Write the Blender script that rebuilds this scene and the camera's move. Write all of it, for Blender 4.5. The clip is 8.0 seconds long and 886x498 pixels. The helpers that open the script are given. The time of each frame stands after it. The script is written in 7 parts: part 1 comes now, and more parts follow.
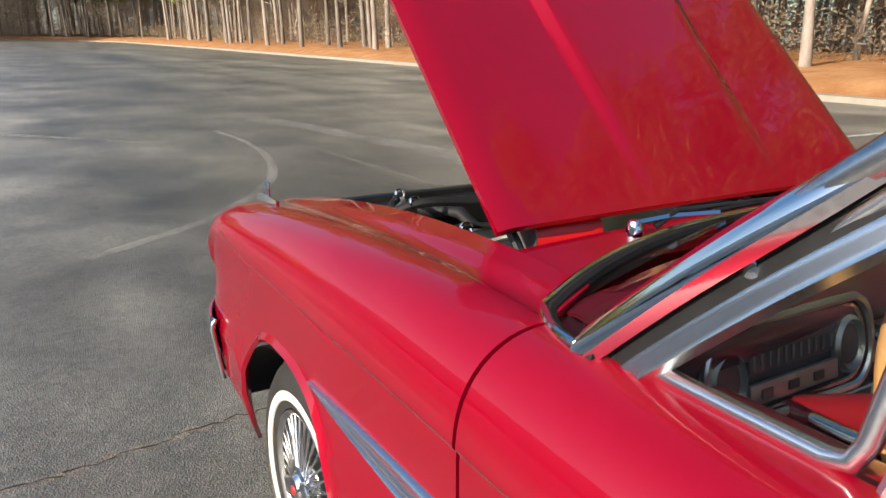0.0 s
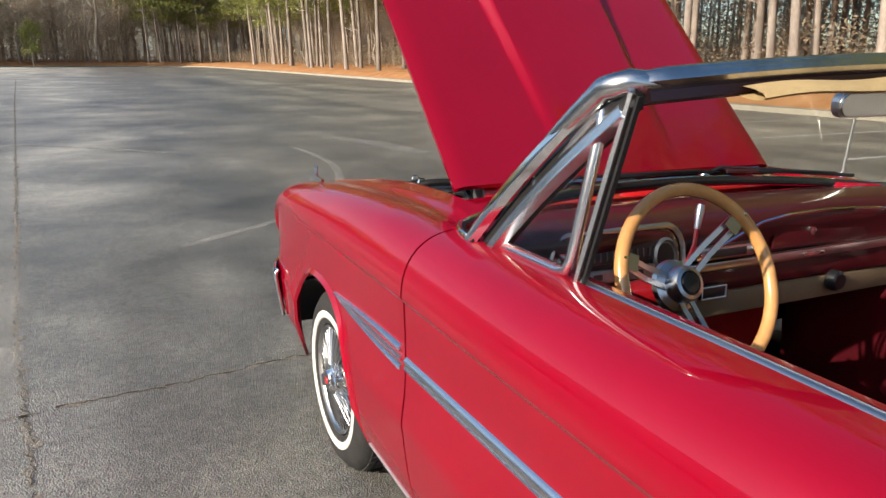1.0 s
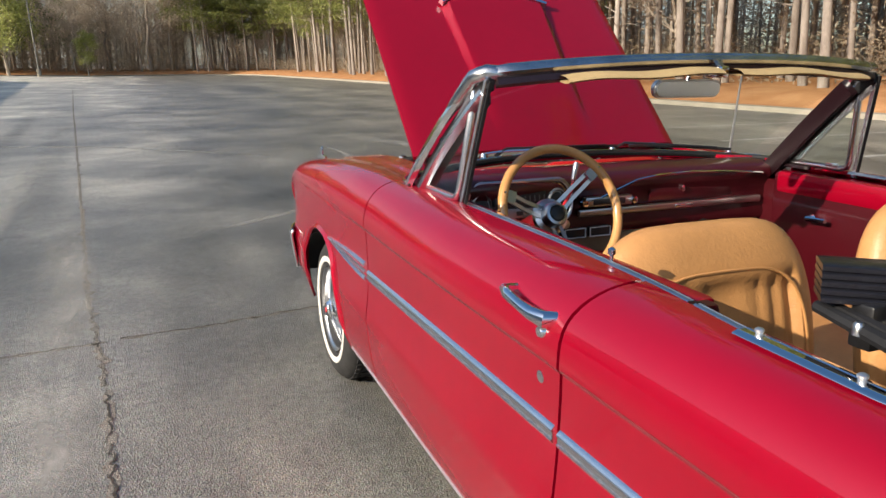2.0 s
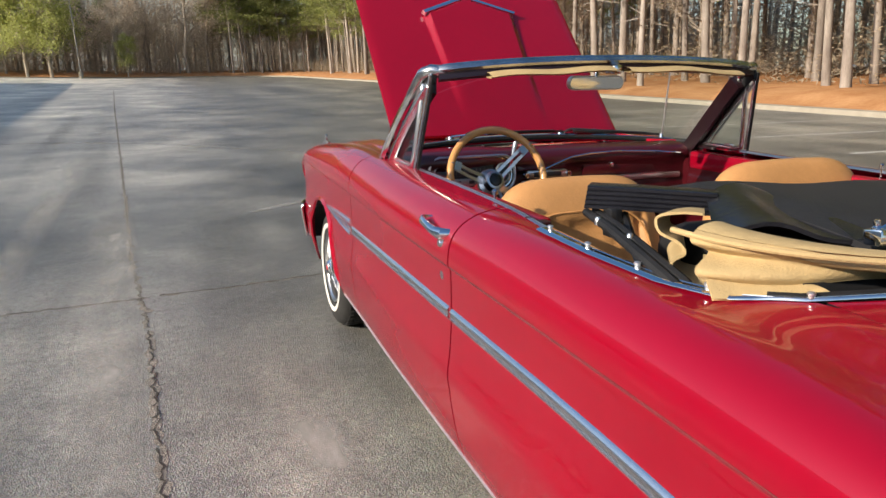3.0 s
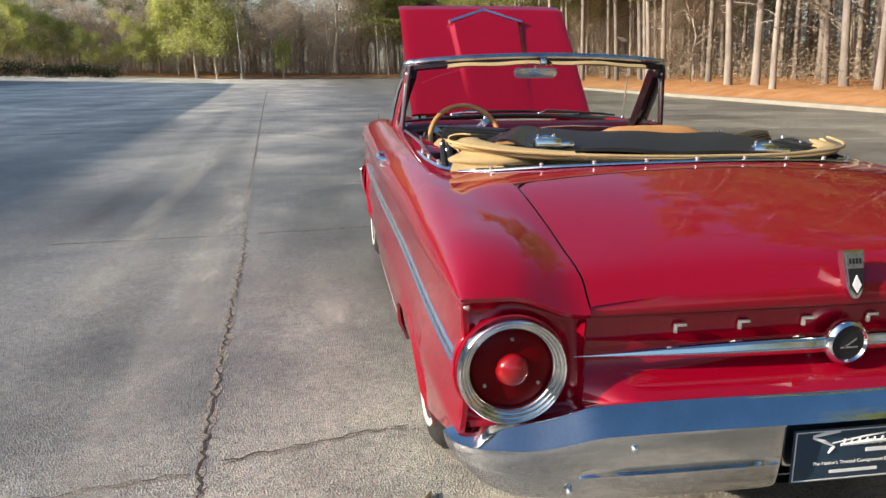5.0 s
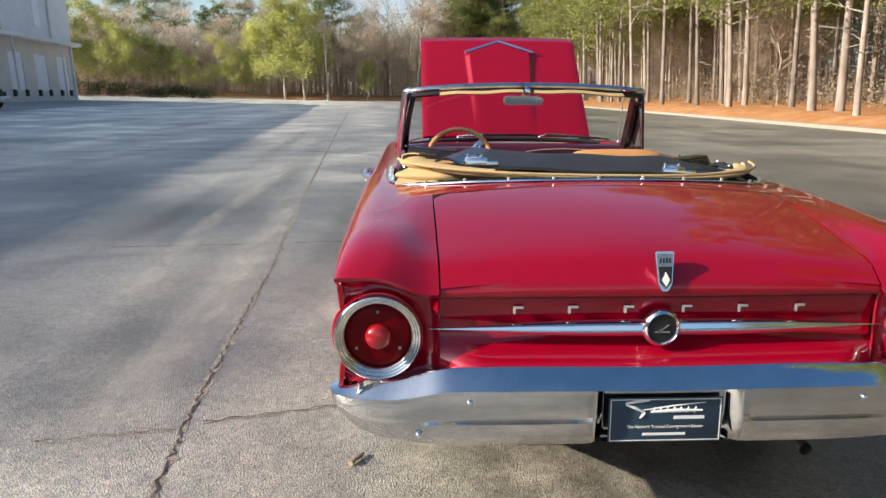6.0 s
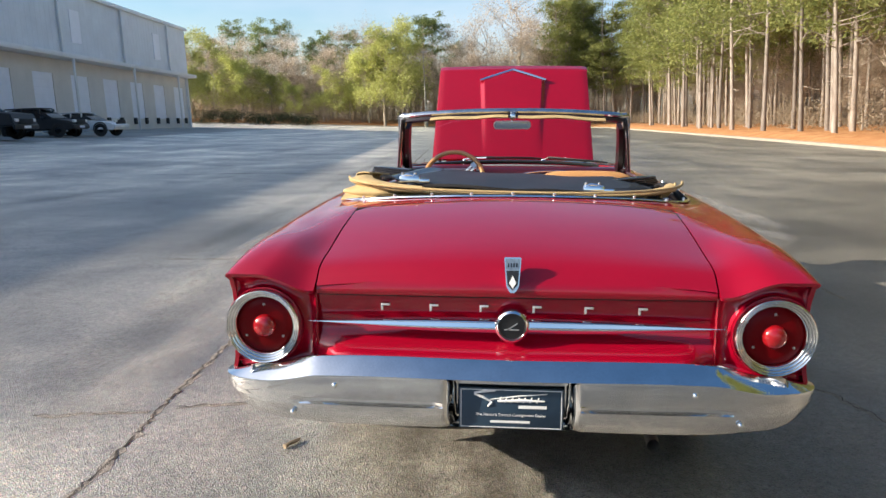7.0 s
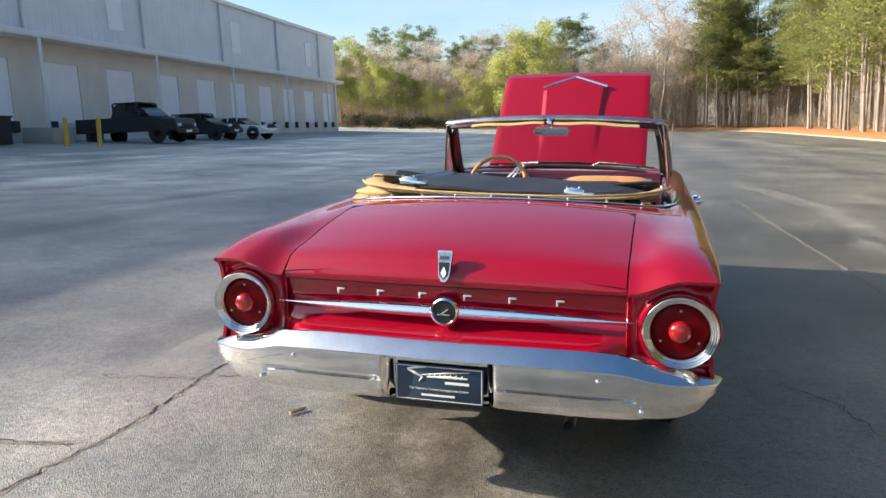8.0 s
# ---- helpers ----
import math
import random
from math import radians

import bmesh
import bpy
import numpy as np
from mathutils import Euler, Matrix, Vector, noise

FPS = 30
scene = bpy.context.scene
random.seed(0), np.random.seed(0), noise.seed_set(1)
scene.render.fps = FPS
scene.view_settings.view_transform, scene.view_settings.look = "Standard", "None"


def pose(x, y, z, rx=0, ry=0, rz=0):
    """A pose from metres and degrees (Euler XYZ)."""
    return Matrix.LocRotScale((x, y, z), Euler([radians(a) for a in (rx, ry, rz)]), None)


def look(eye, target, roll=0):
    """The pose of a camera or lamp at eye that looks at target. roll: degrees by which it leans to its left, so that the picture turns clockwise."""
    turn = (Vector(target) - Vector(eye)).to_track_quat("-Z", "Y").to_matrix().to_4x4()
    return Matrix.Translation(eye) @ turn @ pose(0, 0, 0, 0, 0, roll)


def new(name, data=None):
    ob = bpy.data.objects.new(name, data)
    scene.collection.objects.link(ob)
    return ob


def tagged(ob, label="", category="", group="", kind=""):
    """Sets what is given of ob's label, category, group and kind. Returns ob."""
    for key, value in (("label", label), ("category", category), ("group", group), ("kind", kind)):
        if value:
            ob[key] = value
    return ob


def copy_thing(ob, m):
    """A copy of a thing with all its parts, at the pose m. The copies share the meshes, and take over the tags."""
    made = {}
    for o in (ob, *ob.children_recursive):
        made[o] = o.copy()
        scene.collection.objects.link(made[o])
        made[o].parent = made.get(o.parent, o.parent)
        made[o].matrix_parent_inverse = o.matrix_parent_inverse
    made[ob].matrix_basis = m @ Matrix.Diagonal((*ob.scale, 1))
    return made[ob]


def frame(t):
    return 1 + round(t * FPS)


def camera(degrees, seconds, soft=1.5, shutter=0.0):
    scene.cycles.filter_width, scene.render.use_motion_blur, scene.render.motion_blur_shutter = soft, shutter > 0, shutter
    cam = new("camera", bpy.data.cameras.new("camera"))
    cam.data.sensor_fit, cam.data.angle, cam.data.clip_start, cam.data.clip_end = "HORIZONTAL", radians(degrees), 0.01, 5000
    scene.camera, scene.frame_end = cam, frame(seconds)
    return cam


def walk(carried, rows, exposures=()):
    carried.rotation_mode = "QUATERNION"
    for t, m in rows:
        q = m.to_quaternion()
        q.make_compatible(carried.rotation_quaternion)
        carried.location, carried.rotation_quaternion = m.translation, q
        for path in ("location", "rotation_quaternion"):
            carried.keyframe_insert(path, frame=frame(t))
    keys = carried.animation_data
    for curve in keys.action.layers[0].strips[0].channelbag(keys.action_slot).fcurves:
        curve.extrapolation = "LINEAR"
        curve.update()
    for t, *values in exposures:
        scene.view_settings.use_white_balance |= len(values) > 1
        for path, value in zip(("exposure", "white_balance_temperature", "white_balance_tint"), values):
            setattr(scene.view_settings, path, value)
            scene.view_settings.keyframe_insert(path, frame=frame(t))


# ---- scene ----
cam = camera(61.1, 8.0)
PATH = [
    (0, (-1.329, -0.099, 1.33), (-0.341, 1.551, 0.782), 0.6),
    (0.5, (-1.387, -0.471, 1.328), (-0.49, 1.239, 0.809), 0.6),
    (1, (-1.466, -0.853, 1.339), (-0.643, 0.902, 0.846), 0.2),
    (1.5, (-1.516, -1.258, 1.331), (-0.751, 0.527, 0.855), 0.2),
    (1.7, (-1.508, -1.418, 1.324), (-0.762, 0.376, 0.849), -0.0),
    (2.8, (-1.524, -2.22, 1.328), (-0.861, -0.395, 0.848), -0.6),
    (3, (-1.516, -2.367, 1.319), (-0.873, -0.534, 0.845), -0.5),
    (3.5, (-1.459, -2.749, 1.308), (-0.872, -0.897, 0.835), -0.5),
    (4, (-1.406, -3.121, 1.282), (-0.897, -1.246, 0.807), -0.4),
    (4.5, (-1.3, -3.477, 1.272), (-0.891, -1.577, 0.798), -0.4),
    (4.7, (-1.23, -3.613, 1.266), (-0.865, -1.704, 0.796), -0.4),
    (5.8, (-0.773, -4.208, 1.292), (-0.655, -2.259, 0.862), 0.1),
    (6, (-0.668, -4.285, 1.295), (-0.583, -2.328, 0.887), 0.1),
    (6.5, (-0.333, -4.427, 1.298), (-0.366, -2.462, 0.928), 0.0),
    (7, (-0.011, -4.559, 1.286), (-0.187, -2.596, 0.946), -0.1),
    (7.5, (0.317, -4.665, 1.29), (-0.033, -2.723, 0.964), -0.1),
    (8, (0.67, -4.749, 1.304), (0.128, -2.852, 0.974), -0.2),
]
walk(cam, [(t, look(eye, target, roll)) for t, eye, target, roll in PATH],
     exposures=[(0.0, 0.80), (1.0, 0.73), (3.0, 0.64), (4.5, 0.69), (6.0, 0.93), (7.0, 1.10), (8.0, 1.20)])

# ---- world, sun, exposure ----
SUN_AZ, SUN_EL = radians(13.0), radians(23.9)   # sun to the car's left, a little behind it
TO_SUN = Vector((-math.cos(SUN_AZ) * math.cos(SUN_EL), -math.sin(SUN_AZ) * math.cos(SUN_EL), math.sin(SUN_EL)))
world = bpy.data.worlds.new("sky")
scene.world = world
world.use_nodes = True
wn, wl = world.node_tree.nodes, world.node_tree.links
sky = wn.new("ShaderNodeTexSky")
sky.sky_type, sky.sun_disc = "NISHITA", False
sky.sun_elevation, sky.sun_rotation = SUN_EL, math.atan2(TO_SUN.x, TO_SUN.y)
sky.air_density, sky.dust_density, sky.ozone_density = 1.0, 1.4, 1.8
wn["Background"].inputs["Strength"].default_value = 0.102
# thin high clouds
wtc, wmap, wnoi, wramp, wmix = (wn.new(k) for k in ("ShaderNodeTexCoord", "ShaderNodeMapping", "ShaderNodeTexNoise", "ShaderNodeValToRGB", "ShaderNodeMix"))
wmap.inputs["Scale"].default_value = (1.6, 1.6, 5.0)
wnoi.inputs["Scale"].default_value, wnoi.inputs["Detail"].default_value = 2.2, 6.0
wramp.color_ramp.elements[0].position, wramp.color_ramp.elements[1].position = 0.36, 0.72
wramp.color_ramp.elements[1].color = (0.62, 0.62, 0.62, 1)
wmix.data_type = "RGBA"
wmix.inputs[7].default_value = (4.1, 4.5, 5.1, 1)
wl.new(wtc.outputs["Generated"], wmap.inputs["Vector"]); wl.new(wmap.outputs[0], wnoi.inputs["Vector"])
wl.new(wnoi.outputs["Fac"], wramp.inputs["Fac"]); wsep, wlow, wmul = (wn.new(k) for k in ("ShaderNodeSeparateXYZ", "ShaderNodeMapRange", "ShaderNodeMath"))
wlow.inputs["From Min"].default_value, wlow.inputs["From Max"].default_value = 0.12, 0.5     # the clouds lie low in the sky
wlow.inputs["To Min"].default_value, wlow.inputs["To Max"].default_value = 1.0, 0.02
wmul.operation = "MULTIPLY"
wl.new(wtc.outputs["Generated"], wsep.inputs[0]); wl.new(wsep.outputs["Z"], wlow.inputs["Value"])
wl.new(wramp.outputs["Color"], wmul.inputs[0]); wl.new(wlow.outputs[0], wmul.inputs[1]); wl.new(wmul.outputs[0], wmix.inputs[0])
whue = wn.new("ShaderNodeHueSaturation"); whue.inputs["Saturation"].default_value = 1.22
wl.new(sky.outputs["Color"], whue.inputs["Color"]); wl.new(whue.outputs[0], wmix.inputs[6])
# bright haze round the low sun
wdot, wpos, wpow, wadd = wn.new("ShaderNodeVectorMath"), wn.new("ShaderNodeMath"), wn.new("ShaderNodeMath"), wn.new("ShaderNodeMix")
wdot.operation, wpos.operation, wpow.operation = "DOT_PRODUCT", "MAXIMUM", "POWER"
wdot.inputs[1].default_value = TO_SUN
wpos.inputs[1].default_value, wpow.inputs[1].default_value = 0.0, 6.0
wadd.data_type, wadd.blend_type = "RGBA", "ADD"
wadd.inputs[7].default_value = (12.0, 11.4, 10.8, 1)
wl.new(wtc.outputs["Generated"], wdot.inputs[0]); wl.new(wdot.outputs["Value"], wpos.inputs[0]); wl.new(wpos.outputs[0], wpow.inputs[0])
wl.new(wpow.outputs[0], wadd.inputs[0]); wl.new(wmix.outputs[2], wadd.inputs[6]); wl.new(wadd.outputs[2], wn["Background"].inputs["Color"])
sun_data = bpy.data.lights.new("sun", "SUN")
sun_data.energy, sun_data.angle, sun_data.color = 4.3, radians(0.53), (1.0, 0.885, 0.73)
sun = new("sun", sun_data)
sun.matrix_world = look((0, 0, 0), -TO_SUN) @ Matrix.Identity(4)


# ---- materials ----
def material(name, color, rough=0.5, metal=0.0, coat=0.0, vary=0.0, scale=8.0, bump=0.0, bump_scale=60.0, color2=None, per_object=0.0, spec=0.5, stretch=(1, 1, 1)):
    m = bpy.data.materials.new(name)
    m.use_nodes = True
    n, l = m.node_tree.nodes, m.node_tree.links
    b = n["Principled BSDF"]
    b.inputs["Base Color"].default_value = (*color, 1)
    b.inputs["Roughness"].default_value, b.inputs["Metallic"].default_value = rough, metal
    b.inputs["Specular IOR Level"].default_value = spec
    if coat:
        b.inputs["Coat Weight"].default_value, b.inputs["Coat Roughness"].default_value = coat, 0.03
    tc = n.new("ShaderNodeTexCoord")
    mp = n.new("ShaderNodeMapping")
    mp.inputs["Scale"].default_value = stretch
    l.new(tc.outputs["Object"], mp.inputs["Vector"])
    last = None
    if vary or color2:
        t1, t2 = n.new("ShaderNodeTexNoise"), n.new("ShaderNodeTexNoise")
        t1.inputs["Scale"].default_value, t2.inputs["Scale"].default_value = scale, scale * 9
        t1.inputs["Detail"].default_value = t2.inputs["Detail"].default_value = 5
        l.new(mp.outputs[0], t1.inputs["Vector"]); l.new(mp.outputs[0], t2.inputs["Vector"])
        add = n.new("ShaderNodeMath"); add.operation = "MULTIPLY_ADD"
        add.inputs[1].default_value = 0.4
        l.new(t2.outputs["Fac"], add.inputs[0]); l.new(t1.outputs["Fac"], add.inputs[2])
        rg = n.new("ShaderNodeMapRange")
        rg.inputs["From Min"].default_value, rg.inputs["From Max"].default_value = 0.45, 0.95
        l.new(add.outputs[0], rg.inputs["Value"])
        mx = n.new("ShaderNodeMix"); mx.data_type = "RGBA"
        c2 = color2 or tuple(min(1, c * (1 + vary)) for c in color)
        c1 = color if color2 else tuple(c * (1 - vary) for c in color)
        mx.inputs[6].default_value, mx.inputs[7].default_value = (*c1, 1), (*c2, 1)
        l.new(rg.outputs[0], mx.inputs[0])
        last = mx.outputs[2]
    if per_object:
        oi, hs, mr = n.new("ShaderNodeObjectInfo"), n.new("ShaderNodeHueSaturation"), n.new("ShaderNodeMapRange")
        mr.inputs["To Min"].default_value, mr.inputs["To Max"].default_value = 1 - per_object, 1 + per_object
        l.new(oi.outputs["Random"], mr.inputs["Value"]); l.new(mr.outputs[0], hs.inputs["Value"])
        if last: l.new(last, hs.inputs["Color"])
        else: hs.inputs["Color"].default_value = (*color, 1)
        last = hs.outputs[0]
    if last: l.new(last, b.inputs["Base Color"])
    if bump:
        t3, bp = n.new("ShaderNodeTexNoise"), n.new("ShaderNodeBump")
        t3.inputs["Scale"].default_value, t3.inputs["Detail"].default_value = bump_scale, 4
        bp.inputs["Strength"].default_value, bp.inputs["Distance"].default_value = bump, 0.01
        l.new(mp.outputs[0], t3.inputs["Vector"]); l.new(t3.outputs["Fac"], bp.inputs["Height"]); l.new(bp.outputs[0], b.inputs["Normal"])
    return m


RED = material("red_paint", (0.290, 0.0010, 0.0150), 0.46, 0.15, 1.0, vary=0.05, scale=3, spec=0.03)
RED.node_tree.nodes["Principled BSDF"].inputs["Coat IOR"].default_value = 1.56
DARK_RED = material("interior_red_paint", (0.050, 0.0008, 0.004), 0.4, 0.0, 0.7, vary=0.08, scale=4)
PILLAR = material("dark_maroon_trim", (0.010, 0.001, 0.0025), 0.4, 0.0, 0.4, vary=0.1, scale=5)
COLUMN_RED = material("column_red_paint", (0.22, 0.004, 0.008), 0.35, 0, 0.6, vary=0.1, scale=6)
BAY_RED = material("engine_bay_red", (0.55, 0.012, 0.015), 0.4, 0, 0.5, vary=0.15, scale=6)
CHROME = material("chrome", (0.86, 0.87, 0.88), 0.06, 1.0)
ALU = material("bright_alloy", (0.88, 0.88, 0.86), 0.42, 1.0)
SATIN = material("brushed_metal", (0.62, 0.62, 0.62), 0.28, 1.0, vary=0.12, scale=10, stretch=(1, 1, 12))
OLDCHROME = material("pitted_chrome", (0.72, 0.72, 0.71), 0.06, 1.0, vary=0.08, scale=14, bump=0.012, bump_scale=150)
HEADER = material("tarnished_chrome", (0.61, 0.61, 0.60), 0.25, 1.0, vary=0.30, scale=9, bump=0.03, bump_scale=90)
SPEAR = material("bright_spear_trim", (0.82, 0.83, 0.84), 0.25, 1.0, vary=0.08, scale=12, stretch=(1, .2, 1))
CHIP = material("chipped_crease", (0.10, 0.012, 0.012), 0.7, vary=0.5, scale=40)
BLACK = material("black_rubber", (0.012, 0.012, 0.013), 0.62, vary=0.3, scale=20, bump=0.1, spec=0.3)
TYRE = material("tyre_rubber", (0.022, 0.021, 0.020), 0.75, vary=0.35, scale=14, bump=0.25, bump_scale=90)
WHITEWALL = material("whitewall_rubber", (0.64, 0.62, 0.57), 0.6, vary=0.08, scale=12)
VINYL = material("black_vinyl", (0.016, 0.016, 0.019), 0.5, vary=0.3, scale=9, bump=0.25, bump_scale=140)
TAN_CLOTH = material("tan_canvas", (0.46, 0.335, 0.165), 0.85, vary=0.14, scale=7, bump=0.3, bump_scale=220, spec=0.2)
TAN_LEATHER = material("tan_leather", (0.50, 0.25, 0.09), 0.42, vary=0.13, scale=6, bump=0.18, bump_scale=120)
WOOD = material("varnished_wood", (0.50, 0.23, 0.07), 0.25, 0, 0.8, color2=(0.62, 0.33, 0.12), scale=9, stretch=(1, 1, 5))
BLACK_METAL = material("black_enamel", (0.012, 0.012, 0.013), 0.35, vary=0.4, scale=10)
CARPET = material("dark_red_carpet", (0.022, 0.003, 0.005), 0.95, vary=0.4, scale=40, spec=0.1)
UNDER = material("olive_tan_vinyl", (0.19, 0.14, 0.08), 0.6, vary=0.1, scale=8)
GAUGE = material("black_dial", (0.02, 0.02, 0.022), 0.3)
DIALMARK = material("pale_dial_print", (0.12, 0.12, 0.115), 0.5)
WHITE = material("white_print", (0.8, 0.8, 0.78), 0.5)
NAVY = material("navy_plate", (0.02, 0.045, 0.075), 0.4, vary=0.1, scale=8)
STEEL = material("dull_steel", (0.35, 0.34, 0.32), 0.45, 0.9, vary=0.25, scale=20)


def glass_material(name, tint, rough=0.0):
    m = bpy.data.materials.new(name)
    m.use_nodes = True
    n, l = m.node_tree.nodes, m.node_tree.links
    n.remove(n["Principled BSDF"])
    tr, gl, mx, fr = n.new("ShaderNodeBsdfTransparent"), n.new("ShaderNodeBsdfGlossy"), n.new("ShaderNodeMixShader"), n.new("ShaderNodeLayerWeight")
    tr.inputs["Color"].default_value = (*tint, 1)
    gl.inputs["Roughness"].default_value = rough
    fr.inputs["Blend"].default_value = 0.5
    pw, ma = n.new("ShaderNodeMath"), n.new("ShaderNodeMath")
    pw.operation, ma.operation = "POWER", "MULTIPLY_ADD"
    pw.inputs[1].default_value, ma.inputs[1].default_value, ma.inputs[2].default_value = 4.5, 0.55, 0.03
    l.new(fr.outputs["Facing"], pw.inputs[0]); l.new(pw.outputs[0], ma.inputs[0])
    l.new(ma.outputs[0], mx.inputs[0]); l.new(tr.outputs[0], mx.inputs[1]); l.new(gl.outputs[0], mx.inputs[2])
    l.new(mx.outputs[0], n["Material Output"].inputs["Surface"])
    return m


GLASS = glass_material("window_glass", (0.90, 0.94, 0.92))
LENS = material("red_lens", (0.11, 0.0002, 0.002), 0.3, 0, 0.0, vary=0.1, scale=10, spec=0.12)
LENS_BOSS = material("red_lens_boss", (0.30, 0.004, 0.008), 0.2, 0, 0.8)


# ---- mesh helpers ----
def link_mesh(name, me, mat, parent=None, label="", smooth=40):
    me.materials.append(mat)
    if smooth:
        me.polygons.foreach_set("use_smooth", [True] * len(me.polygons))
        me.set_sharp_from_angle(angle=radians(smooth))
    ob = new(name, me)
    if parent: ob.parent = parent
    if label: tagged(ob, label)
    return ob


def part(name, bm, mat, parent=None, label="", smooth=40):
    """One mesh object from a bmesh, under a thing or a part."""
    me = bpy.data.meshes.new(name)
    bmesh.ops.recalc_face_normals(bm, faces=bm.faces)
    bm.to_mesh(me); bm.free()
    return link_mesh(name, me, mat, parent, label, smooth)


def thing(name, label, category, group="", at=(0, 0, 0)):
    ob = tagged(new(name), label, category, group)
    ob.location = at
    return ob


def grid_bm(F, us, vs, bm=None, close_u=False):
    bm = bm or bmesh.new()
    rows = [[bm.verts.new(F(u, v)) for v in vs] for u in us]
    n = len(rows)
    for i in range(n if close_u else n - 1):
        a, b = rows[i], rows[(i + 1) % n]
        for j in range(len(vs) - 1):
            try: bm.faces.new((a[j], a[j + 1], b[j + 1], b[j]))
            except ValueError: pass
    return bm


def solid(ob, t, offset=-1.0):
    me = ob.data
    used = [0] * len(me.edges)
    for p in me.polygons:
        for li in p.loop_indices: used[me.loops[li].edge_index] += 1
    for e, n in zip(me.edges, used):
        if n < 2: e.use_edge_sharp = True
    md = ob.modifiers.new("thickness", "SOLIDIFY")
    md.thickness, md.offset, md.use_even_offset = t, offset, False
    return ob


def lin(a, b, n):
    return [a + (b - a) * i / (n - 1) for i in range(n)]


def curve(x, pts, smooth=True):
    """Smooth interpolation through (x, value) pairs."""
    if x <= pts[0][0]: return pts[0][1]
    if x >= pts[-1][0]: return pts[-1][1]
    for i in range(len(pts) - 1):
        (x0, y0), (x1, y1) = pts[i], pts[i + 1]
        if x <= x1:
            t = (x - x0) / (x1 - x0)
            if not smooth: return y0 + (y1 - y0) * t
            d = (y1 - y0) / (x1 - x0)
            m0 = d if i == 0 else ((y0 - pts[i - 1][1]) / (x0 - pts[i - 1][0]) + d) / 2
            m1 = d if i + 2 >= len(pts) else ((pts[i + 2][1] - y1) / (pts[i + 2][0] - x1) + d) / 2
            h = x1 - x0
            return (2*t**3-3*t*t+1)*y0 + (t**3-2*t*t+t)*h*m0 + (-2*t**3+3*t*t)*y1 + (t**3-t*t)*h*m1


def box_bm(x0, x1, y0, y1, z0, z1, bevel=0.0, bm=None, seg=2):
    bm2 = bmesh.new()
    bmesh.ops.create_cube(bm2, size=1, matrix=Matrix.LocRotScale(((x0+x1)/2, (y0+y1)/2, (z0+z1)/2), None, (abs(x1-x0), abs(y1-y0), abs(z1-z0))))
    if bevel: bmesh.ops.bevel(bm2, geom=bm2.edges[:], offset=bevel, segments=seg, affect="EDGES", profile=0.5)
    return merge(bm, bm2)


def merge(bm, bm2, m=None):
    if m is not None: bm2.transform(m)
    if bm is None: return bm2
    me = bpy.data.meshes.new("tmp")
    bm2.to_mesh(me); bm2.free(); bm.from_mesh(me); bpy.data.meshes.remove(me)
    return bm


def tube_bm(pts, r, sides=8, bm=None, closed=False, cap=True):
    """A round bar along points; r a number or one for each point."""
    bm = bm or bmesh.new()
    P = [Vector(p) for p in pts]
    n = len(P)
    rs = r if isinstance(r, (list, tuple)) else [r] * n
    rings, up = [], None
    for i in range(n):
        a = P[(i - 1) % n] if closed or i else P[0]
        b = P[(i + 1) % n] if closed or i < n - 1 else P[-1]
        t = (b - a).normalized()
        if up is None: up = t.orthogonal().normalized()
        up = (up - t * up.dot(t)).normalized()
        s = t.cross(up)
        rings.append([bm.verts.new(P[i] + rs[i] * (up * math.cos(k * 2 * math.pi / sides) + s * math.sin(k * 2 * math.pi / sides))) for k in range(sides)])
    for i in range(n if closed else n - 1):
        for k in range(sides):
            bm.faces.new((rings[i][k], rings[i][(k+1) % sides], rings[(i+1) % n][(k+1) % sides], rings[(i+1) % n][k]))
    if cap and not closed:
        bm.faces.new(rings[0][::-1]); bm.faces.new(rings[-1])
    return bm


def lathe_bm(prof, sides=32, m=None, bm=None, cap=False):
    """Turned shape about the z axis from (radius, height) pairs."""
    b2 = bmesh.new()
    rings = [[b2.verts.new((r * math.cos(k*2*math.pi/sides), r * math.sin(k*2*math.pi/sides), h)) for k in range(sides)] for r, h in prof]
    for i in range(len(rings) - 1):
        for k in range(sides):
            b2.faces.new((rings[i][k], rings[i][(k+1) % sides], rings[i+1][(k+1) % sides], rings[i+1][k]))
    if cap and prof[0][0] > 1e-4: b2.faces.new(rings[0][::-1])
    if cap and prof[-1][0] > 1e-4: b2.faces.new(rings[-1])
    bmesh.ops.remove_doubles(b2, verts=b2.verts, dist=1e-6)
    return merge(bm, b2, m)


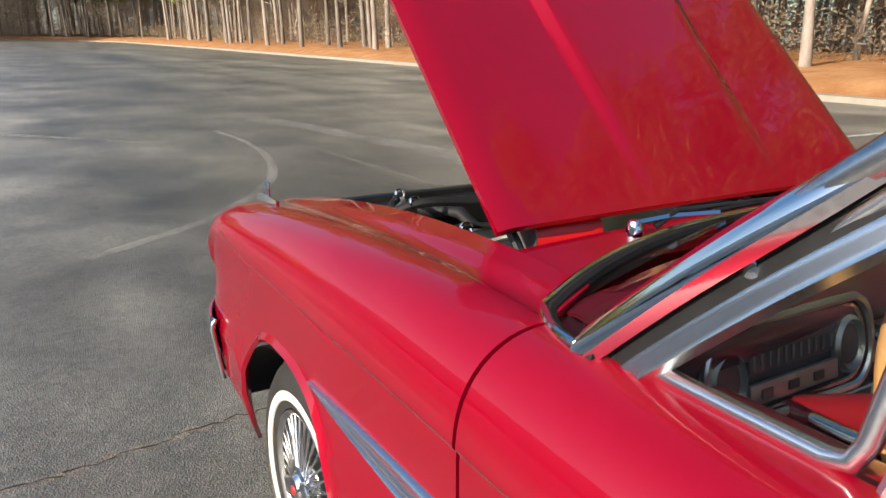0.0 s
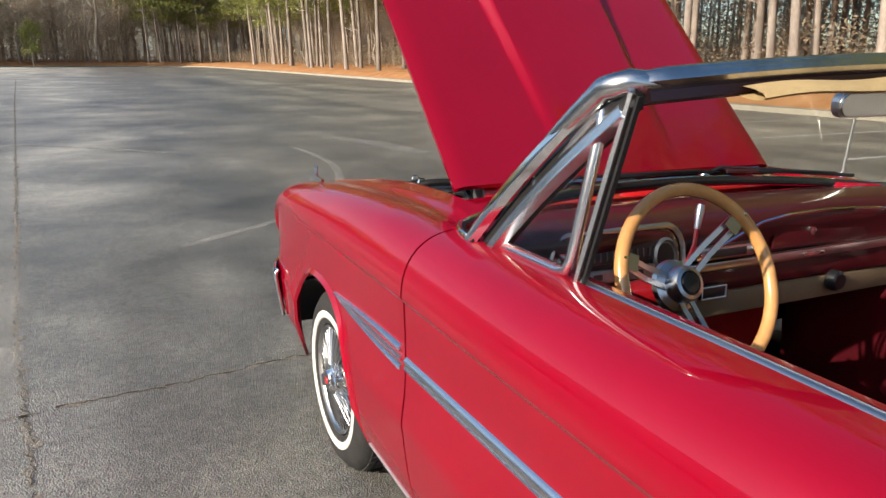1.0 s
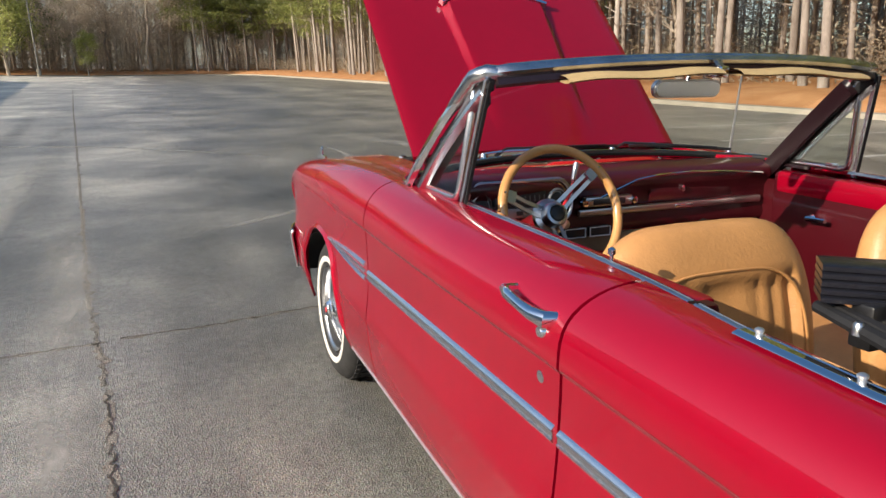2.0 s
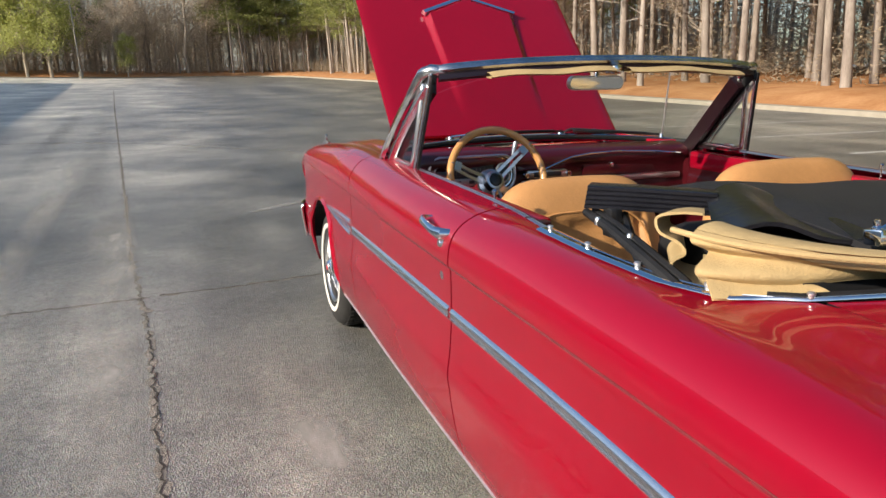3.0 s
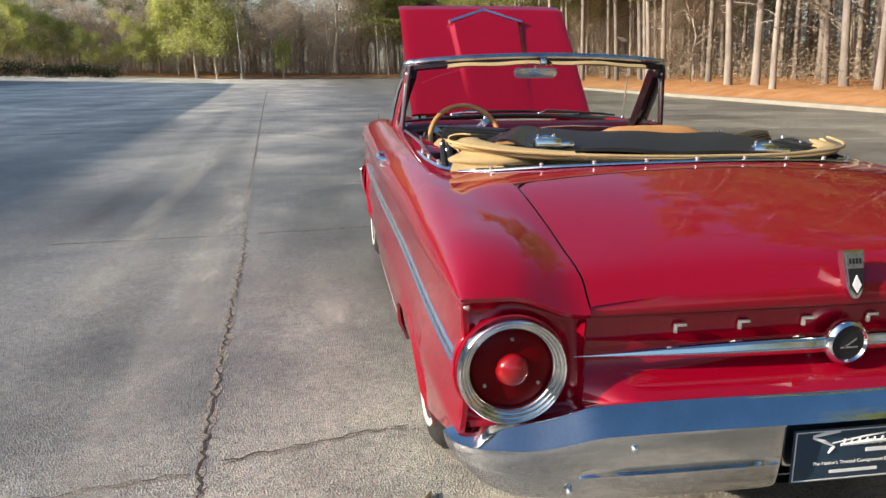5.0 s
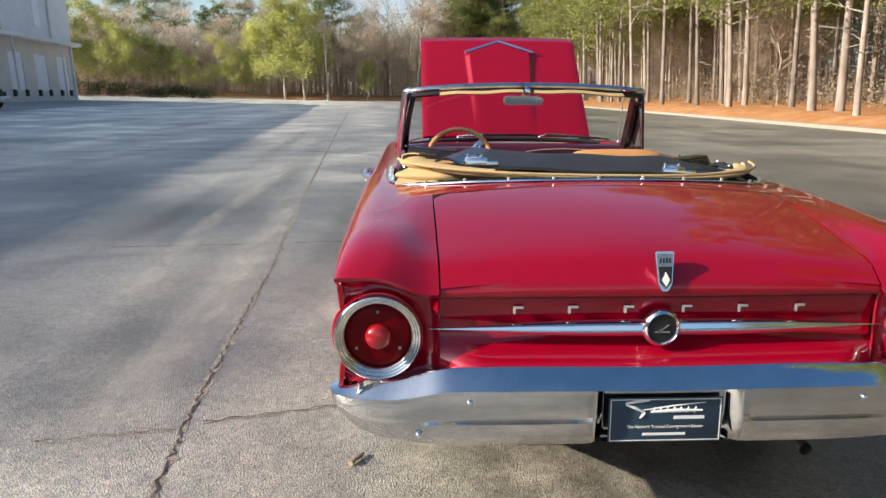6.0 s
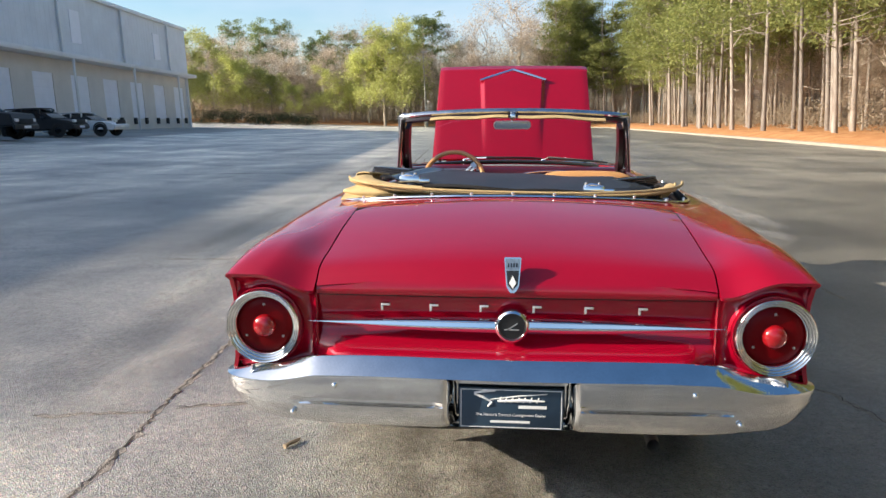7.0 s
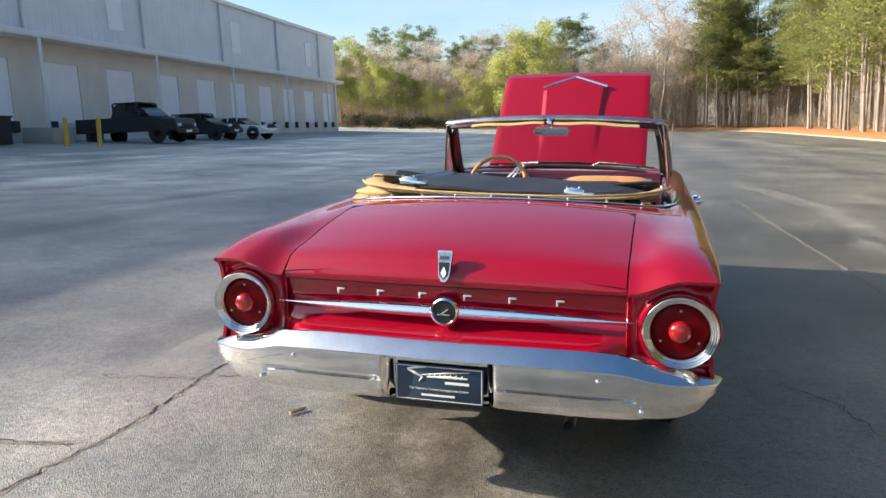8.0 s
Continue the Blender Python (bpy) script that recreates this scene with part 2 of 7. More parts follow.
def strip_bm(pts, half_w, out, h, bm=None):
    """A half-round moulding along points, out the outward direction, half_w the half height across."""
    bm = bm or bmesh.new()
    P = [Vector(p) for p in pts]
    prof = [(-1, 0), (-0.96, 0.25), (-0.52, 0.95), (-0.42, 1.0), (-0.36, 0.78), (0.22, 0.78), (0.28, 1.0), (0.38, 0.95), (0.96, 0.25), (1, 0)]
    rows = []
    for i, p in enumerate(P):
        t = (P[min(i+1, len(P)-1)] - P[max(i-1, 0)]).normalized()
        o = Vector(out(p)) if callable(out) else Vector(out)
        o = (o - t * o.dot(t)).normalized()
        s = t.cross(o)
        w = half_w(i / (len(P)-1)) if callable(half_w) else half_w
        hh = h(i / (len(P)-1)) if callable(h) else h
        rows.append([bm.verts.new(p + s * (a * w) + o * (b * hh)) for a, b in prof] )
    for i in range(len(rows)-1):
        for j in range(len(prof)-1):
            bm.faces.new((rows[i][j], rows[i][j+1], rows[i+1][j+1], rows[i+1][j]))
    for r in (rows[0], rows[-1]):
        bm.faces.new(r)
    return bm


# ---- ground ----
FALL = radians(2.4)          # the lot falls sideways: upright things stand turned by this against its surface
LEAN = Matrix.Rotation(-FALL, 4, "Y")


def ground_z(x, y):
    return 0.022 * max(0.0, -8.0 - max(x, -45.0))


def asphalt_material():
    m = bpy.data.materials.new("worn_asphalt")
    m.use_nodes = True
    n, l = m.node_tree.nodes, m.node_tree.links
    b = n["Principled BSDF"]
    tc = n.new("ShaderNodeTexCoord")
    def tex(scale, detail=6, rough=0.55, stretch=(1, 1, 1)):
        mp, t = n.new("ShaderNodeMapping"), n.new("ShaderNodeTexNoise")
        mp.inputs["Scale"].default_value = stretch
        t.inputs["Scale"].default_value, t.inputs["Detail"].default_value, t.inputs["Roughness"].default_value = scale, detail, rough
        l.new(tc.outputs["Object"], mp.inputs["Vector"]); l.new(mp.outputs[0], t.inputs["Vector"])
        return t.outputs["Fac"]
    def mix(fac, a, c, lo, hi, blend="MIX"):
        mr, mx = n.new("ShaderNodeMapRange"), n.new("ShaderNodeMix")
        mr.inputs["From Min"].default_value, mr.inputs["From Max"].default_value = lo, hi
        mx.data_type, mx.blend_type = "RGBA", blend
        l.new(fac, mr.inputs["Value"]); l.new(mr.outputs[0], mx.inputs[0])
        for s, v in ((6, a), (7, c)):
            if isinstance(v, tuple): mx.inputs[s].default_value = (*v, 1)
            else: l.new(v, mx.inputs[s])
        return mx.outputs[2]
    base = mix(tex(0.35, 5), (0.150, 0.147, 0.141), (0.378, 0.364, 0.332), 0.33, 0.70)
    lanes = mix(tex(0.5, 4, 0.5, (1.0, 0.16, 1)), (0.62, 0.62, 0.62), (1.25, 1.24, 1.2), 0.35, 0.65)
    c1 = n.new("ShaderNodeMix"); c1.data_type, c1.blend_type = "RGBA", "MULTIPLY"; c1.inputs[0].default_value = 0.95
    l.new(base, c1.inputs[6]); l.new(lanes, c1.inputs[7])
    # darker further along the lot with a noisy edge, paler again far off
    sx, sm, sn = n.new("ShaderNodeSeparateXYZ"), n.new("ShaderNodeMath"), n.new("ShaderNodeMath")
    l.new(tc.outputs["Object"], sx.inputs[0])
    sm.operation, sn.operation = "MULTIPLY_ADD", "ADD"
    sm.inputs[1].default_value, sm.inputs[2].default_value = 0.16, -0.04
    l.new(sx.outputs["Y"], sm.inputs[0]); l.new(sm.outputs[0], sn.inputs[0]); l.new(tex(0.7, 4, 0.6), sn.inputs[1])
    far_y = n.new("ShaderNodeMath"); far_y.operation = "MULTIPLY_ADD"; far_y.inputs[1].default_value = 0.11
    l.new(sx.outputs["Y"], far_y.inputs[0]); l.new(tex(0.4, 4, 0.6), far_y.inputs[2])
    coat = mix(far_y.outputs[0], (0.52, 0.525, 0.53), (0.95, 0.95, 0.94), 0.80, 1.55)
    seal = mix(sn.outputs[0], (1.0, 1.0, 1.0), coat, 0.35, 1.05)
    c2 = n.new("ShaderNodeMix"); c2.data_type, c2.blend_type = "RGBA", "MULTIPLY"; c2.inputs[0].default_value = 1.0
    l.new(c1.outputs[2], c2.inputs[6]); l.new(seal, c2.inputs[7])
    # paler behind, broken by noise; darkened to the right to deepen the car's shadow
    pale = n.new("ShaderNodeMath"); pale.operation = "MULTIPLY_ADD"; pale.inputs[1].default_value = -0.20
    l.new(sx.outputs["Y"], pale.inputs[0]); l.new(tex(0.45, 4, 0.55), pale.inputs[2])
    rear_tone = mix(pale.outputs[0], (1.0, 1.0, 1.0), (2.3, 2.22, 2.08), 0.50, 1.10)
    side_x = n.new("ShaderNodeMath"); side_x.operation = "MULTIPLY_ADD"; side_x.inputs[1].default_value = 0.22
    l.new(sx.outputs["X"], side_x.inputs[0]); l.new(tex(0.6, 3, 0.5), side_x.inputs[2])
    shade_tone = mix(side_x.outputs[0], rear_tone, (0.44, 0.43, 0.415), 0.08, 0.55)
    # colour lightened to the left, to lift the warehouse's shade
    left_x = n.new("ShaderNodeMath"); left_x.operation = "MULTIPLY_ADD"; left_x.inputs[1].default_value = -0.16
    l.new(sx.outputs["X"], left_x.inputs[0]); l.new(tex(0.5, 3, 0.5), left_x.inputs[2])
    shade_tone = mix(left_x.outputs[0], shade_tone, (1.95, 1.93, 1.88), 1.15, 2.1)
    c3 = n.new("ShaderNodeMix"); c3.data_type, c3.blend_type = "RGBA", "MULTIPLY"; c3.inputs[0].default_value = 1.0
    l.new(c2.outputs[2], c3.inputs[6]); l.new(shade_tone, c3.inputs[7])
    stain = mix(tex(1.7, 6, 0.7), c3.outputs[2], (0.10, 0.097, 0.092), 0.60, 0.82)
    # tyre-worn swirls and fine mottling
    swirl = n.new("ShaderNodeTexNoise"); swirl.inputs["Scale"].default_value, swirl.inputs["Detail"].default_value, swirl.inputs["Distortion"].default_value = 0.8, 6, 0.9
    l.new(tc.outputs["Object"], swirl.inputs["Vector"])
    mott = mix(swirl.outputs["Fac"], (0.66, 0.66, 0.67), (1.32, 1.31, 1.28), 0.36, 0.64)
    fine = mix(tex(7.0, 5, 0.7), (0.74, 0.74, 0.74), (1.26, 1.25, 1.23), 0.32, 0.68)
    grit = mix(tex(24.0, 4, 0.7), (0.60, 0.60, 0.60), (1.42, 1.40, 1.37), 0.32, 0.68)
    for layer in (mott, fine, grit):
        mm = n.new("ShaderNodeMix"); mm.data_type, mm.blend_type = "RGBA", "MULTIPLY"; mm.inputs[0].default_value = 0.62
        l.new(stain, mm.inputs[6]); l.new(layer, mm.inputs[7])
        stain = mm.outputs[2]
    vor = n.new("ShaderNodeTexVoronoi"); vor.inputs["Scale"].default_value = 170
    l.new(tc.outputs["Object"], vor.inputs["Vector"])
    stones = n.new("ShaderNodeMix"); stones.data_type, stones.blend_type = "RGBA", "MULTIPLY"; stones.inputs[0].default_value = 0.92
    hs = n.new("ShaderNodeHueSaturation"); hs.inputs["Saturation"].default_value, hs.inputs["Value"].default_value = 0.18, 1.9
    l.new(vor.outputs["Color"], hs.inputs["Color"]); l.new(stain, stones.inputs[6]); l.new(hs.outputs[0], stones.inputs[7])
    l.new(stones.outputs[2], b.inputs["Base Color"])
    b.inputs["Roughness"].default_value = 0.42
    b.inputs["Diffuse Roughness"].default_value = 1.0
    b.inputs["Specular IOR Level"].default_value = 0.85
    bp, ad = n.new("ShaderNodeBump"), n.new("ShaderNodeMath")
    bp.inputs["Strength"].default_value, bp.inputs["Distance"].default_value = 0.85, 0.005
    ad.operation, ad.inputs[1].default_value = "MULTIPLY_ADD", 0.45
    l.new(tex(26, 5, 0.7), ad.inputs[0]); l.new(vor.outputs["Distance"], ad.inputs[2])
    l.new(ad.outputs[0], bp.inputs["Height"]); l.new(bp.outputs[0], b.inputs["Normal"])
    return m


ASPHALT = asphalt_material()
CRACK = material("crack_filler", (0.060, 0.054, 0.047), 0.95, vary=0.4, scale=30, spec=0.1)
KERB = material("kerb_concrete", (0.30, 0.265, 0.205), 0.85, vary=0.15, scale=3, bump=0.2)
STRAW = material("pine_straw", (0.34, 0.145, 0.055), 0.95, color2=(0.52, 0.28, 0.13), scale=0.9, bump=0.7, bump_scale=20, spec=0.1)
APRON = material("concrete_apron", (0.36, 0.35, 0.32), 0.85, vary=0.14, scale=0.6, bump=0.1)
KERB_X, FAR_Y = 15.0, 112.0


def ground_sheet():
    xs = [-600, -200, -80] + lin(-50, 20, 36) + [60, 200, 600]
    ys = [-600, -150] + lin(-60, 120, 46) + [250, 900]
    bm = grid_bm(lambda x, y: (x, y, ground_z(x, y)), xs, ys)
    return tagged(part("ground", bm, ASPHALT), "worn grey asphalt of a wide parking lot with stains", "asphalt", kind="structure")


ground_sheet()

# ---- the lot's edges ----
def kerb_path():
    """Line of the kerb: along the right of the lot, round the far corner and across the far end."""
    pts = [(KERB_X - .6 + .7 * math.sin(y * 0.03), y) for y in lin(-80, 106, 48)]
    cx, cy = pts[-1]
    for k in range(1, 9):
        a = k / 8 * math.pi / 2
        pts.append((cx - 10 * (1 - math.cos(a)), cy + 10 * math.sin(a)))
    ex, ey = pts[-1]
    pts += [(ex - 4 * k, ey - 0.85 * k) for k in range(1, 15)]
    return pts


KERB_LINE = kerb_path()


def densify(pts, step):
    out = []
    for (xa, ya), (xb, yb) in zip(pts, pts[1:]):
        n = max(1, int(math.hypot(xb - xa, yb - ya) / step))
        out += [(xa + (xb - xa) * i / n, ya + (yb - ya) * i / n) for i in range(n)]
    return out + [pts[-1]]


BANK_LINE = densify(KERB_LINE, 0.8)


def offset_line(pts, d):
    out = []
    for i, p in enumerate(pts):
        a, b = Vector(pts[max(i-1, 0)]), Vector(pts[min(i+1, len(pts)-1)])
        t = (b - a).normalized()
        out.append((p[0] + t.y * d, p[1] - t.x * d))
    return out


def ribbon(rows_pts):
    bm = bmesh.new()
    rows = [[bm.verts.new(p) for p in r] for r in rows_pts]
    for a, b in zip(rows, rows[1:]):
        for j in range(len(a)-1): bm.faces.new((a[j], a[j+1], b[j+1], b[j]))
    return bm


o0, o1, o2, o3 = (offset_line(KERB_LINE, d) for d in (0.0, 0.03, 0.15, 0.42))
tagged(part("kerb", ribbon([[(x, y, ground_z(x, y)) for x, y in o0], [(x, y, ground_z(x, y)+0.13) for x, y in o1], [(x, y, ground_z(x, y)+0.15) for x, y in o2], [(x, y, ground_z(x, y)+0.14) for x, y in o3]]), KERB),
       "pale concrete kerb along the edge of the lot", "kerb", kind="structure")
random.seed(4)
bank_rows = []
for d, h in ((0.40, 0.12), (0.9, 0.24), (1.5, 0.36), (2.2, 0.44), (3, 0.48), (4, .5), (5, 0.52), (8, 0.6), (14, 0.7), (25, 0.8), (45, 0.9)):
    bank_rows.append([(x, y, ground_z(x, y) + h + (random.uniform(-0.07, 0.07) if d > .8 else 0)) for x, y in offset_line(BANK_LINE, d)])
tagged(part("ground_bank", ribbon(bank_rows), STRAW), "bank of orange brown pine straw under the trees", "pine straw", kind="structure")

# ---- warehouse ----
SIDING = material("grey_metal_siding", (0.70, 0.73, 0.76), 0.5, 0.1, vary=0.07, scale=0.8)
BLOCKWALL = material("painted_block_wall", (0.70, 0.66, 0.60), 0.8, vary=0.08, scale=0.7, bump=0.1)
DOORWHITE = material("white_roll_door", (0.86, 0.87, 0.92), 0.5, vary=0.05, scale=1)
GUTTER = material("gutter_grey", (0.72, 0.73, 0.74), 0.45, 0.2, vary=0.06, scale=1)
DARK = material("dark_bumper_rubber", (0.03, 0.03, 0.03), 0.8, vary=0.3, scale=5)
BLD = Matrix.Translation((-32.4, 70.0, 0.50)) @ Matrix.Rotation(radians(4.6), 4, "Z") @ LEAN   # far corner, local -y runs back along the front
BLD_LEN, BLD_H, SPLIT = 150.0, 9.55, 5.2


def warehouse():
    wh = thing("warehouse", "long grey metal warehouse with loading dock doors", "building")
    wh.matrix_world = BLD
    B = lambda *a, **k: box_bm(*a, **k)
    # lower block wall with door openings cut through: piers and lintel
    bays = [(-2.4 - 4.95 * i, 2.55) for i in range(29)]     # centre along the front, width
    y_prev = 0.0
    for c, w in bays + [(-BLD_LEN - 1, 2.0)]:
        part("wall_pier", box_bm(-0.35, 0, c + w/2, y_prev, -1.0, 4.85), BLOCKWALL, wh, "grey block wall pier", smooth=0)
        y_prev = c - w/2
    for c, w in bays:
        part("lintel", box_bm(-0.35, 0.002, c - w/2, c + w/2, 3.9, 4.85), BLOCKWALL, wh, smooth=0)
        part("dock_sill", box_bm(-0.35, 0.002, c - w/2, c + w/2, -1.0, 0.9), BLOCKWALL, wh, smooth=0)
        d = part("dock_door", box_bm(-0.09, -0.06, c - w/2, c + w/2, .9, 3.9), DOORWHITE, wh, "white sectional dock door", smooth=0)
        for k in range(6):
            part("door_section", box_bm(-0.06, -0.04, c - w/2 + .03, c + w/2 - .03, .92 + k * .5, 1.38 + k * .5, .006), DOORWHITE, d, smooth=0)
        for s in (-1, 1):
            part("dock_bumper", box_bm(0, 0.18, c + s*1.15 - 0.2, c + s*1.15 + 0.2, 0.45, 0.98, 0.02), DARK, d, smooth=0)
    # upper siding, ribs as real folds
    bm = bmesh.new()
    ys = []
    y = 0.0
    while y > -BLD_LEN:
        ys += [(y, 0.25), (y - 0.46, 0.25), (y - 0.49, 0.262), (y - 0.57, 0.262), (y - 0.60, 0.25)]
        y -= 0.6
    rows = [[bm.verts.new((x, yy, z)) for yy, x in ys] for z in (SPLIT, BLD_H)]
    for j in range(len(ys)-1): bm.faces.new((rows[0][j], rows[0][j+1], rows[1][j+1], rows[1][j]))
    part("siding", bm, SIDING, wh, "ribbed grey metal siding above", smooth=0)
    part("end_wall", box_bm(-60, 0.22, -0.25, 0.0, -1, BLD_H - 0.02), SIDING, wh, smooth=0)
    part("roof", box_bm(-60, 0.30, -BLD_LEN, 0.1, BLD_H, BLD_H + 0.12), GUTTER, wh, smooth=0)
    part("eaves_gutter", box_bm(0.31, 0.52, -BLD_LEN, 0.15, BLD_H - 0.1, BLD_H + 0.18, 0.02), GUTTER, wh, "pale eaves gutter")
    part("canopy", box_bm(-0.1, 1.1, -BLD_LEN, 0.1, 4.87, 5.18, 0.03), GUTTER, wh, "narrow metal canopy over the dock doors")
    for i in range(15):
        yy = -5.0 - 9.93 * i
        part("downpipe", box_bm(0.30, 0.45, yy - 0.09, yy + 0.09, 5.19, BLD_H - 0.11, 0.02), GUTTER, wh, "pale square downpipe")
        part("downpipe", box_bm(0.95, 1.08, yy - 0.09, yy + 0.09, -0.6, 4.86, 0.02), GUTTER, wh)
    for i in range(10):
        yy = -7.7 - 14.85 * i
        part("window", box_bm(0.26, 0.31, yy - .7, yy + .7, 6.1, 8.35), DOORWHITE, wh, "tall narrow white translucent panel", smooth=0)
    return wh


warehouse()

# ---- trees ----
BARK = material("pine_bark", (0.16, 0.13, 0.11), 0.95, color2=(0.36, 0.315, 0.27), scale=3, bump=0.8, bump_scale=16, spec=0.1, per_object=0.25, stretch=(1, 1, 0.25))
GREYBARK = material("grey_bark", (0.30, 0.25, 0.20), 0.95, color2=(0.44, 0.38, 0.31), scale=3, bump=0.5, bump_scale=20, spec=0.1, per_object=0.2, stretch=(1, 1, 0.3))


def leaf_material(name, c, c2):
    m = bpy.data.materials.new(name)
    m.use_nodes = True
    n, l = m.node_tree.nodes, m.node_tree.links
    b = n["Principled BSDF"]
    geo, oi, mx, hs, mr = (n.new(k) for k in ("ShaderNodeNewGeometry", "ShaderNodeObjectInfo", "ShaderNodeMix", "ShaderNodeHueSaturation", "ShaderNodeMapRange"))
    mx.data_type = "RGBA"
    mx.inputs[6].default_value, mx.inputs[7].default_value = (*c, 1), (*c2, 1)
    mr.inputs["To Min"].default_value, mr.inputs["To Max"].default_value = 0.75, 1.25
    l.new(geo.outputs["Random Per Island"], mx.inputs[0]); l.new(oi.outputs["Random"], mr.inputs["Value"])
    l.new(mr.outputs[0], hs.inputs["Value"]); l.new(mx.outputs[2], hs.inputs["Color"])
    tr, add = n.new("ShaderNodeBsdfTranslucent"), n.new("ShaderNodeMixShader")
    l.new(hs.outputs[0], b.inputs["Base Color"]); l.new(hs.outputs[0], tr.inputs["Color"])
    b.inputs["Roughness"].default_value = 0.7
    b.inputs["Specular IOR Level"].default_value = 0.2
    add.inputs[0].default_value = 0.5
    l.new(b.outputs[0], add.inputs[1]); l.new(tr.outputs[0], add.inputs[2])
    l.new(add.outputs[0], n["Material Output"].inputs["Surface"])
    return m


PINE = leaf_material("pine_needles", (0.15, 0.18, 0.055), (0.34, 0.355, 0.12))
SPRING = leaf_material("spring_leaves", (0.32, 0.35, 0.09), (0.64, 0.65, 0.25))
GREEN = leaf_material("dark_leaves", (0.10, 0.14, 0.05), (0.23, 0.27, 0.10))
TWIGS = leaf_material("bare_twigs", (0.40, 0.33, 0.25), (0.66, 0.56, 0.44))
BRUSH = leaf_material("dry_brush", (0.40, 0.33, 0.235), (0.56, 0.47, 0.345))


def tufts(rng, centres, size, per, flat=0.6):
    """Loose clumps of small leaves: triangles scattered round each centre."""
    v, f = [], []
    for c, r in centres:
        for _ in range(per):
            d = Vector([max(-1.5, min(1.5, rng.gauss(0, 1))) * k for k in (1, 1, flat)]) * r * 0.55
            p = Vector(c) + d
            a = Vector((rng.gauss(0, 1), rng.gauss(0, 1), rng.gauss(0, 0.7))).normalized() * size * rng.uniform(0.6, 1.5)
            b = a.orthogonal().normalized() * size * rng.uniform(0.15, 0.4)
            b.rotate(Euler((rng.uniform(0, 6), rng.uniform(0, 6), 0)))
            k = len(v)
            v += [p - a * 0.5 - b * 0.5, p + b * 0.5, p + a * 0.6, p - b]
            f += [(k, k + 1, k + 2), (k, k + 2, k + 3)]
    return v, f


def limb(bm, rng, start, way, length, r, depth, tips, sides=5, sag=0.0):
    pts, rs = [Vector(start)], [r]
    d = Vector(way).normalized()
    n = 4
    for i in range(n):
        d = (d + Vector((rng.uniform(-.22, .22), rng.uniform(-.22, .22), rng.uniform(-.12, .2) - sag))).normalized()
        pts.append(pts[-1] + d * length / n)
        rs.append(r * (1 - 0.8 * (i + 1) / n))
    tube_bm(pts, rs, sides, bm, cap=False)
    tips.append((pts[-1], length * 0.3))
    if depth:
        for i in (2, 3, 4):
            for _ in range(2 if depth > 1 else 1):
                w = (d + Vector((rng.uniform(-1, 1), rng.uniform(-1, 1), rng.uniform(-.1, .7)))).normalized()
                limb(bm, rng, pts[i], w, length * rng.uniform(0.45, 0.65), max(rs[i] * 0.6, 0.012), depth - 1, tips, max(3, sides - 1), sag)


def pine_meshes(seed, h, bare):
    rng = random.Random(seed)
    bm, tips = bmesh.new(), []
    pts = [Vector((0.13 * math.sin(i * .6 + seed), 0.13 * math.cos(i * .45 + seed), h * i / 10 - 0.4)) for i in range(11)]
    pts = [p - Vector((pts[0].x, pts[0].y, 0)) for p in pts]
    tube_bm(pts, [0.17 * (1 - 0.085 * i) * (1.25 if i == 0 else 1) for i in range(11)], 9, bm, cap=False)
    for k in range(int(h * 2.3)):
        z = rng.uniform(h * bare, h * 0.98)
        t = (z + 0.4) / h * 10
        i = min(int(t), 9)
        p = pts[i].lerp(pts[i+1], t - i)
        a = rng.uniform(0, 6.28)
        ln = rng.uniform(1.2, 3.4) * (1.15 - 0.75 * (z / h - bare) / (1 - bare)) 
        limb(bm, rng, p, (math.cos(a), math.sin(a), rng.uniform(0, .45)), ln, 0.045, 1, tips, 4)
    for k in range(5):     # dead stubs below the crown
        z = rng.uniform(h * 0.15, h * bare)
        t = (z + 0.4) / h * 10; i = min(int(t), 9)
        a = rng.uniform(0, 6.28)
        limb(bm, rng, pts[i].lerp(pts[i+1], t - i), (math.cos(a), math.sin(a), rng.uniform(-.3, .3)), rng.uniform(.5, 1.6), 0.03, 0, [], 3)
    v, f = tufts(rng, [(c, 0.6 + r * .7) for c, r in tips], 0.28, 42, 0.38)
    return bm, v, f


def bush_tree_meshes(seed, h, leafsize, per, spread=0.33, base=0.22, trunk_r=0.16, depth=2):
    rng = random.Random(seed)
    bm, tips = bmesh.new(), []
    pts = [Vector((rng.uniform(-.15, .15) * i, rng.uniform(-.15, .15) * i, h * .82 * i / 7 - (0.4 if i == 0 else 0))) for i in range(8)]
    tube_bm(pts, [trunk_r * (1 - 0.12 * i) for i in range(8)], 7, bm, cap=False)
    for k in range(int(10 + h * 0.7)):
        z = rng.uniform(base, 1.0)
        t = z * 7; i = min(int(t), 6)
        p = pts[i].lerp(pts[i+1], t - i)
        a = rng.uniform(0, 6.28)
        limb(bm, rng, p, (math.cos(a), math.sin(a), rng.uniform(.2, 1.1)), h * spread * rng.uniform(.5, 1.0) * (1.1 - .6 * z), 0.05, depth, tips, 4)
    v, f = tufts(rng, [(c, 0.5 + r) for c, r in tips], leafsize, per, 0.8)
    return bm, v, f


def tree_kind(name, label, category, group, meshes, bark, leaf, leafname="crown"):
    tr = thing(name, label, category, group)
    bm, v, f = meshes
    part("trunk", bm, bark, tr, smooth=60)
    me = bpy.data.meshes.new(leafname)
    me.from_pydata(v, [], f)
    link_mesh(leafname, me, leaf, tr, smooth=0)
    return tr


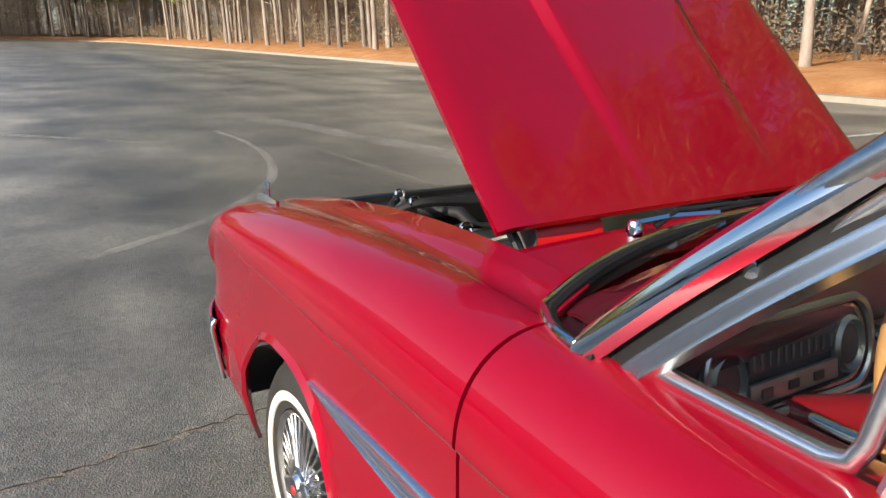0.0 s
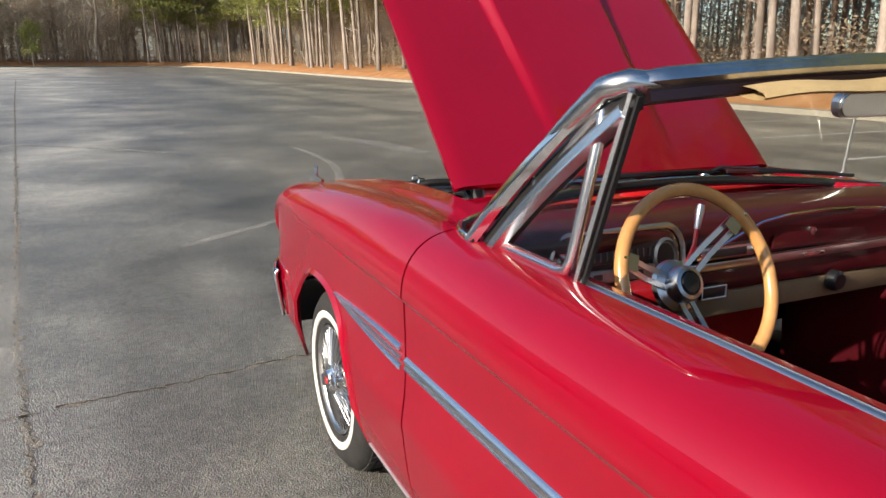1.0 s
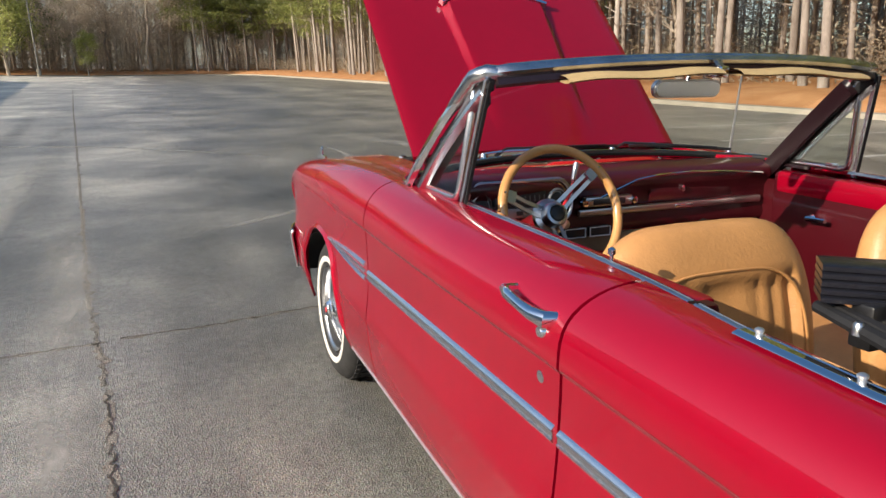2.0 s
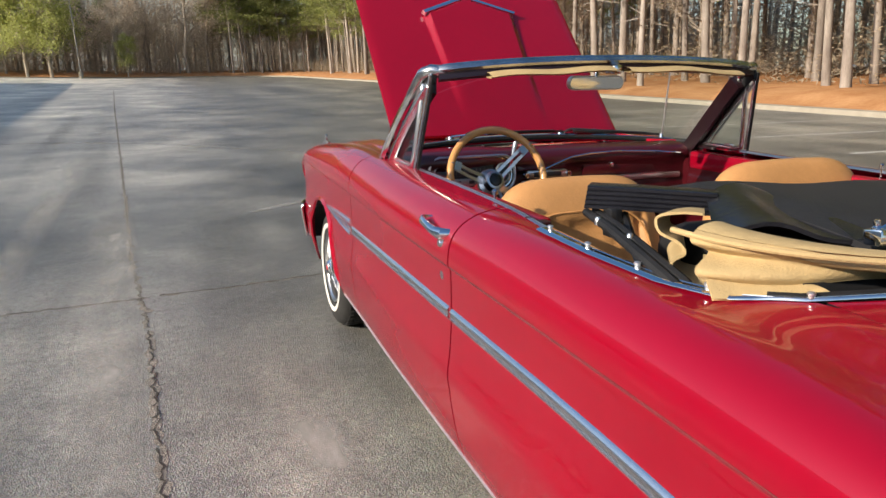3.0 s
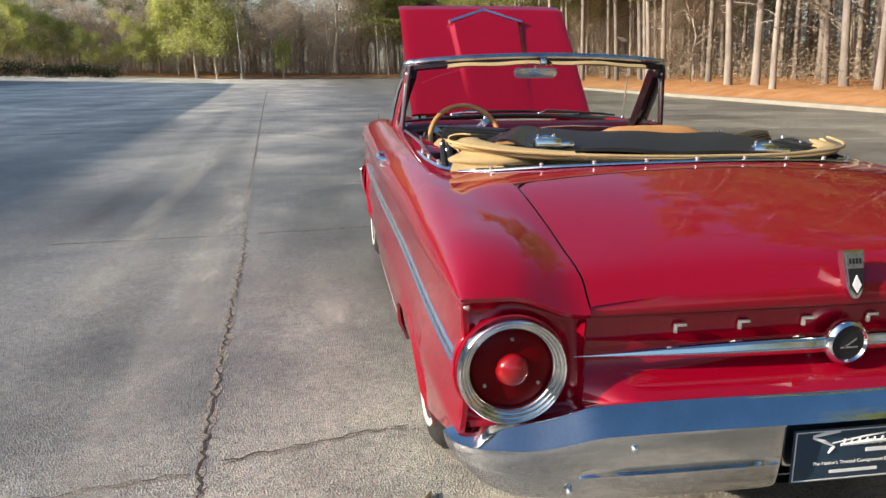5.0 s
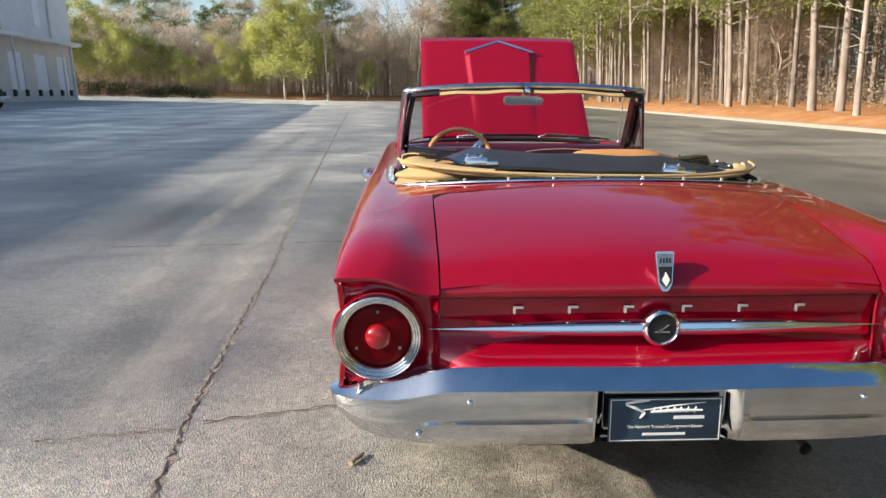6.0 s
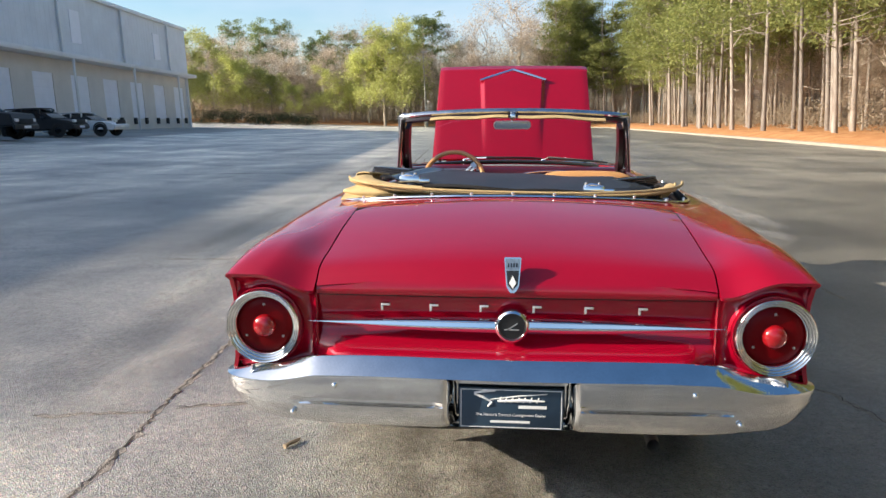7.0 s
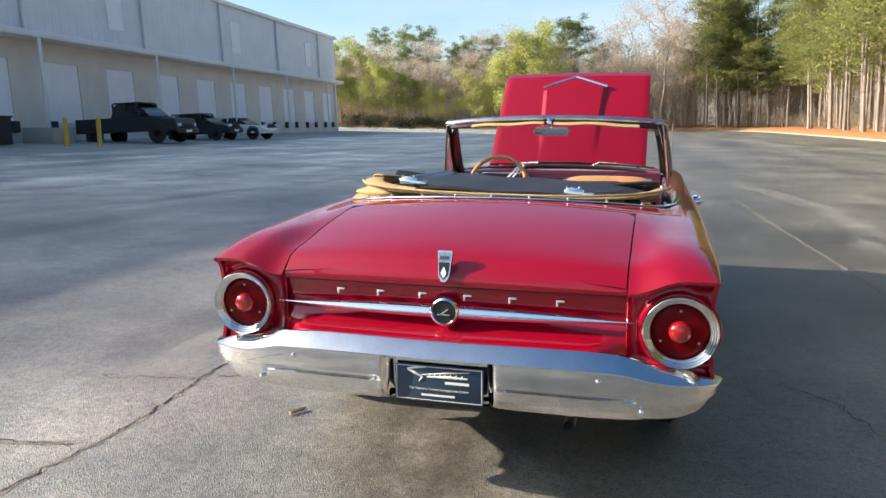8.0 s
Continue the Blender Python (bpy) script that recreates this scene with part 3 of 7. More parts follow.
def plant(protos, spots, rng):
    """Copies of the prototypes at (x, y, size); the prototypes take the first spots."""
    for k, (x, y, s) in enumerate(spots):
        pr = protos[k % len(protos)]
        m = Matrix.Translation((x, y, ground_z(x, y) + 0.15)) @ LEAN @ Matrix.Rotation(rng.uniform(0, 6.28), 4, "Z")
        if k < len(protos):
            pr.matrix_world = m
            pr.scale = (s, s, s)
        else:
            c = copy_thing(pr, m)
            c.scale = (s, s, s)


rng = random.Random(11)
pines = [tree_kind("pine_tree", "tall pine with bare grey trunk and high green crown", "pine tree", "pines beside the lot", pine_meshes(s, h, b), BARK, PINE) for s, h, b in ((1, 24, .27), (2, 22, .22), (3, 26, .32), (4, 20, .24))]
spots = []
for y in np.arange(-40, 100, 1.9):
    for x0, dens in ((18.4, .42), (21.5, .45), (26.0, .6), (31.0, .62), (36.0, .5)):
        if rng.random() < dens: spots.append((x0 + rng.uniform(-1.3, 1.8), float(y) + rng.uniform(-1.0, 1.0), rng.uniform(.8, 1.15)))
for _ in range(46):     # the wood closes round the far corner
    px, py = rng.uniform(6.5, 34), rng.uniform(103, 132)
    if px < 17: py = rng.uniform(117.5, 132)
    spots.append((px, py, rng.uniform(.75, 1.1)))
plant(pines, spots, rng)
bare = [tree_kind("bare_tree", "leafless grey brown tree at the wood's edge", "tree", "bare trees", bush_tree_meshes(s, h, .17, 14), GREYBARK, TWIGS, "crown") for s, h in ((21, 13), (22, 16), (23, 11))]
spots = [(x, 114 + rng.uniform(0, 16) + (5 if x > -6 else 0), rng.uniform(.75, 1.25)) for x in np.arange(-58, 26, 1.7)]
spots += [(rng.uniform(22, 44), rng.uniform(-30, 105), rng.uniform(.5, .9)) for _ in range(55)]
spots += [(-4.5, 122, 1.4), (1.2, 121, 1.75), (4.2, 123, 1.7), (-8, 124, 1.3)]
plant(bare, spots, rng)
spring = [tree_kind("young_leaf_tree", "tree with fresh yellow green spring leaves", "tree", "leafy trees", bush_tree_meshes(s, h, .22, 30, .3, .12), GREYBARK, SPRING) for s, h in ((31, 12), (32, 10))]
plant(spring, [(-45, 108, 1.15), (-41, 109, 1.05), (-49, 110, 1.25), (-19.2, 111, 1.5), (-16.4, 111.5, 1.45), (-22.0, 112.5, 1.2), (-53, 107, 1.1), (-37, 111, .9), (-57, 110, 1.2), (-33, 110, .7), (-29, 112, .8), (-7, 112, .6), (-61, 104, 1.2), (-25, 113, .75)], rng)
evergreen = [tree_kind("evergreen_tree", "dark evergreen tree behind the lot", "tree", "evergreens", pine_meshes(s, h, b), GREYBARK, GREEN) for s, h, b in ((41, 15, .16), (42, 17, .22))]
spots = [(-51, 124, .95), (-46.2, 122, .98), (-43, 127, .92), (-38.6, 124, 1.0), (-34, 128, .95), (-31, 124, .9), (-26.6, 123, 1.0), (-22.6, 125, .92), (-14.2, 122, 1.16), (-12.6, 125, 1.08), (-18.5, 127, .95)]
spots += [(x + rng.uniform(-2, 2), 129 + rng.uniform(0, 12), rng.uniform(.75, 1.05)) for x in np.arange(-70, -6, 6.5)]
plant(evergreen, spots, rng)


def brush_strip():
    r2 = random.Random(5)
    cs = []
    for x, y in offset_line(KERB_LINE, 7.0):
        for _ in range(30):
            cs.append(((x + r2.uniform(-2.6, 15), y + r2.uniform(-3, 3), 0.5 + abs(r2.gauss(0, 1.1))), 1.0))
    v, f = tufts(r2, cs, 0.17, 72, 0.9)
    me = bpy.data.meshes.new("brush")
    me.from_pydata(v, [], f)
    return tagged(link_mesh("brush", me, BRUSH, smooth=0), "dry brown brush and saplings under the trees", "brush", kind="stuff")


brush_strip()


def far_woods():
    """Deep wood behind the first trees: thin stems and countless twigs, too many to tell apart."""
    r6 = random.Random(8)
    bm = bmesh.new()
    cs = []
    spots = [(r6.uniform(34, 62), r6.uniform(-60, 125)) for _ in range(520)] + [(r6.uniform(-80, 60), r6.uniform(124, 158)) for _ in range(640)]
    for x, y in spots:
        h = r6.uniform(7, 15)
        k = r6.uniform(-.6, .6)
        tube_bm([(x, y, 0), (x + k * .5, y, h * .5), (x + k, y + k * .4, h)], [.13, .10, .03], 4, bm, cap=False)
        for _ in range(14):
            cs.append(((x + r6.gauss(0, 1.6), y + r6.gauss(0, 1.6), h * r6.uniform(.04, 1.05)), 2.2))
    tagged(part("woods_stems", bm, GREYBARK, smooth=60), "thin stems of the wood behind the lot", "woods", kind="stuff")
    v, f = tufts(r6, cs, 0.32, 34, 0.9)
    me = bpy.data.meshes.new("woods")
    me.from_pydata(v, [], f)
    tagged(link_mesh("woods", me, BRUSH, smooth=0), "brown leafless wood behind the lot", "woods", kind="stuff")


far_woods()


# ---- vehicles and posts by the warehouse ----
TRUCK_PAINT = material("charcoal_paint", (0.012, 0.014, 0.017), 0.5, 0.0, 0.15, vary=0.1, scale=2)
WHITE_PAINT = material("white_paint", (0.72, 0.74, 0.76), 0.35, 0, 0.8, vary=0.04, scale=2)
DARK_GLASS = material("dark_car_glass", (0.012, 0.014, 0.016), 0.08)
YELLOW = material("yellow_post_paint", (0.62, 0.42, 0.06), 0.6, vary=0.15, scale=6)


def vehicle(name, label, category, paint, prof, cab, L, W, at, yaw, wheel_r):
    """A parked car from its side outline: prof the body's (along, height), cab the glasshouse's."""
    v = thing(name, label, category)
    v.matrix_world = Matrix.Translation(at) @ LEAN @ Matrix.Rotation(yaw, 4, "Z")
    def hull(pts, w0, w1, mat, nm, lab=""):
        bm = bmesh.new()
        zs = [p[1] for p in pts]
        z0, z1 = min(zs), max(zs)
        lo, hi = [], []
        for s in (-1, 1):
            ring = [bm.verts.new((x, s * (w0 + (w1 - w0) * (z - z0) / (z1 - z0)), z)) for x, z in pts]
            (lo if s < 0 else hi).extend(ring)
        bm.faces.new(lo); bm.faces.new(hi[::-1])
        n = len(pts)
        for i in range(n): bm.faces.new((lo[i], hi[i], hi[(i+1) % n], lo[(i+1) % n]))
        bmesh.ops.bevel(bm, geom=bm.edges[:], offset=.05, segments=2, affect="EDGES", clamp_overlap=True)
        return part(nm, bm, mat, v, lab)
    hull(prof, W / 2, W / 2 - .06, paint, "body")
    hull(cab, W / 2 - .07, W / 2 - .24, DARK_GLASS, "glasshouse", "dark glass")
    zt = max(p[1] for p in cab)
    xs = [p[0] for p in cab if p[1] > zt - .12]
    part("roof", box_bm(min(xs) - .05, max(xs) + .05, -W/2 + .22, W/2 - .22, zt - .02, zt + .05, .04), paint, v)
    for x in (min(xs) - .02, (min(xs) + max(xs)) / 2, max(xs) + .03):
        for s in (-1, 1):
            part("roof_pillar", box_bm(x - .04, x + .04, s * (W/2 - .25) - .03, s * (W/2 - .12) + .03, zt - .52, zt, .02), paint, v)
    for x in (-L * .31, L * .31):
        for s in (-1, 1):
            w = part("tyre", lathe_bm([(wheel_r * .55, -.10), (wheel_r, -.09), (wheel_r, .09), (wheel_r * .62, .11), (wheel_r * .58, .09)], 24, Matrix.Translation((x, s * (W/2 - .09), wheel_r)) @ Matrix.Rotation(radians(-90 * s), 4, "X")), TYRE, v)
            part("rim", lathe_bm([(wheel_r * .6, .09), (wheel_r * .3, .07), (0, .08)], 18, Matrix.Translation((x, s * (W/2 - .09), wheel_r)) @ Matrix.Rotation(radians(-90 * s), 4, "X")), DARK_GLASS, w)
            part("wheel_arch", lathe_bm([(wheel_r * 1.22, -.02), (wheel_r * 1.22, .015), (wheel_r * 1.04, .02), (wheel_r * 1.04, -.02)], 28, Matrix.Translation((x, s * (W/2 - .012), wheel_r + .02)) @ Matrix.Rotation(radians(-90 * s), 4, "X")), DARK, v, "black wheel arch")
    for s in (-1, 1):
        part("side_mirror", box_bm(max(xs) + .22, max(xs) + .34, s * (W/2 - .02) - .02, s * (W/2 + .16), zt - .62, zt - .44, .03), paint, v)
        part("door_handle", box_bm((min(xs) + max(xs)) / 2 + .10, (min(xs) + max(xs)) / 2 + .28, s * (W/2 - .04), s * (W/2 + .012), zt - .78, zt - .74, .008), paint, v)
    part("grille", box_bm(L/2 - .06, L/2 + .022, -W/2 + .42, W/2 - .42, .62, .86, .02), DARK, v, "black grille")
    part("number_plate", box_bm(L/2 + .052, L/2 + .060, -.26, .26, .42, .54), WHITE, v)
    for s in (-1, 1):
        part("headlight", box_bm(L/2 - .12, L/2 + .012, s * (W/2 - .35) - .14, s * (W/2 - .35) + .14, .72, .86, .02), WHITE, v)
    part("front_bumper", box_bm(L/2 - .1, L/2 + .05, -W/2 + .05, W/2 - .05, .38, .60, .04), paint, v)
    return v


def gat(x, y): return (x, y, ground_z(x, y))


truck = vehicle("pickup_truck", "charcoal pickup truck parked nose out by the docks", "truck", TRUCK_PAINT,
        [(-2.95, .55), (-2.95, 1.22), (-.75, 1.22), (-.7, 1.30), (1.0, 1.28), (1.6, 1.24), (2.8, 1.10), (2.95, .55)],
        [(-.85, 1.25), (-.70, 1.90), (-.2, 1.97), (.65, 1.94), (1.45, 1.25)], 5.9, 1.95, gat(-25.2, 28.6), radians(2), .42)
# the hull is closed: a dark plate paints the shade of an open bed
part("bed_shade", box_bm(-2.82, -.92, -.82, .82, 1.19, 1.232, .01), DARK, truck, "dark plate standing in for the shaded open cargo bed")
part("tailgate_rail", box_bm(-2.97, -2.84, -.90, .90, 1.20, 1.27, .02), TRUCK_PAINT, truck)
for s in (-1, 1):
    part("bed_rail", box_bm(-2.90, -.86, s * .84, s * .93, 1.20, 1.27, .02), TRUCK_PAINT, truck)
vehicle("hatchback", "dark compact car parked beside a pickup truck", "car", TRUCK_PAINT,
        [(-2.1, .35), (-2.1, .95), (-1.2, 1.0), (.9, .98), (1.9, .80), (2.15, .65), (2.15, .35)],
        [(-1.9, .95), (-1.5, 1.42), (-.4, 1.5), (.3, 1.44), (1.1, .95)], 4.3, 1.8, gat(-25.2, 34.4), radians(4), .32)
vehicle("sports_car", "low white car parked at the docks", "car", WHITE_PAINT,
        [(-2.1, .30), (-2.15, .88), (-1.3, .95), (.9, .88), (1.9, .72), (2.15, .55), (2.15, .30)],
        [(-1.6, .90), (-1.0, 1.24), (-.3, 1.32), (.2, 1.28), (1.0, .86)], 4.3, 1.85, gat(-24.6, 37.6), radians(2), .34)
for x, y in ((-24.6, 23.0), (-23.6, 23.9)):
    b = thing("bollard", "yellow steel bollard before the loading docks", "bollard", "yellow bollards", at=gat(x, y))
    part("post", lathe_bm([(.10, -.3), (.10, 1.15), (.085, 1.22), (.04, 1.26), (0, 1.27)], 18), YELLOW, b)
bin_ = thing("dumpster", "dark metal dumpster beside the warehouse", "dumpster", at=gat(-27.0, 20.6))
part("tub", box_bm(-.9, .9, -1.0, 1.0, 0.05, 1.25, .04), DARK, bin_)
part("rim_bar", box_bm(-.95, .95, -1.05, 1.05, 1.2, 1.28, .02), DARK, bin_)
ramp = thing("dock_ramp", "pale concrete ramp wall at the docks", "ramp", at=gat(-27.2, 24.8))
part("ramp_wall", box_bm(-.9, .9, -.7, .7, -.2, .75, .03), APRON, ramp)


# ---- pale strip before the docks, parking lines, hedge, lamp pole ----
def strip_sheet(name, mat, xs_of, ys, label, category):
    rows = [[(x, y, ground_z(x, y) + .012) for y in ys for x in [xs_of(y)[0] + (xs_of(y)[1] - xs_of(y)[0]) * k / 6]] for k in range(7)]
    return tagged(part(name, ribbon(rows), mat), label, category, kind="structure")


DOCK_PAVE = material("pale_dock_paving", (0.40, 0.37, 0.32), 0.9, vary=0.20, scale=0.35, bump=0.2, bump_scale=40)
strip_sheet("pavement_docks", DOCK_PAVE, lambda y: (-31.5 - .08 * (y - 70) * -1, -20.2 - .075 * (y - 15) + .35 * math.sin(y * .37)), lin(-55, 92, 74), "pale worn paving before the loading docks", "pavement")
LINE = material("worn_line_paint", (0.50, 0.49, 0.46), 0.8, vary=0.35, scale=9, bump=0.2)
r8 = random.Random(12)
for k in range(12):
    y = 6.15 + 2.62 * (k - 5)
    bm = bmesh.new()
    prev = None
    for i in range(31):
        x = 7.9 + 4.9 * i / 30
        w0, w1 = .05 * r8.uniform(.55, 1.05), .05 * r8.uniform(.55, 1.05)
        pr = (bm.verts.new((x, y - .02 * i / 30 - w0, .004)), bm.verts.new((x, y - .02 * i / 30 + w1, .004)))
        if prev: bm.faces.new((prev[0], prev[1], pr[1], pr[0]))
        prev = pr
    tagged(part("ground_line", bm, LINE, smooth=0), "worn white parking bay line on asphalt", "parking line", kind="structure")
HEDGE = leaf_material("hedge_leaves", (0.012, 0.020, 0.012), (0.035, 0.05, 0.025))
for k in range(5):
    hx, hy = -39.6 + 2.9 * k, 92.4 + .95 * k
    hd = thing("hedge", "low dark evergreen hedge bush at the lot's end", "hedge", "hedge bushes", at=(hx, hy, ground_z(hx, hy)))
    v, f = tufts(random.Random(70 + k), [((r8.uniform(-1.5, 1.5), r8.uniform(-.6, .6), r8.uniform(.3, 1.75 - .12 * k)), .9) for _ in range(34)], .2, 60, .6)
    me = bpy.data.meshes.new("leaves")
    me.from_pydata(v, [], f)
    link_mesh("leaves", me, HEDGE, hd, smooth=0)
    part("stem", tube_bm([(0, 0, -.2), (.05, 0, .6), (0, .05, 1.2)], [.06, .05, .02], 6), GREYBARK, hd)
lamp_pole = thing("street_lamp", "tall grey lamp pole at the far kerb", "lamp", at=(-12.6, 108.7, ground_z(-12.6, 108.7)))
part("pole", lathe_bm([(.13, -.3), (.13, 0), (.10, .3), (.075, 11.0), (0, 11.02)], 12, LEAN), STEEL, lamp_pole)
part("foot", lathe_bm([(.28, -.3), (.28, .85), (.24, .9), (0, .9)], 16, LEAN), KERB, lamp_pole, "round concrete foot")
part("lamp_head", box_bm(-.9, .1, -.16, .16, 10.9, 11.1, .04), STEEL, lamp_pole)

# ---- the car ----
# x to the car's right, y towards its nose, front axle at y 1.39, rear axle at y -1.39
car = thing("car", "red vintage convertible with raised hood and folded soft top", "car")
WID = [(-2.40, .862), (-2.2, .872), (-1.4, .878), (0, .880), (.65, .868), (1.3, .860), (1.8, .850), (2.0, .838), (2.12, .812), (2.17, .785)]
INSET = [(.27, .040), (.31, .026), (.36, .015), (.44, .007), (.498, .0025), (.515, .0), (.535, .0045), (.60, .012), (.68, .014), (.76, .0110), (.795, .0085), (.812, .0065), (.819, .0006), (.822, 0)]
CREASE = .822
CREASE_Z = [(1.7, .822), (1.85, .812), (1.95, .788), (2.03, .752), (2.10, .70), (2.16, .62)]
TOPX = [(-2.40, .80), (-2.3, .765), (-2.1, .75), (-1.6, .752), (-1.25, .750), (-.9, .75), (-.6, .728), (.2, .722), (.65, .73), (1.8, .735), (2.0, .74), (2.16, .74)]
TOPZ = [(-2.40, .822), (-2.36, .845), (-2.26, .880), (-1.93, .913), (-1.44, .938), (-.9, .950), (-.6, .955), (.2, .957), (.65, .961), (.9, .964), (1.2, .954), (1.5, .932), (1.6, .922), (1.75, .904), (1.85, .889), (1.95, .866), (2.03, .836), (2.10, .79), (2.16, .71)]
LIDX = .592
ZC = [(-2.40, .80), (-2.365, .815), (-2.34, .842), (-2.30, .864), (-2.22, .888), (-2.1, .915), (-1.95, .942), (-1.8, .964), (-1.65, .983), (-1.5, .995)]
ZE = [(-2.40, .775), (-2.365, .80), (-2.34, .825), (-2.30, .842), (-2.2, .862), (-2.05, .895), (-1.85, .930), (-1.7, .948), (-1.5, .955)]


def deck(x, y):
    x = abs(x)
    tx, tz = curve(y, TOPX), curve(y, TOPZ)
    if x <= LIDX:
        return curve(y, ZC) - (curve(y, ZC) - curve(y, ZE)) * (x / LIDX) ** 2
    f = min(1, (x - LIDX) / max(.01, tx - LIDX))
    w = min(1, max(0, (-1.65 - y) / .45))
    w = w * w * (3 - 2 * w)
    g = f + (min(1, max(0, (f - .06) / .80)) - f) * w
    f2 = g * g * (3 - 2 * g)
    return curve(y, ZE) + (tz - curve(y, ZE)) * f2




def side(y, z):
    return curve(y, WID) - curve(z, INSET)


def upper(y, s):
    """Shoulder from the crease (s 0) round to the top edge (s 1)."""
    w, xi, zt = curve(y, WID), curve(y, TOPX), curve(y, TOPZ)
    a = s * math.pi / 2
    p = 0.86
    c = curve(y, CREASE_Z)
    return xi + (w - xi) * math.cos(a) ** p if s < 1 else xi, c + (zt - c) * math.sin(a) ** p


def arch_front(y):
    d = abs(y - 1.375) / 0.335
    return None if d >= 1 else 0.27 + 0.39 * (1 - d ** 2.6) ** 0.5


def arch_rear(y):
    d = (y + 1.47) / 0.36
    d = abs(d) if d < 0 else abs(d) * 1.0
    return None if d >= 1 else 0.27 + 0.228 * (1 - d ** 3) ** 0.55


def low(y):
    if y > 1.75: return 0.36 + (y - 1.75) * 0.10
    if y < -1.85: return 0.34 + (-1.85 - y) * 0.33
    return 0.268


SIDE_V = sorted(lin(0, 1, 22) + [.955, .97, .978, .984, .990, .995])
UP_V = lin(0, 1, 13)


def side_panel(name, y0, y1, sgn, n, label="", arch=None, edge=None, top=None):
    """Outer skin between two stations; edge bends the rear or front seam with height."""
    def F(u, v):
        y = y0 + (y1 - y0) * u
        if v <= 1:
            zl = low(y)
            if arch and arch(y): zl = max(zl, arch(y))
            z = zl + (curve(y, CREASE_Z) - zl) * v
            x = side(y, z)
            # rolled lip along the wheel opening
            if arch and arch(y) and v < 0.09: x += 0.012 * (1 - v / 0.09)
        elif v <= 2:
            x, z = upper(y, v - 1)
        else:
            x, z = top(y, v - 2)
        yy = y
        if edge:
            yy += edge(z) * (abs(u - edge.where) < 1e-6 or (u if edge.where else 1 - u) ** 6)
        return (sgn * x, yy, z)
    us = lin(0, 1, n)
    bm = grid_bm(F, us, SIDE_V + [1 + s for s in UP_V[1:]] + ([2 + s for s in lin(0, 1, 13)[1:]] if top else []))
    return solid(part(name, bm, RED, car, label, smooth=30), 0.012, 0)


class Seam:
    """Curved shut line: offset in y by height, at one end of a panel (where 0 or 1)."""
    def __init__(self, where, pts): self.where, self.pts = where, pts
    def __call__(self, z): return curve(z, self.pts)


FRONT_SEAM = [(.30, -.03), (.45, -.006), (.60, .0), (.75, -.004), (.84, -.012), (.96, -.016)]
REAR_SEAM = [(.30, -.05), (.42, -.018), (.55, .0), (.70, -.004), (.82, -.016), (.90, -.012), (.96, -.026)]
G = 0.0045


def fender_top(y, v):
    """From the fender's ridge in to the hood opening."""
    xi = .592
    if y < .72: xi = max(xi, min(curve(y, TOPX) - .004, .70 * (max(0, .83 - y) / .175) ** (1 / 2.4)))     # stops at the windshield's base
    x = curve(y, TOPX) + (xi - curve(y, TOPX)) * v
    rise = curve(y, [(.64, .004), (.9, .011), (1.05, .013), (1.2, .014), (1.35, .012), (1.5, .008), (1.8, .0), (2.16, -.004)])
    return x, curve(y, TOPZ) - .007 * math.sin(min(1, v * 1.7) * math.pi) + rise * v ** 1.5


def quarter_top(y, v):
    """From the shoulder in to the trunk lid's edge, or to the top well further on."""
    tx = curve(y, TOPX)
    xi = LIDX + .004 if y < -1.53 else min(tx - .002, curve(y, [(-1.53, .597), (-1.505, .622), (-1.43, .692), (-1.30, .733), (-1.1, .748), (-.88, .748), (-.5, .72)]))
    x = tx + (xi - tx) * v
    return x, deck(x, y)


doors = []
for sgn in (-1, 1):
    ff = side_panel("front_fender", .64 + G, 2.16, sgn, 46, "red front fender over a whitewalled wheel", arch_front, Seam(0, FRONT_SEAM), fender_top)
    dr = side_panel("door", -.595 + G, .64 - G, sgn, 40, "closed red door with chrome side spear")
    qp = side_panel("quarter_panel", -2.40, -.595 - G, sgn, 52, "red rear quarter panel", arch_rear, Seam(1, REAR_SEAM), quarter_top)
    for vtx in qp.data.vertices:     # the side ends short of the tail light, below the fin's tip
        x, y, z = vtx.co
        if y < -2.2 and abs(x) > .80 and z < .822:
            vtx.co.y += curve(z, [(.5, .030), (.74, .030), (.80, .018), (.822, 0)]) * ((-2.2 - y) / .2) ** 2
    # the door's two ends follow the same shut lines
    for vtx in dr.data.vertices:
        z, y = vtx.co.z, vtx.co.y
        u = (y + .595) / 1.235
        vtx.co.y += curve(z, FRONT_SEAM) * max(0, u) ** 6 + curve(z, REAR_SEAM) * max(0, 1 - u) ** 6
    doors.append(dr)
    for y in (.64, -.595):
        seam = FRONT_SEAM if y > 0 else REAR_SEAM
        line = [(sgn * (side(y, z) - .022), y + curve(z, seam), z) for z in lin(.29, .82, 12)] + [(sgn * (upper(y, s)[0] - .018), y + curve(upper(y, s)[1], seam), upper(y, s)[1] - .018) for s in lin(.1, .98, 8)]
        part("door_jamb", ribbon([[(x, yy - .03, z) for x, yy, z in line], [(x, yy + .03, z) for x, yy, z in line]]), BLACK, car)


# rear deck
TON = [(0, -1.652, .985), (.23, -1.642, .982), (.46, -1.590, .970), (.62, -1.505, .952), (.69, -1.43, .944), (.732, -1.30, .943), (.750, -1.1, .947), (.752, -.88, .952)]


def ton_y(x):
    return curve(abs(x), [(p[0], p[1]) for p in TON[:6]] + [(.75, -1.15)])


def F(u, v):
    x = (LIDX + .0035) * (2 * u - 1)
    yb = -1.712 - .012 * (x / LIDX) ** 2
    y = ton_y(x) + (yb - ton_y(x)) * v
    return (x, y, deck(x, y) + .006)


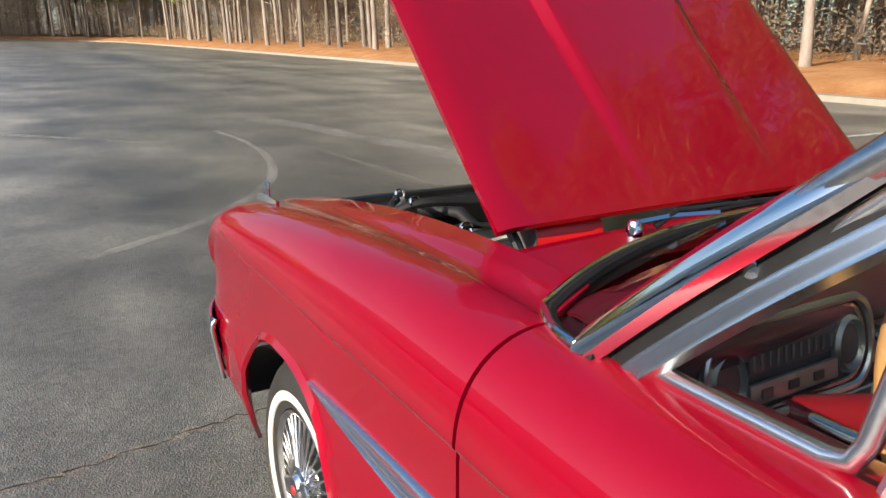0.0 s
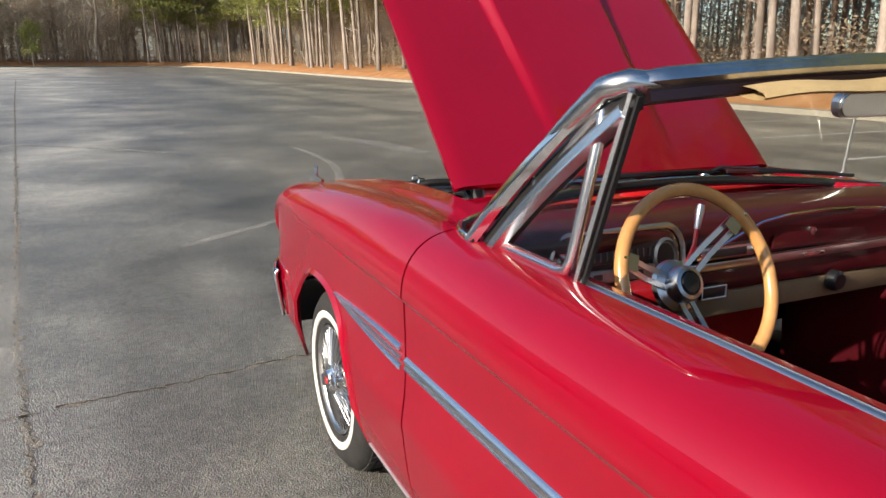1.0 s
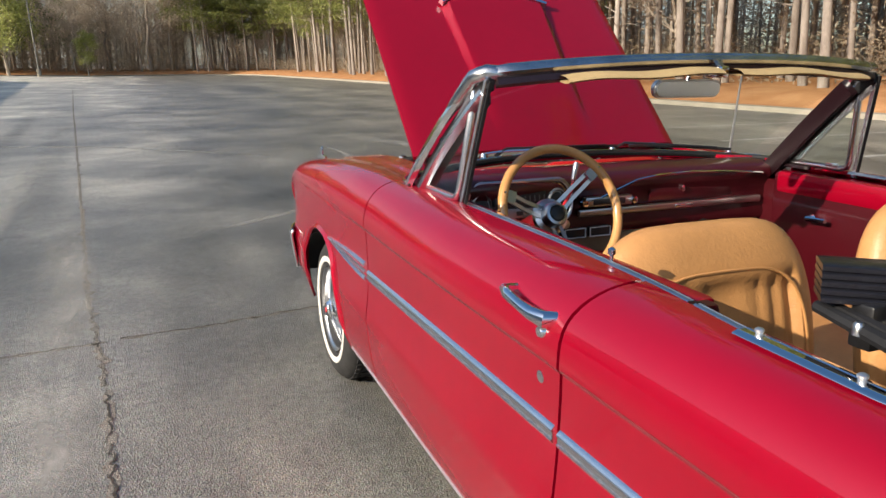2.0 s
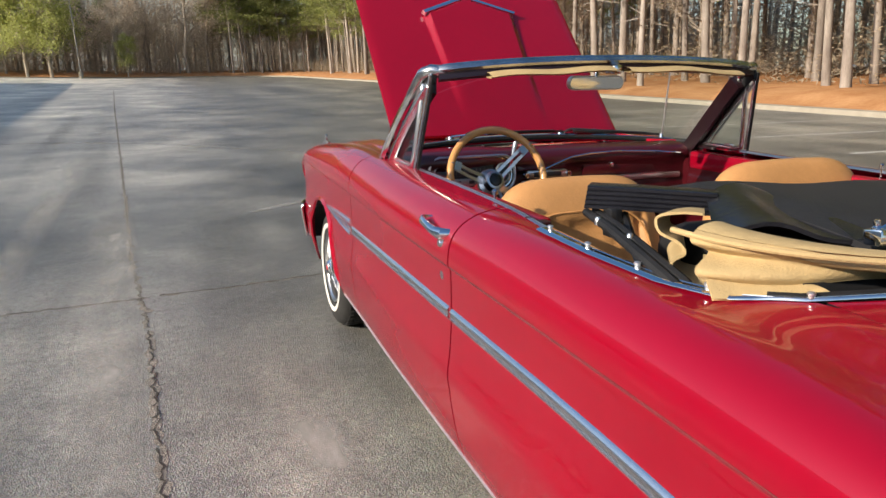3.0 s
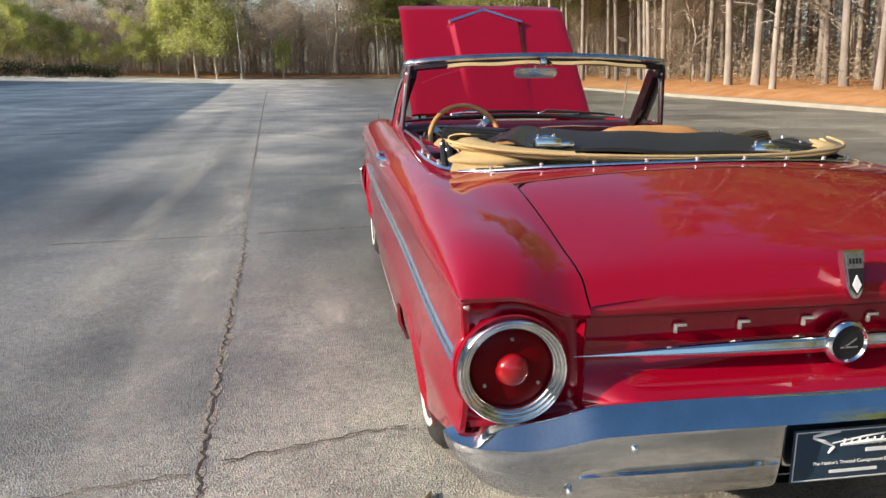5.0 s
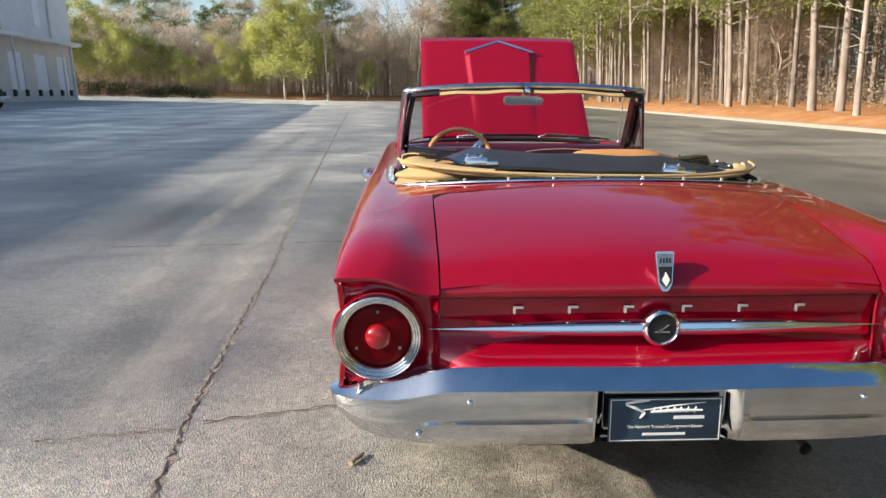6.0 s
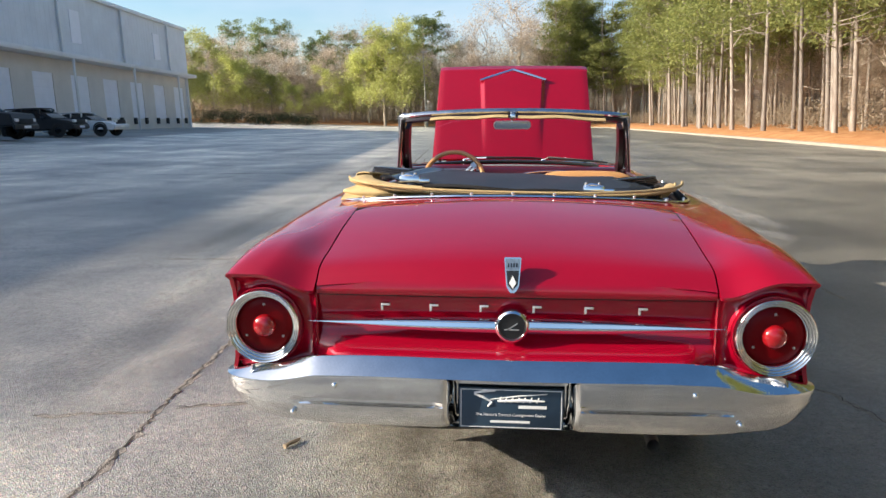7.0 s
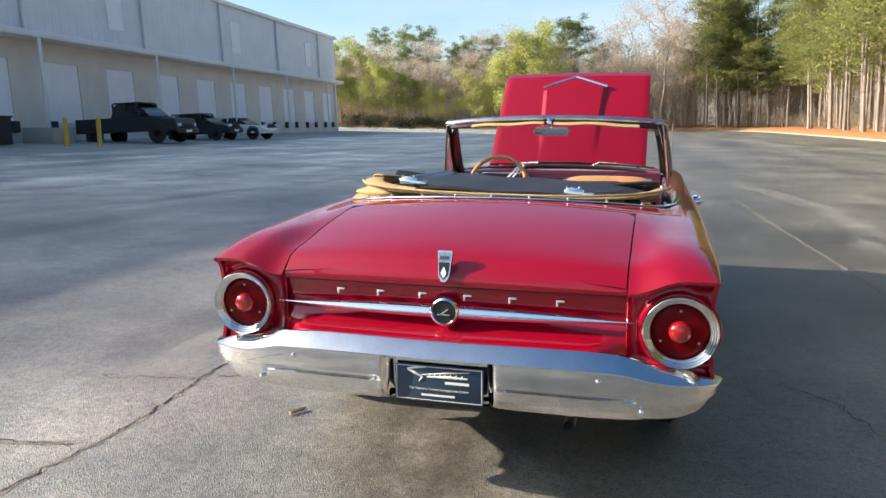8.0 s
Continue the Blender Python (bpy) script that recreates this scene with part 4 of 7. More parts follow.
deck_skin = part("deck_panel", grid_bm(F, lin(0, 1, 33), lin(0, 1, 6)), RED, car, smooth=30)
deck_skin.data.materials.append(BLACK)
solid(deck_skin, .01, -1).modifiers[0].material_offset_rim = 1
LIDPROF = [-1.720, -1.76, -1.82, -1.9, -2.0, -2.1, -2.2, -2.26, -2.30, -2.325, -2.345, -2.36, -2.372]


def lid_point(u, v):
    x = (-LIDX + .001) + 2 * (LIDX - .001) * u
    r = .06
    n = len(LIDPROF)
    if v < n:
        y = LIDPROF[v] - .012 * (x / LIDX) ** 2
        # rounded front corners
        c = max(0, abs(x) - (LIDX - r)) / r
        if v < 3: y -= (1 - (1 - min(1, c) ** 2) ** .5) * r * (1 - v / 3)
        return (x, y, deck(x, y) + .006)
    zd = deck(x, -2.372) + .006
    edge = .012 * (x / LIDX) ** 2
    return (x, (-2.383, -2.389, -2.388, -2.384)[v - n] + edge * .5, zd + (.766 - zd) * (.25, .55, .82, 1.0)[v - n])


lid = part("trunk_lid", grid_bm(lid_point, lin(0, 1, 41), list(range(len(LIDPROF) + 4))), RED, car, "closed glossy red trunk lid", smooth=35)
lid.data.materials.append(BLACK)
solid(lid, .012, -1).modifiers[0].material_offset_rim = 1
# channel under the lid's edges
def F(u, v):
    x = -.615 + 1.23 * u
    y = -2.33 + (-1.66 + 2.33) * v
    return (x, y, deck(x, y) - .014)


part("lid_channel", grid_bm(F, lin(0, 1, 25), lin(0, 1, 20)), BLACK, car)
for sgn in (-1, 1):
    def F(u, v, sgn=sgn):
        x, y = .47 + .13 * u, -1.84 + .13 * v
        return (sgn * x, y, deck(x, y) + .002)
    part("lid_corner_fill", grid_bm(F, lin(0, 1, 6), lin(0, 1, 6)), RED, car)
for sgn in (-1, 1):
    line = [(.594, -1.86), (.594, -1.795)] + [(.594 - .06 + .06 * math.cos(a), -1.783 + .06 * math.sin(a) + .0) for a in lin(.1, math.pi / 2, 8)] + [(x, -1.7165 - .012 * (x / LIDX) ** 2 - .0065 * (x / .53) ** 2) for x in lin(.50, .0, 18)]
    part("lid_gap", tube_bm([(sgn * x, y, deck(x, y) + .0045) for x, y in line], .0027, 6), BLACK, car, "dark shut line round the trunk lid")
part("trunk_box", box_bm(-.80, .80, -2.31, -1.86, .42, .765), BLACK_METAL, car)
# badge on the lid: tapered shield with a dark band and a pale diamond
def plate_bm(prof, y0, y1, bevel=0.0):
    bm = bmesh.new()
    f = bm.faces.new([bm.verts.new((x, y0, z)) for x, z in prof])
    e = bmesh.ops.extrude_face_region(bm, geom=[f])
    bmesh.ops.translate(bm, verts=[v for v in e["geom"] if isinstance(v, bmesh.types.BMVert)], vec=(0, y1 - y0, 0))
    if bevel: bmesh.ops.bevel(bm, geom=bm.edges[:], offset=bevel, segments=2, affect="EDGES")
    return bm


BADGE_STEEL = material("badge_steel", (0.42, 0.42, 0.42), 0.35, 1.0, vary=0.35, scale=60)
badge = part("badge", plate_bm([(-.0255, .052), (.0255, .052), (.0185, -.034), (.008, -.053), (-.008, -.053), (-.0185, -.034)], .01, -.013, .0022), OLDCHROME, lid, "small tapered chrome shield badge")
badge.location, badge.rotation_euler = (0, -2.378, .833), (radians(-14), 0, 0)
part("badge_field", plate_bm([(-.0215, .046), (.0215, .046), (.0160, -.032), (0, -.049), (-.0160, -.032)], -.012, -.0145), BADGE_STEEL, badge, "grey field of the badge", smooth=0)
part("badge_band", plate_bm([(-.0185, .012), (.0185, .012), (.0145, -.030), (0, -.044), (-.0145, -.030)], -.014, -.0160), BLACK_METAL, badge, "black lower field", smooth=0)
part("badge_diamond", plate_bm([(0, -.002), (.0105, -.024), (0, -.041), (-.0105, -.024)], -.0155, -.0180), WHITE, badge, "white diamond", smooth=0)
for x in (-.0125, -.0045, .0035, .0115):
    part("badge_bar", box_bm(x - .0022, x + .0022, -.0160, -.014, .022, .034), BLACK_METAL, badge, smooth=0)

# tail panel
TAIL = [(.565, -2.446), (.586, -2.444), (.594, -2.430), (.612, -2.388), (.632, -2.360), (.67, -2.348), (.72, -2.357), (.756, -2.366), (.785, -2.370)]


def F(u, v):
    x = -.60 + 1.2 * u
    k = min(1, max(0, (abs(x) - .50) / .10))
    k = k * k * (3 - 2 * k)
    y = curve(v, TAIL)
    return (x, y + (max(y, -2.37) - y) * k + .008 * (x / .6) ** 2, v)


tail = part("tail_panel", grid_bm(F, lin(0, 1, 31), lin(.565, .785, 15)), RED, car, "red tail panel with chrome spear", smooth=35)
solid(tail, .01, -1)
part("seam_shadow", ribbon([[(x, -2.3745 + .010 * (x / .6) ** 2, z) for x in lin(-.592, .592, 21)] for z in (.7605, .772)]), BLACK, car, smooth=0)
for sgn in (-1, 1):
    # chrome spear, pointed at the outer end
    pts = [(sgn * x, -2.376 + .006 * (x / .6) ** 2, .678) for x in lin(.04, .622, 24)]
    spear = part("tail_spear", strip_bm(pts, lambda t: .0225 * max(.02, 1 - t ** 2.1), (0, -1, .30), lambda t: .018 * (1 - .6 * t)), CHROME, tail, "chrome spear tapering outwards")
# plain chrome bars in place of the six raised letters
for x in (-.383, -.235, -.084, .074, .227, .384):
    b = bmesh.new()
    box_bm(-.0135, .0135, -.008, .0, .004, .0105, .001, b)
    box_bm(-.0135, -.007, -.008, .0, -.0105, .004, .001, b)
    l = part("letter_bar", b, ALU, tail, "small raised chrome character, shown as a plain bar")
    l.location = (x, -2.3625, .727)
rot_back = Matrix.Rotation(radians(90), 4, "X")      # local z points to the rear
em = part("emblem", lathe_bm([(.050, 0), (.052, .012), (.048, .022), (.042, .026), (.038, .020)], 40, Matrix.Translation((0, -2.376, .680)) @ rot_back), CHROME, tail, "round chrome trunk emblem with a black centre")
part("emblem_disc", lathe_bm([(.0, .0215), (.037, .0205), (.038, .018)], 32, Matrix.Translation((0, -2.376, .680)) @ rot_back), BLACK_METAL, em)
b = bmesh.new()
box_bm(-.022, .020, -2.401, -2.398, .670, .674, 0, b)
b2 = box_bm(-.017, .017, -.0015, .0015, -.002, .002)
merge(b, b2, Matrix.Translation((.002, -2.3995, .682)) @ Matrix.Rotation(radians(-35), 4, "Y"))
part("emblem_mark", b, CHROME, em, smooth=0)

# tail lights
for sgn in (-1, 1):
    c = Matrix.Translation((sgn * .757, -2.372, .664)) @ rot_back
    hs = part("tail_housing", lathe_bm([(.096, -.14), (.112, -.07), (.1195, -.01), (.119, .010), (.112, .010)], 48, c), RED, car, "rounded red housing of the tail light")
    tl = part("tail_light", lathe_bm([(.1165, .0), (.1165, .022), (.1145, .030), (.1115, .033), (.1085, .031), (.1075, .026), (.1045, .0275), (.1015, .026), (.1005, .020), (.0975, .0215), (.0945, .020), (.0935, .013), (.0905, .0145), (.0880, .012), (.086, .002), (.084, -.02)], 56, c), OLDCHROME, car, "round red tail light in a stepped chrome bezel")
    part("lens", lathe_bm([(.086, .0), (.080, .006), (.060, .010), (.036, .012)], 48, c), LENS, tl, "deep red lens")
    part("lens_boss", lathe_bm([(.036, .010), (.034, .022), (.026, .032), (.012, .037), (0, .038)], 36, c), LENS_BOSS, tl, "domed red centre of the lens")
    for a in (90, 210, 330):
        part("screw", lathe_bm([(.004, 0), (.004, .003), (0, .004)], 10, c @ Matrix.Translation((.066 * math.cos(radians(a)), -.066 * math.sin(radians(a)) * -1, .009))), STEEL, tl)
    # smooth pod from the light's ring out to the fin, the side and the tail panel
    def edge(th):
        """Where the pod ends in a direction from the light's centre: distance and depth."""
        c0, s0 = math.cos(th), math.sin(th)
        r, y = .1205, -2.362
        while r < .34:
            x, z = .757 + r * c0, .664 + r * s0
            tx = curve(-2.385, TOPX)
            zt = deck(x, -2.385) if x < tx else .822
            u = min(1, max(0, (x - .598) / .264))
            if z > zt - .002: return r, -2.385 - .016 * max(0, (u - .35) / .65) ** 1.5
            if x < .596: return r, -2.366
            if x > side(-2.36, min(z, .82)) + .004 or z < .545: return r, -2.362
            r += .002
        return r, y
    TH = lin(0, 2 * math.pi, 97)[:-1]
    E = [edge(th) for th in TH]
    EY = [sum(E[(i + k) % 96][1] for k in range(-3, 4)) / 7 for i in range(96)]
    def F(i, v, sgn=sgn):
        r1 = E[i][0]
        r = .1180 + (max(r1, .1215) - .1180) * v
        dip = min(.022, .35 * (r1 - .118)) * math.sin(v * math.pi) ** .8 if r1 > .1215 else 0
        return (sgn * (.757 + r * math.cos(TH[i])), -2.366 + (EY[i] + 2.366) * v + dip, .664 + r * math.sin(TH[i]))
    solid(part("tail_pod", grid_bm(F, list(range(96)), lin(0, 1, 11), close_u=True), RED, car, "red pod round the tail light", smooth=60), .006, 0)
    part("lower_tail_corner", box_bm(sgn * .60, sgn * .850, -2.364, -2.26, .47, .560, .022, seg=3), RED, car)

# rear bumper
BX = [(0, 0), (.3, .3), (.6, .6), (.74, .740), (.83, .824), (.90, .870), (.96, .889), (1.0, .893)]
BY = [(0, -2.490), (.3, -2.487), (.6, -2.473), (.74, -2.455), (.83, -2.432), (.90, -2.402), (.96, -2.362), (1.0, -2.33)]
BT = [(0, .588), (.55, .587), (.60, .583), (.66, .566), (.72, .552), (.80, .544), (.88, .534), (1.0, .526)]
BB = [(0, .385), (.70, .387), (.77, .396), (.83, .418), (.88, .442), (.95, .460), (1.0, .468)]


def bumper_point(u, k):
    s, sg = abs(u), (1 if u >= 0 else -1)
    x, y, zt, zb = curve(s, BX), curve(s, BY), curve(s, BT), curve(s, BB)
    d = .004
    tx, ty = curve(s + d, BX) - curve(s - d, BX), curve(s + d, BY) - curve(s - d, BY)
    ln = math.hypot(tx, ty) or 1
    nx, ny = ty / ln, -tx / ln
    if s < .005: nx, ny = 0, -1
    h = zt - zb
    f = min(1.0, h / .20)
    mid = zb + .385 * h
    prof = [(-.090, zt - .012), (-.066, zt), (-.050, zt + .002), (-.043, zt - .002), (-.006, zt - .041 * f), (-.001, zt - .046 * f), (0, zt - .056 * f),
            (-.002, mid + .020 * f), (-.003, mid + .010 * f), (-.003, mid + .005 * f), (-.003, mid - .005 * f), (-.004, mid - .010 * f), (-.008, zb + .040 * f), (-.016, zb + .015 * f), (-.028, zb + .003), (-.045, zb), (-.07, zb + .004)]
    o, z = prof[k]
    if k in (9, 10) and .205 < s < .66: o -= .017 * min(1, (s - .205) / .02, (.66 - s) / .14)
    if 6 <= k <= 14:
        f = 1 - min(1, max(0, (s - .158) / .042))
        o -= .042 * f * f * (3 - 2 * f)
    return (sg * (x + nx * o), y + ny * o, z)


BU = sorted(set([round(v, 4) for v in lin(-1.0, 1.0, 111)] + [s * v for s in (-1, 1) for v in (.160, .165, .172, .18, .188, .195, .2)]))
bumper = part("rear_bumper", grid_bm(bumper_point, BU, list(range(17))), OLDCHROME, car, "chrome rear bumper with a plate recess", smooth=28)
solid(bumper, .004, -1)
for x, z in ((-.520, .513), (-.652, .422), (.520, .513), (.652, .425)):
    part("bumper_bolt", lathe_bm([(.0085, -.004), (.0085, .002), (.006, .006), (0, .008)], 16, Matrix.Translation((x, curve(abs(x), BY) - .002, z)) @ rot_back), CHROME, bumper, "domed chrome bolt head")
plate = part("license_plate", box_bm(-.152, .152, -2.462, -2.458, .388, .512, .0015), NAVY, bumper, "dark navy dealer plate with white lettering")
b = bmesh.new()
for a in ((-.1475, .1475, .5065, .5085), (-.1475, .1475, .3915, .3935), (-.1475, -.1455, .3915, .5085), (.1455, .1475, .3915, .5085)):
    box_bm(a[0], a[1], -2.4632, -2.4618, a[2], a[3], 0, b)
part("plate_border", b, WHITE, plate, smooth=0)
# the dealer's mark as plain swashes
b = bmesh.new()
for k, (x0, x1, z0, z1, w) in enumerate(((-.108, -.045, .497, .505, .0045), (-.108, -.055, .494, .470, .0045), (-.055, -.068, .470, .455, .004), (-.06, .105, .478, .498, .0025), (-.04, .098, .473, .476, .0055))):
    tube_bm([(x0, -2.4625, z0), ((x0+x1)/2, -2.4625, (z0+z1)/2 + .002), (x1, -2.4625, z1)], [w*.6, w, w*.5], 6, b)
for x in (-.035, -.018, 0, .018, .036, .055, .075):
    tube_bm([(x, -2.4625, .470), (x + .006, -2.4625, .486)], .0022, 6, b)
box_bm(.022, .104, -2.4632, -2.4618, .452, .461, 0, b)
part("plate_mark", b, WHITE, plate, "white swash mark", smooth=0)


def words(name, text, size, m, mat, parent):
    c = bpy.data.curves.new(name, "FONT")
    c.body, c.size, c.align_x, c.extrude = text, size, "CENTER", .0004
    tmp = bpy.data.objects.new("tmp", c)
    scene.collection.objects.link(tmp)
    me = bpy.data.meshes.new_from_object(tmp.evaluated_get(bpy.context.evaluated_depsgraph_get()))
    bpy.data.objects.remove(tmp)
    me.transform(m)
    return link_mesh(name, me, mat, parent, smooth=0)


words("plate_words", "The Nation's Trusted Consignment Dealer", .0118, Matrix.Translation((0, -2.463, .4275)) @ Matrix.Rotation(radians(90), 4, "X"), WHITE, plate)
part("plate_bar", box_bm(-.06, .055, -2.4632, -2.4618, .4065, .4135), WHITE, plate, smooth=0)

# side spears, sill trims, handles
for k, sgn in enumerate((-1, 1)):
    dr = doors[k]
    def on_side(y, z, o=0.0, sgn=sgn): return (sgn * (side(y, z) + o), y, z)
    out = (sgn, 0, 0)
    Z0 = lambda y: .660 + .0
    for nm, ya, yb, par in (("side_spear", .632, -.586, dr), ("side_spear", -.604, -2.32, car)):
        part(nm, strip_bm([on_side(y, curve(y, [(-2.4, .655), (-1.8, .670), (-1.3, .684), (-.55, .680), (0, .674), (.6, .657)])) for y in lin(ya, yb, 36)], .0235, out, .015), SPEAR, par, "ribbed chrome spear along the side")
    # open spear head on the front fender: upper and lower blades meeting in a point
    for za, zb, w0 in ((.688, .668, .010), (.640, .662, .009), (.664, .664, .005)):
        pts = [on_side(y, za + (.668 - za) * ((y - .70) / .50) ** 1.6 if y > .70 else za, .002) for y in lin(.66, 1.20 if w0 > .006 else 1.08, 22)]
        part("spear_head", strip_bm(pts, lambda t, w0=w0: w0 * (1 - .75 * t), out, .014), SPEAR, car, "open chrome spear head")
    part("sill_trim", strip_bm([on_side(y, .284, .001) for y in lin(-1.06, .97, 40)], .0105, (sgn, 0, .55), .010), ALU, car, "thin chrome sill trim")
    # worn crease line along the shoulder
    for ya, yb, par in ((.66, 1.70, car), (-.580, .62, dr), (-2.25, -.62, car)):
        part("crease_line", tube_bm([(sgn * (side(y, .819) + .0062), y, curve(y, CREASE_Z) - .003) for y in lin(ya, yb, 40)], .0013, 5), CHIP, par, "thin chipped crease line")
    # door handle, lock
    yh, zh = -.47, .888
    sx = upper(yh, .35)[0]
    h = part("door_handle", tube_bm([(sgn * (sx - .005), -.402, zh + .014), (sgn * (sx + .026), -.408, zh + .017), (sgn * (sx + .034), -.435, zh + .016), (sgn * (sx + .035), -.490, zh + .010), (sgn * (sx + .034), -.530, zh + .007), (sgn * (sx + .026), -.560, zh + .004), (sgn * (sx - .005), -.565, zh + .002)], [.011, .012, .0115, .0115, .0135, .0165, .014], 12), CHROME, dr, "chrome pull handle")
    part("push_button", lathe_bm([(.012, -.02), (.012, .016), (.009, .020), (0, .021)], 18, Matrix.Translation((sgn * (sx + .010), -.548, zh - .022)) @ Matrix.Rotation(radians(90 * sgn), 4, "Y")), CHROME, h)
    part("door_lock", lathe_bm([(.015, -.01), (.015, .004), (.011, .007), (.004, .007), (0, .006)], 20, Matrix.Translation((sgn * side(-.535, .775), -.535, .775)) @ Matrix.Rotation(radians(90 * sgn), 4, "Y")), CHROME, dr, "round chrome key lock")
    # belt trim along the window slot, pull knob
    part("belt_trim", strip_bm([(sgn * (curve(y, TOPX) - .012), y, curve(y, TOPZ) + .001) for y in lin(.19, -.74, 30)], .010, (0, 0, 1), .007), SATIN, dr, "chrome belt trim at the window slot")
    part("belt_trim", strip_bm([(sgn * (curve(y, TOPX) - .012), y, curve(y, TOPZ) + .001) for y in lin(-.755, -.88, 8)], .010, (0, 0, 1), .007), SATIN, car)
    part("lock_knob", lathe_bm([(.004, -.01), (.004, .018), (.008, .022), (.008, .030), (.003, .034), (0, .034)], 14, Matrix.Translation((sgn * .705, -.49, .955))), CHROME, dr, "chrome lock knob")
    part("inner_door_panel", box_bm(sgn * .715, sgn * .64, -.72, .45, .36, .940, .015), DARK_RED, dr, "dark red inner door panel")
    part("door_cap", box_bm(sgn * .700, sgn * .633, -.70, .43, .865, .944, .014), RED, dr, "glossy red upper edge of the inner door")
    part("window_crank", tube_bm([(sgn * .630, .02, .70), (sgn * .605, .02, .70), (sgn * .600, -.02, .735), (sgn * .600, -.09, .775), (sgn * .575, -.095, .778)], [.016, .009, .008, .008, .010], 8), CHROME, dr, "chrome window crank")
    part("inner_handle", tube_bm([(sgn * .630, .25, .80), (sgn * .604, .25, .80), (sgn * .600, .17, .805)], [.014, .009, .008], 8), CHROME, dr, "chrome inner door handle")
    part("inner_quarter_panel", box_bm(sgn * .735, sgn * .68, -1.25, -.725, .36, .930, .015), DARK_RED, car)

# chrome trim round the top well, with snaps
for sgn in (-1, 1):
    dense = []
    for a, b in zip(TON, TON[1:]):
        for t in (0, .25, .5, .75): dense.append(tuple(a[i] + (b[i] - a[i]) * t for i in range(3)))
    dense.append(TON[-1])
    pts = [(sgn * x, y, z + .008) for x, y, z in dense]
    part("well_trim", strip_bm(pts, lambda t: .0045 + .0165 * min(1, max(0, (t - .50) / .10)), (0, 0, 1), .005), CHROME, car, "chrome trim round the top well")
    part("well_gasket", tube_bm([(x * .985, y + .014, z - .001) for x, y, z in pts if abs(x) < .66], .009, 8), BLACK, car, "black rubber gasket inside the well trim")
    part("well_lining", ribbon([[(sgn * x * .985, y + .012, z - .002) for x, y, z in dense], [(sgn * x * .97, y + .03, z - .09) for x, y, z in dense]]), BLACK, car)
    L = 0
    for a, b in zip(pts, pts[1:]):
        d = (Vector(b) - Vector(a)).length
        while L < d:
            p = Vector(a).lerp(Vector(b), L / d)
            if p.y < -.9 and (sgn < 0 or abs(p.x) > .03):
                part("snap", lathe_bm([(.005, 0), (.005, .004), (.0068, .006), (.0068, .009), (.004, .011), (0, .011)], 12, Matrix.Translation(p + Vector((0, 0, .004)))), ALU, car, "small chrome snap stud")
            L += .16
        L -= d

# ---- windshield, hood, cowl ----
def sweep_bm(pts, prof, out, bm=None, close=True):
    """A section (across, out) swept along points."""
    bm = bm or bmesh.new()
    P = [Vector(p) for p in pts]
    rows = []
    for i, p in enumerate(P):
        t = (P[min(i+1, len(P)-1)] - P[max(i-1, 0)]).normalized()
        o = Vector(out(i / (len(P)-1))) if callable(out) else Vector(out)
        o = (o - t * o.dot(t)).normalized()
        s = t.cross(o)
        rows.append([bm.verts.new(p + s * a + o * b) for a, b in prof])
    n = len(prof)
    for i in range(len(rows)-1):
        for j in range(n if close else n-1):
            bm.faces.new((rows[i][j], rows[i][(j+1) % n], rows[i+1][(j+1) % n], rows[i+1][j]))
    bm.faces.new(rows[0][::-1]); bm.faces.new(rows[-1])
    return bm


def ws_base(x):
    f = abs(x) / .70
    return Vector((x, .83 - .175 * f ** 2.4, .986 - .026 * f ** 2))


def ws_top(x):
    f = abs(x) / .665
    return Vector((x, .075 + .055 * f ** 3, 1.332 - .030 * f ** 2.2))


def header_path():
    end = [Vector((.648, .130, 1.3035)), Vector((.672, .148, 1.294)), Vector((.688, .172, 1.279)), Vector((.697, .205, 1.258))]
    return [Vector((-p.x, p.y, p.z)) for p in end[::-1]] + [ws_top(x) for x in lin(-.62, .62, 41)] + end


hb = sweep_bm(header_path(), [(-.028, -.016), (-.025, .004), (-.018, .013), (-.006, .018), (.006, .020), (.018, .017), (.026, .011), (.030, -.006), (.012, -.022)], (0, .25, 1))
hb.verts.ensure_lookup_table()
HP = header_path()
for k, v in enumerate(hb.verts):                # both ends narrow into the rounded corners
    row = min(k // 9, len(HP) - 1 - k // 9)
    if row < 4: v.co = HP[k // 9].lerp(v.co, (.30, .50, .68, .85)[row])
frame_ws = part("windshield_frame", hb, HEADER, car, "chrome windshield header bow")
part("header_lining", sweep_bm([ws_top(x) + Vector((0, -.012, -.026)) for x in lin(-.655, .655, 31)], [(-.022, -.008), (-.022, .008), (.018, .008), (.018, -.008)], (0, .25, 1)), PILLAR, frame_ws, "dark maroon inner header")
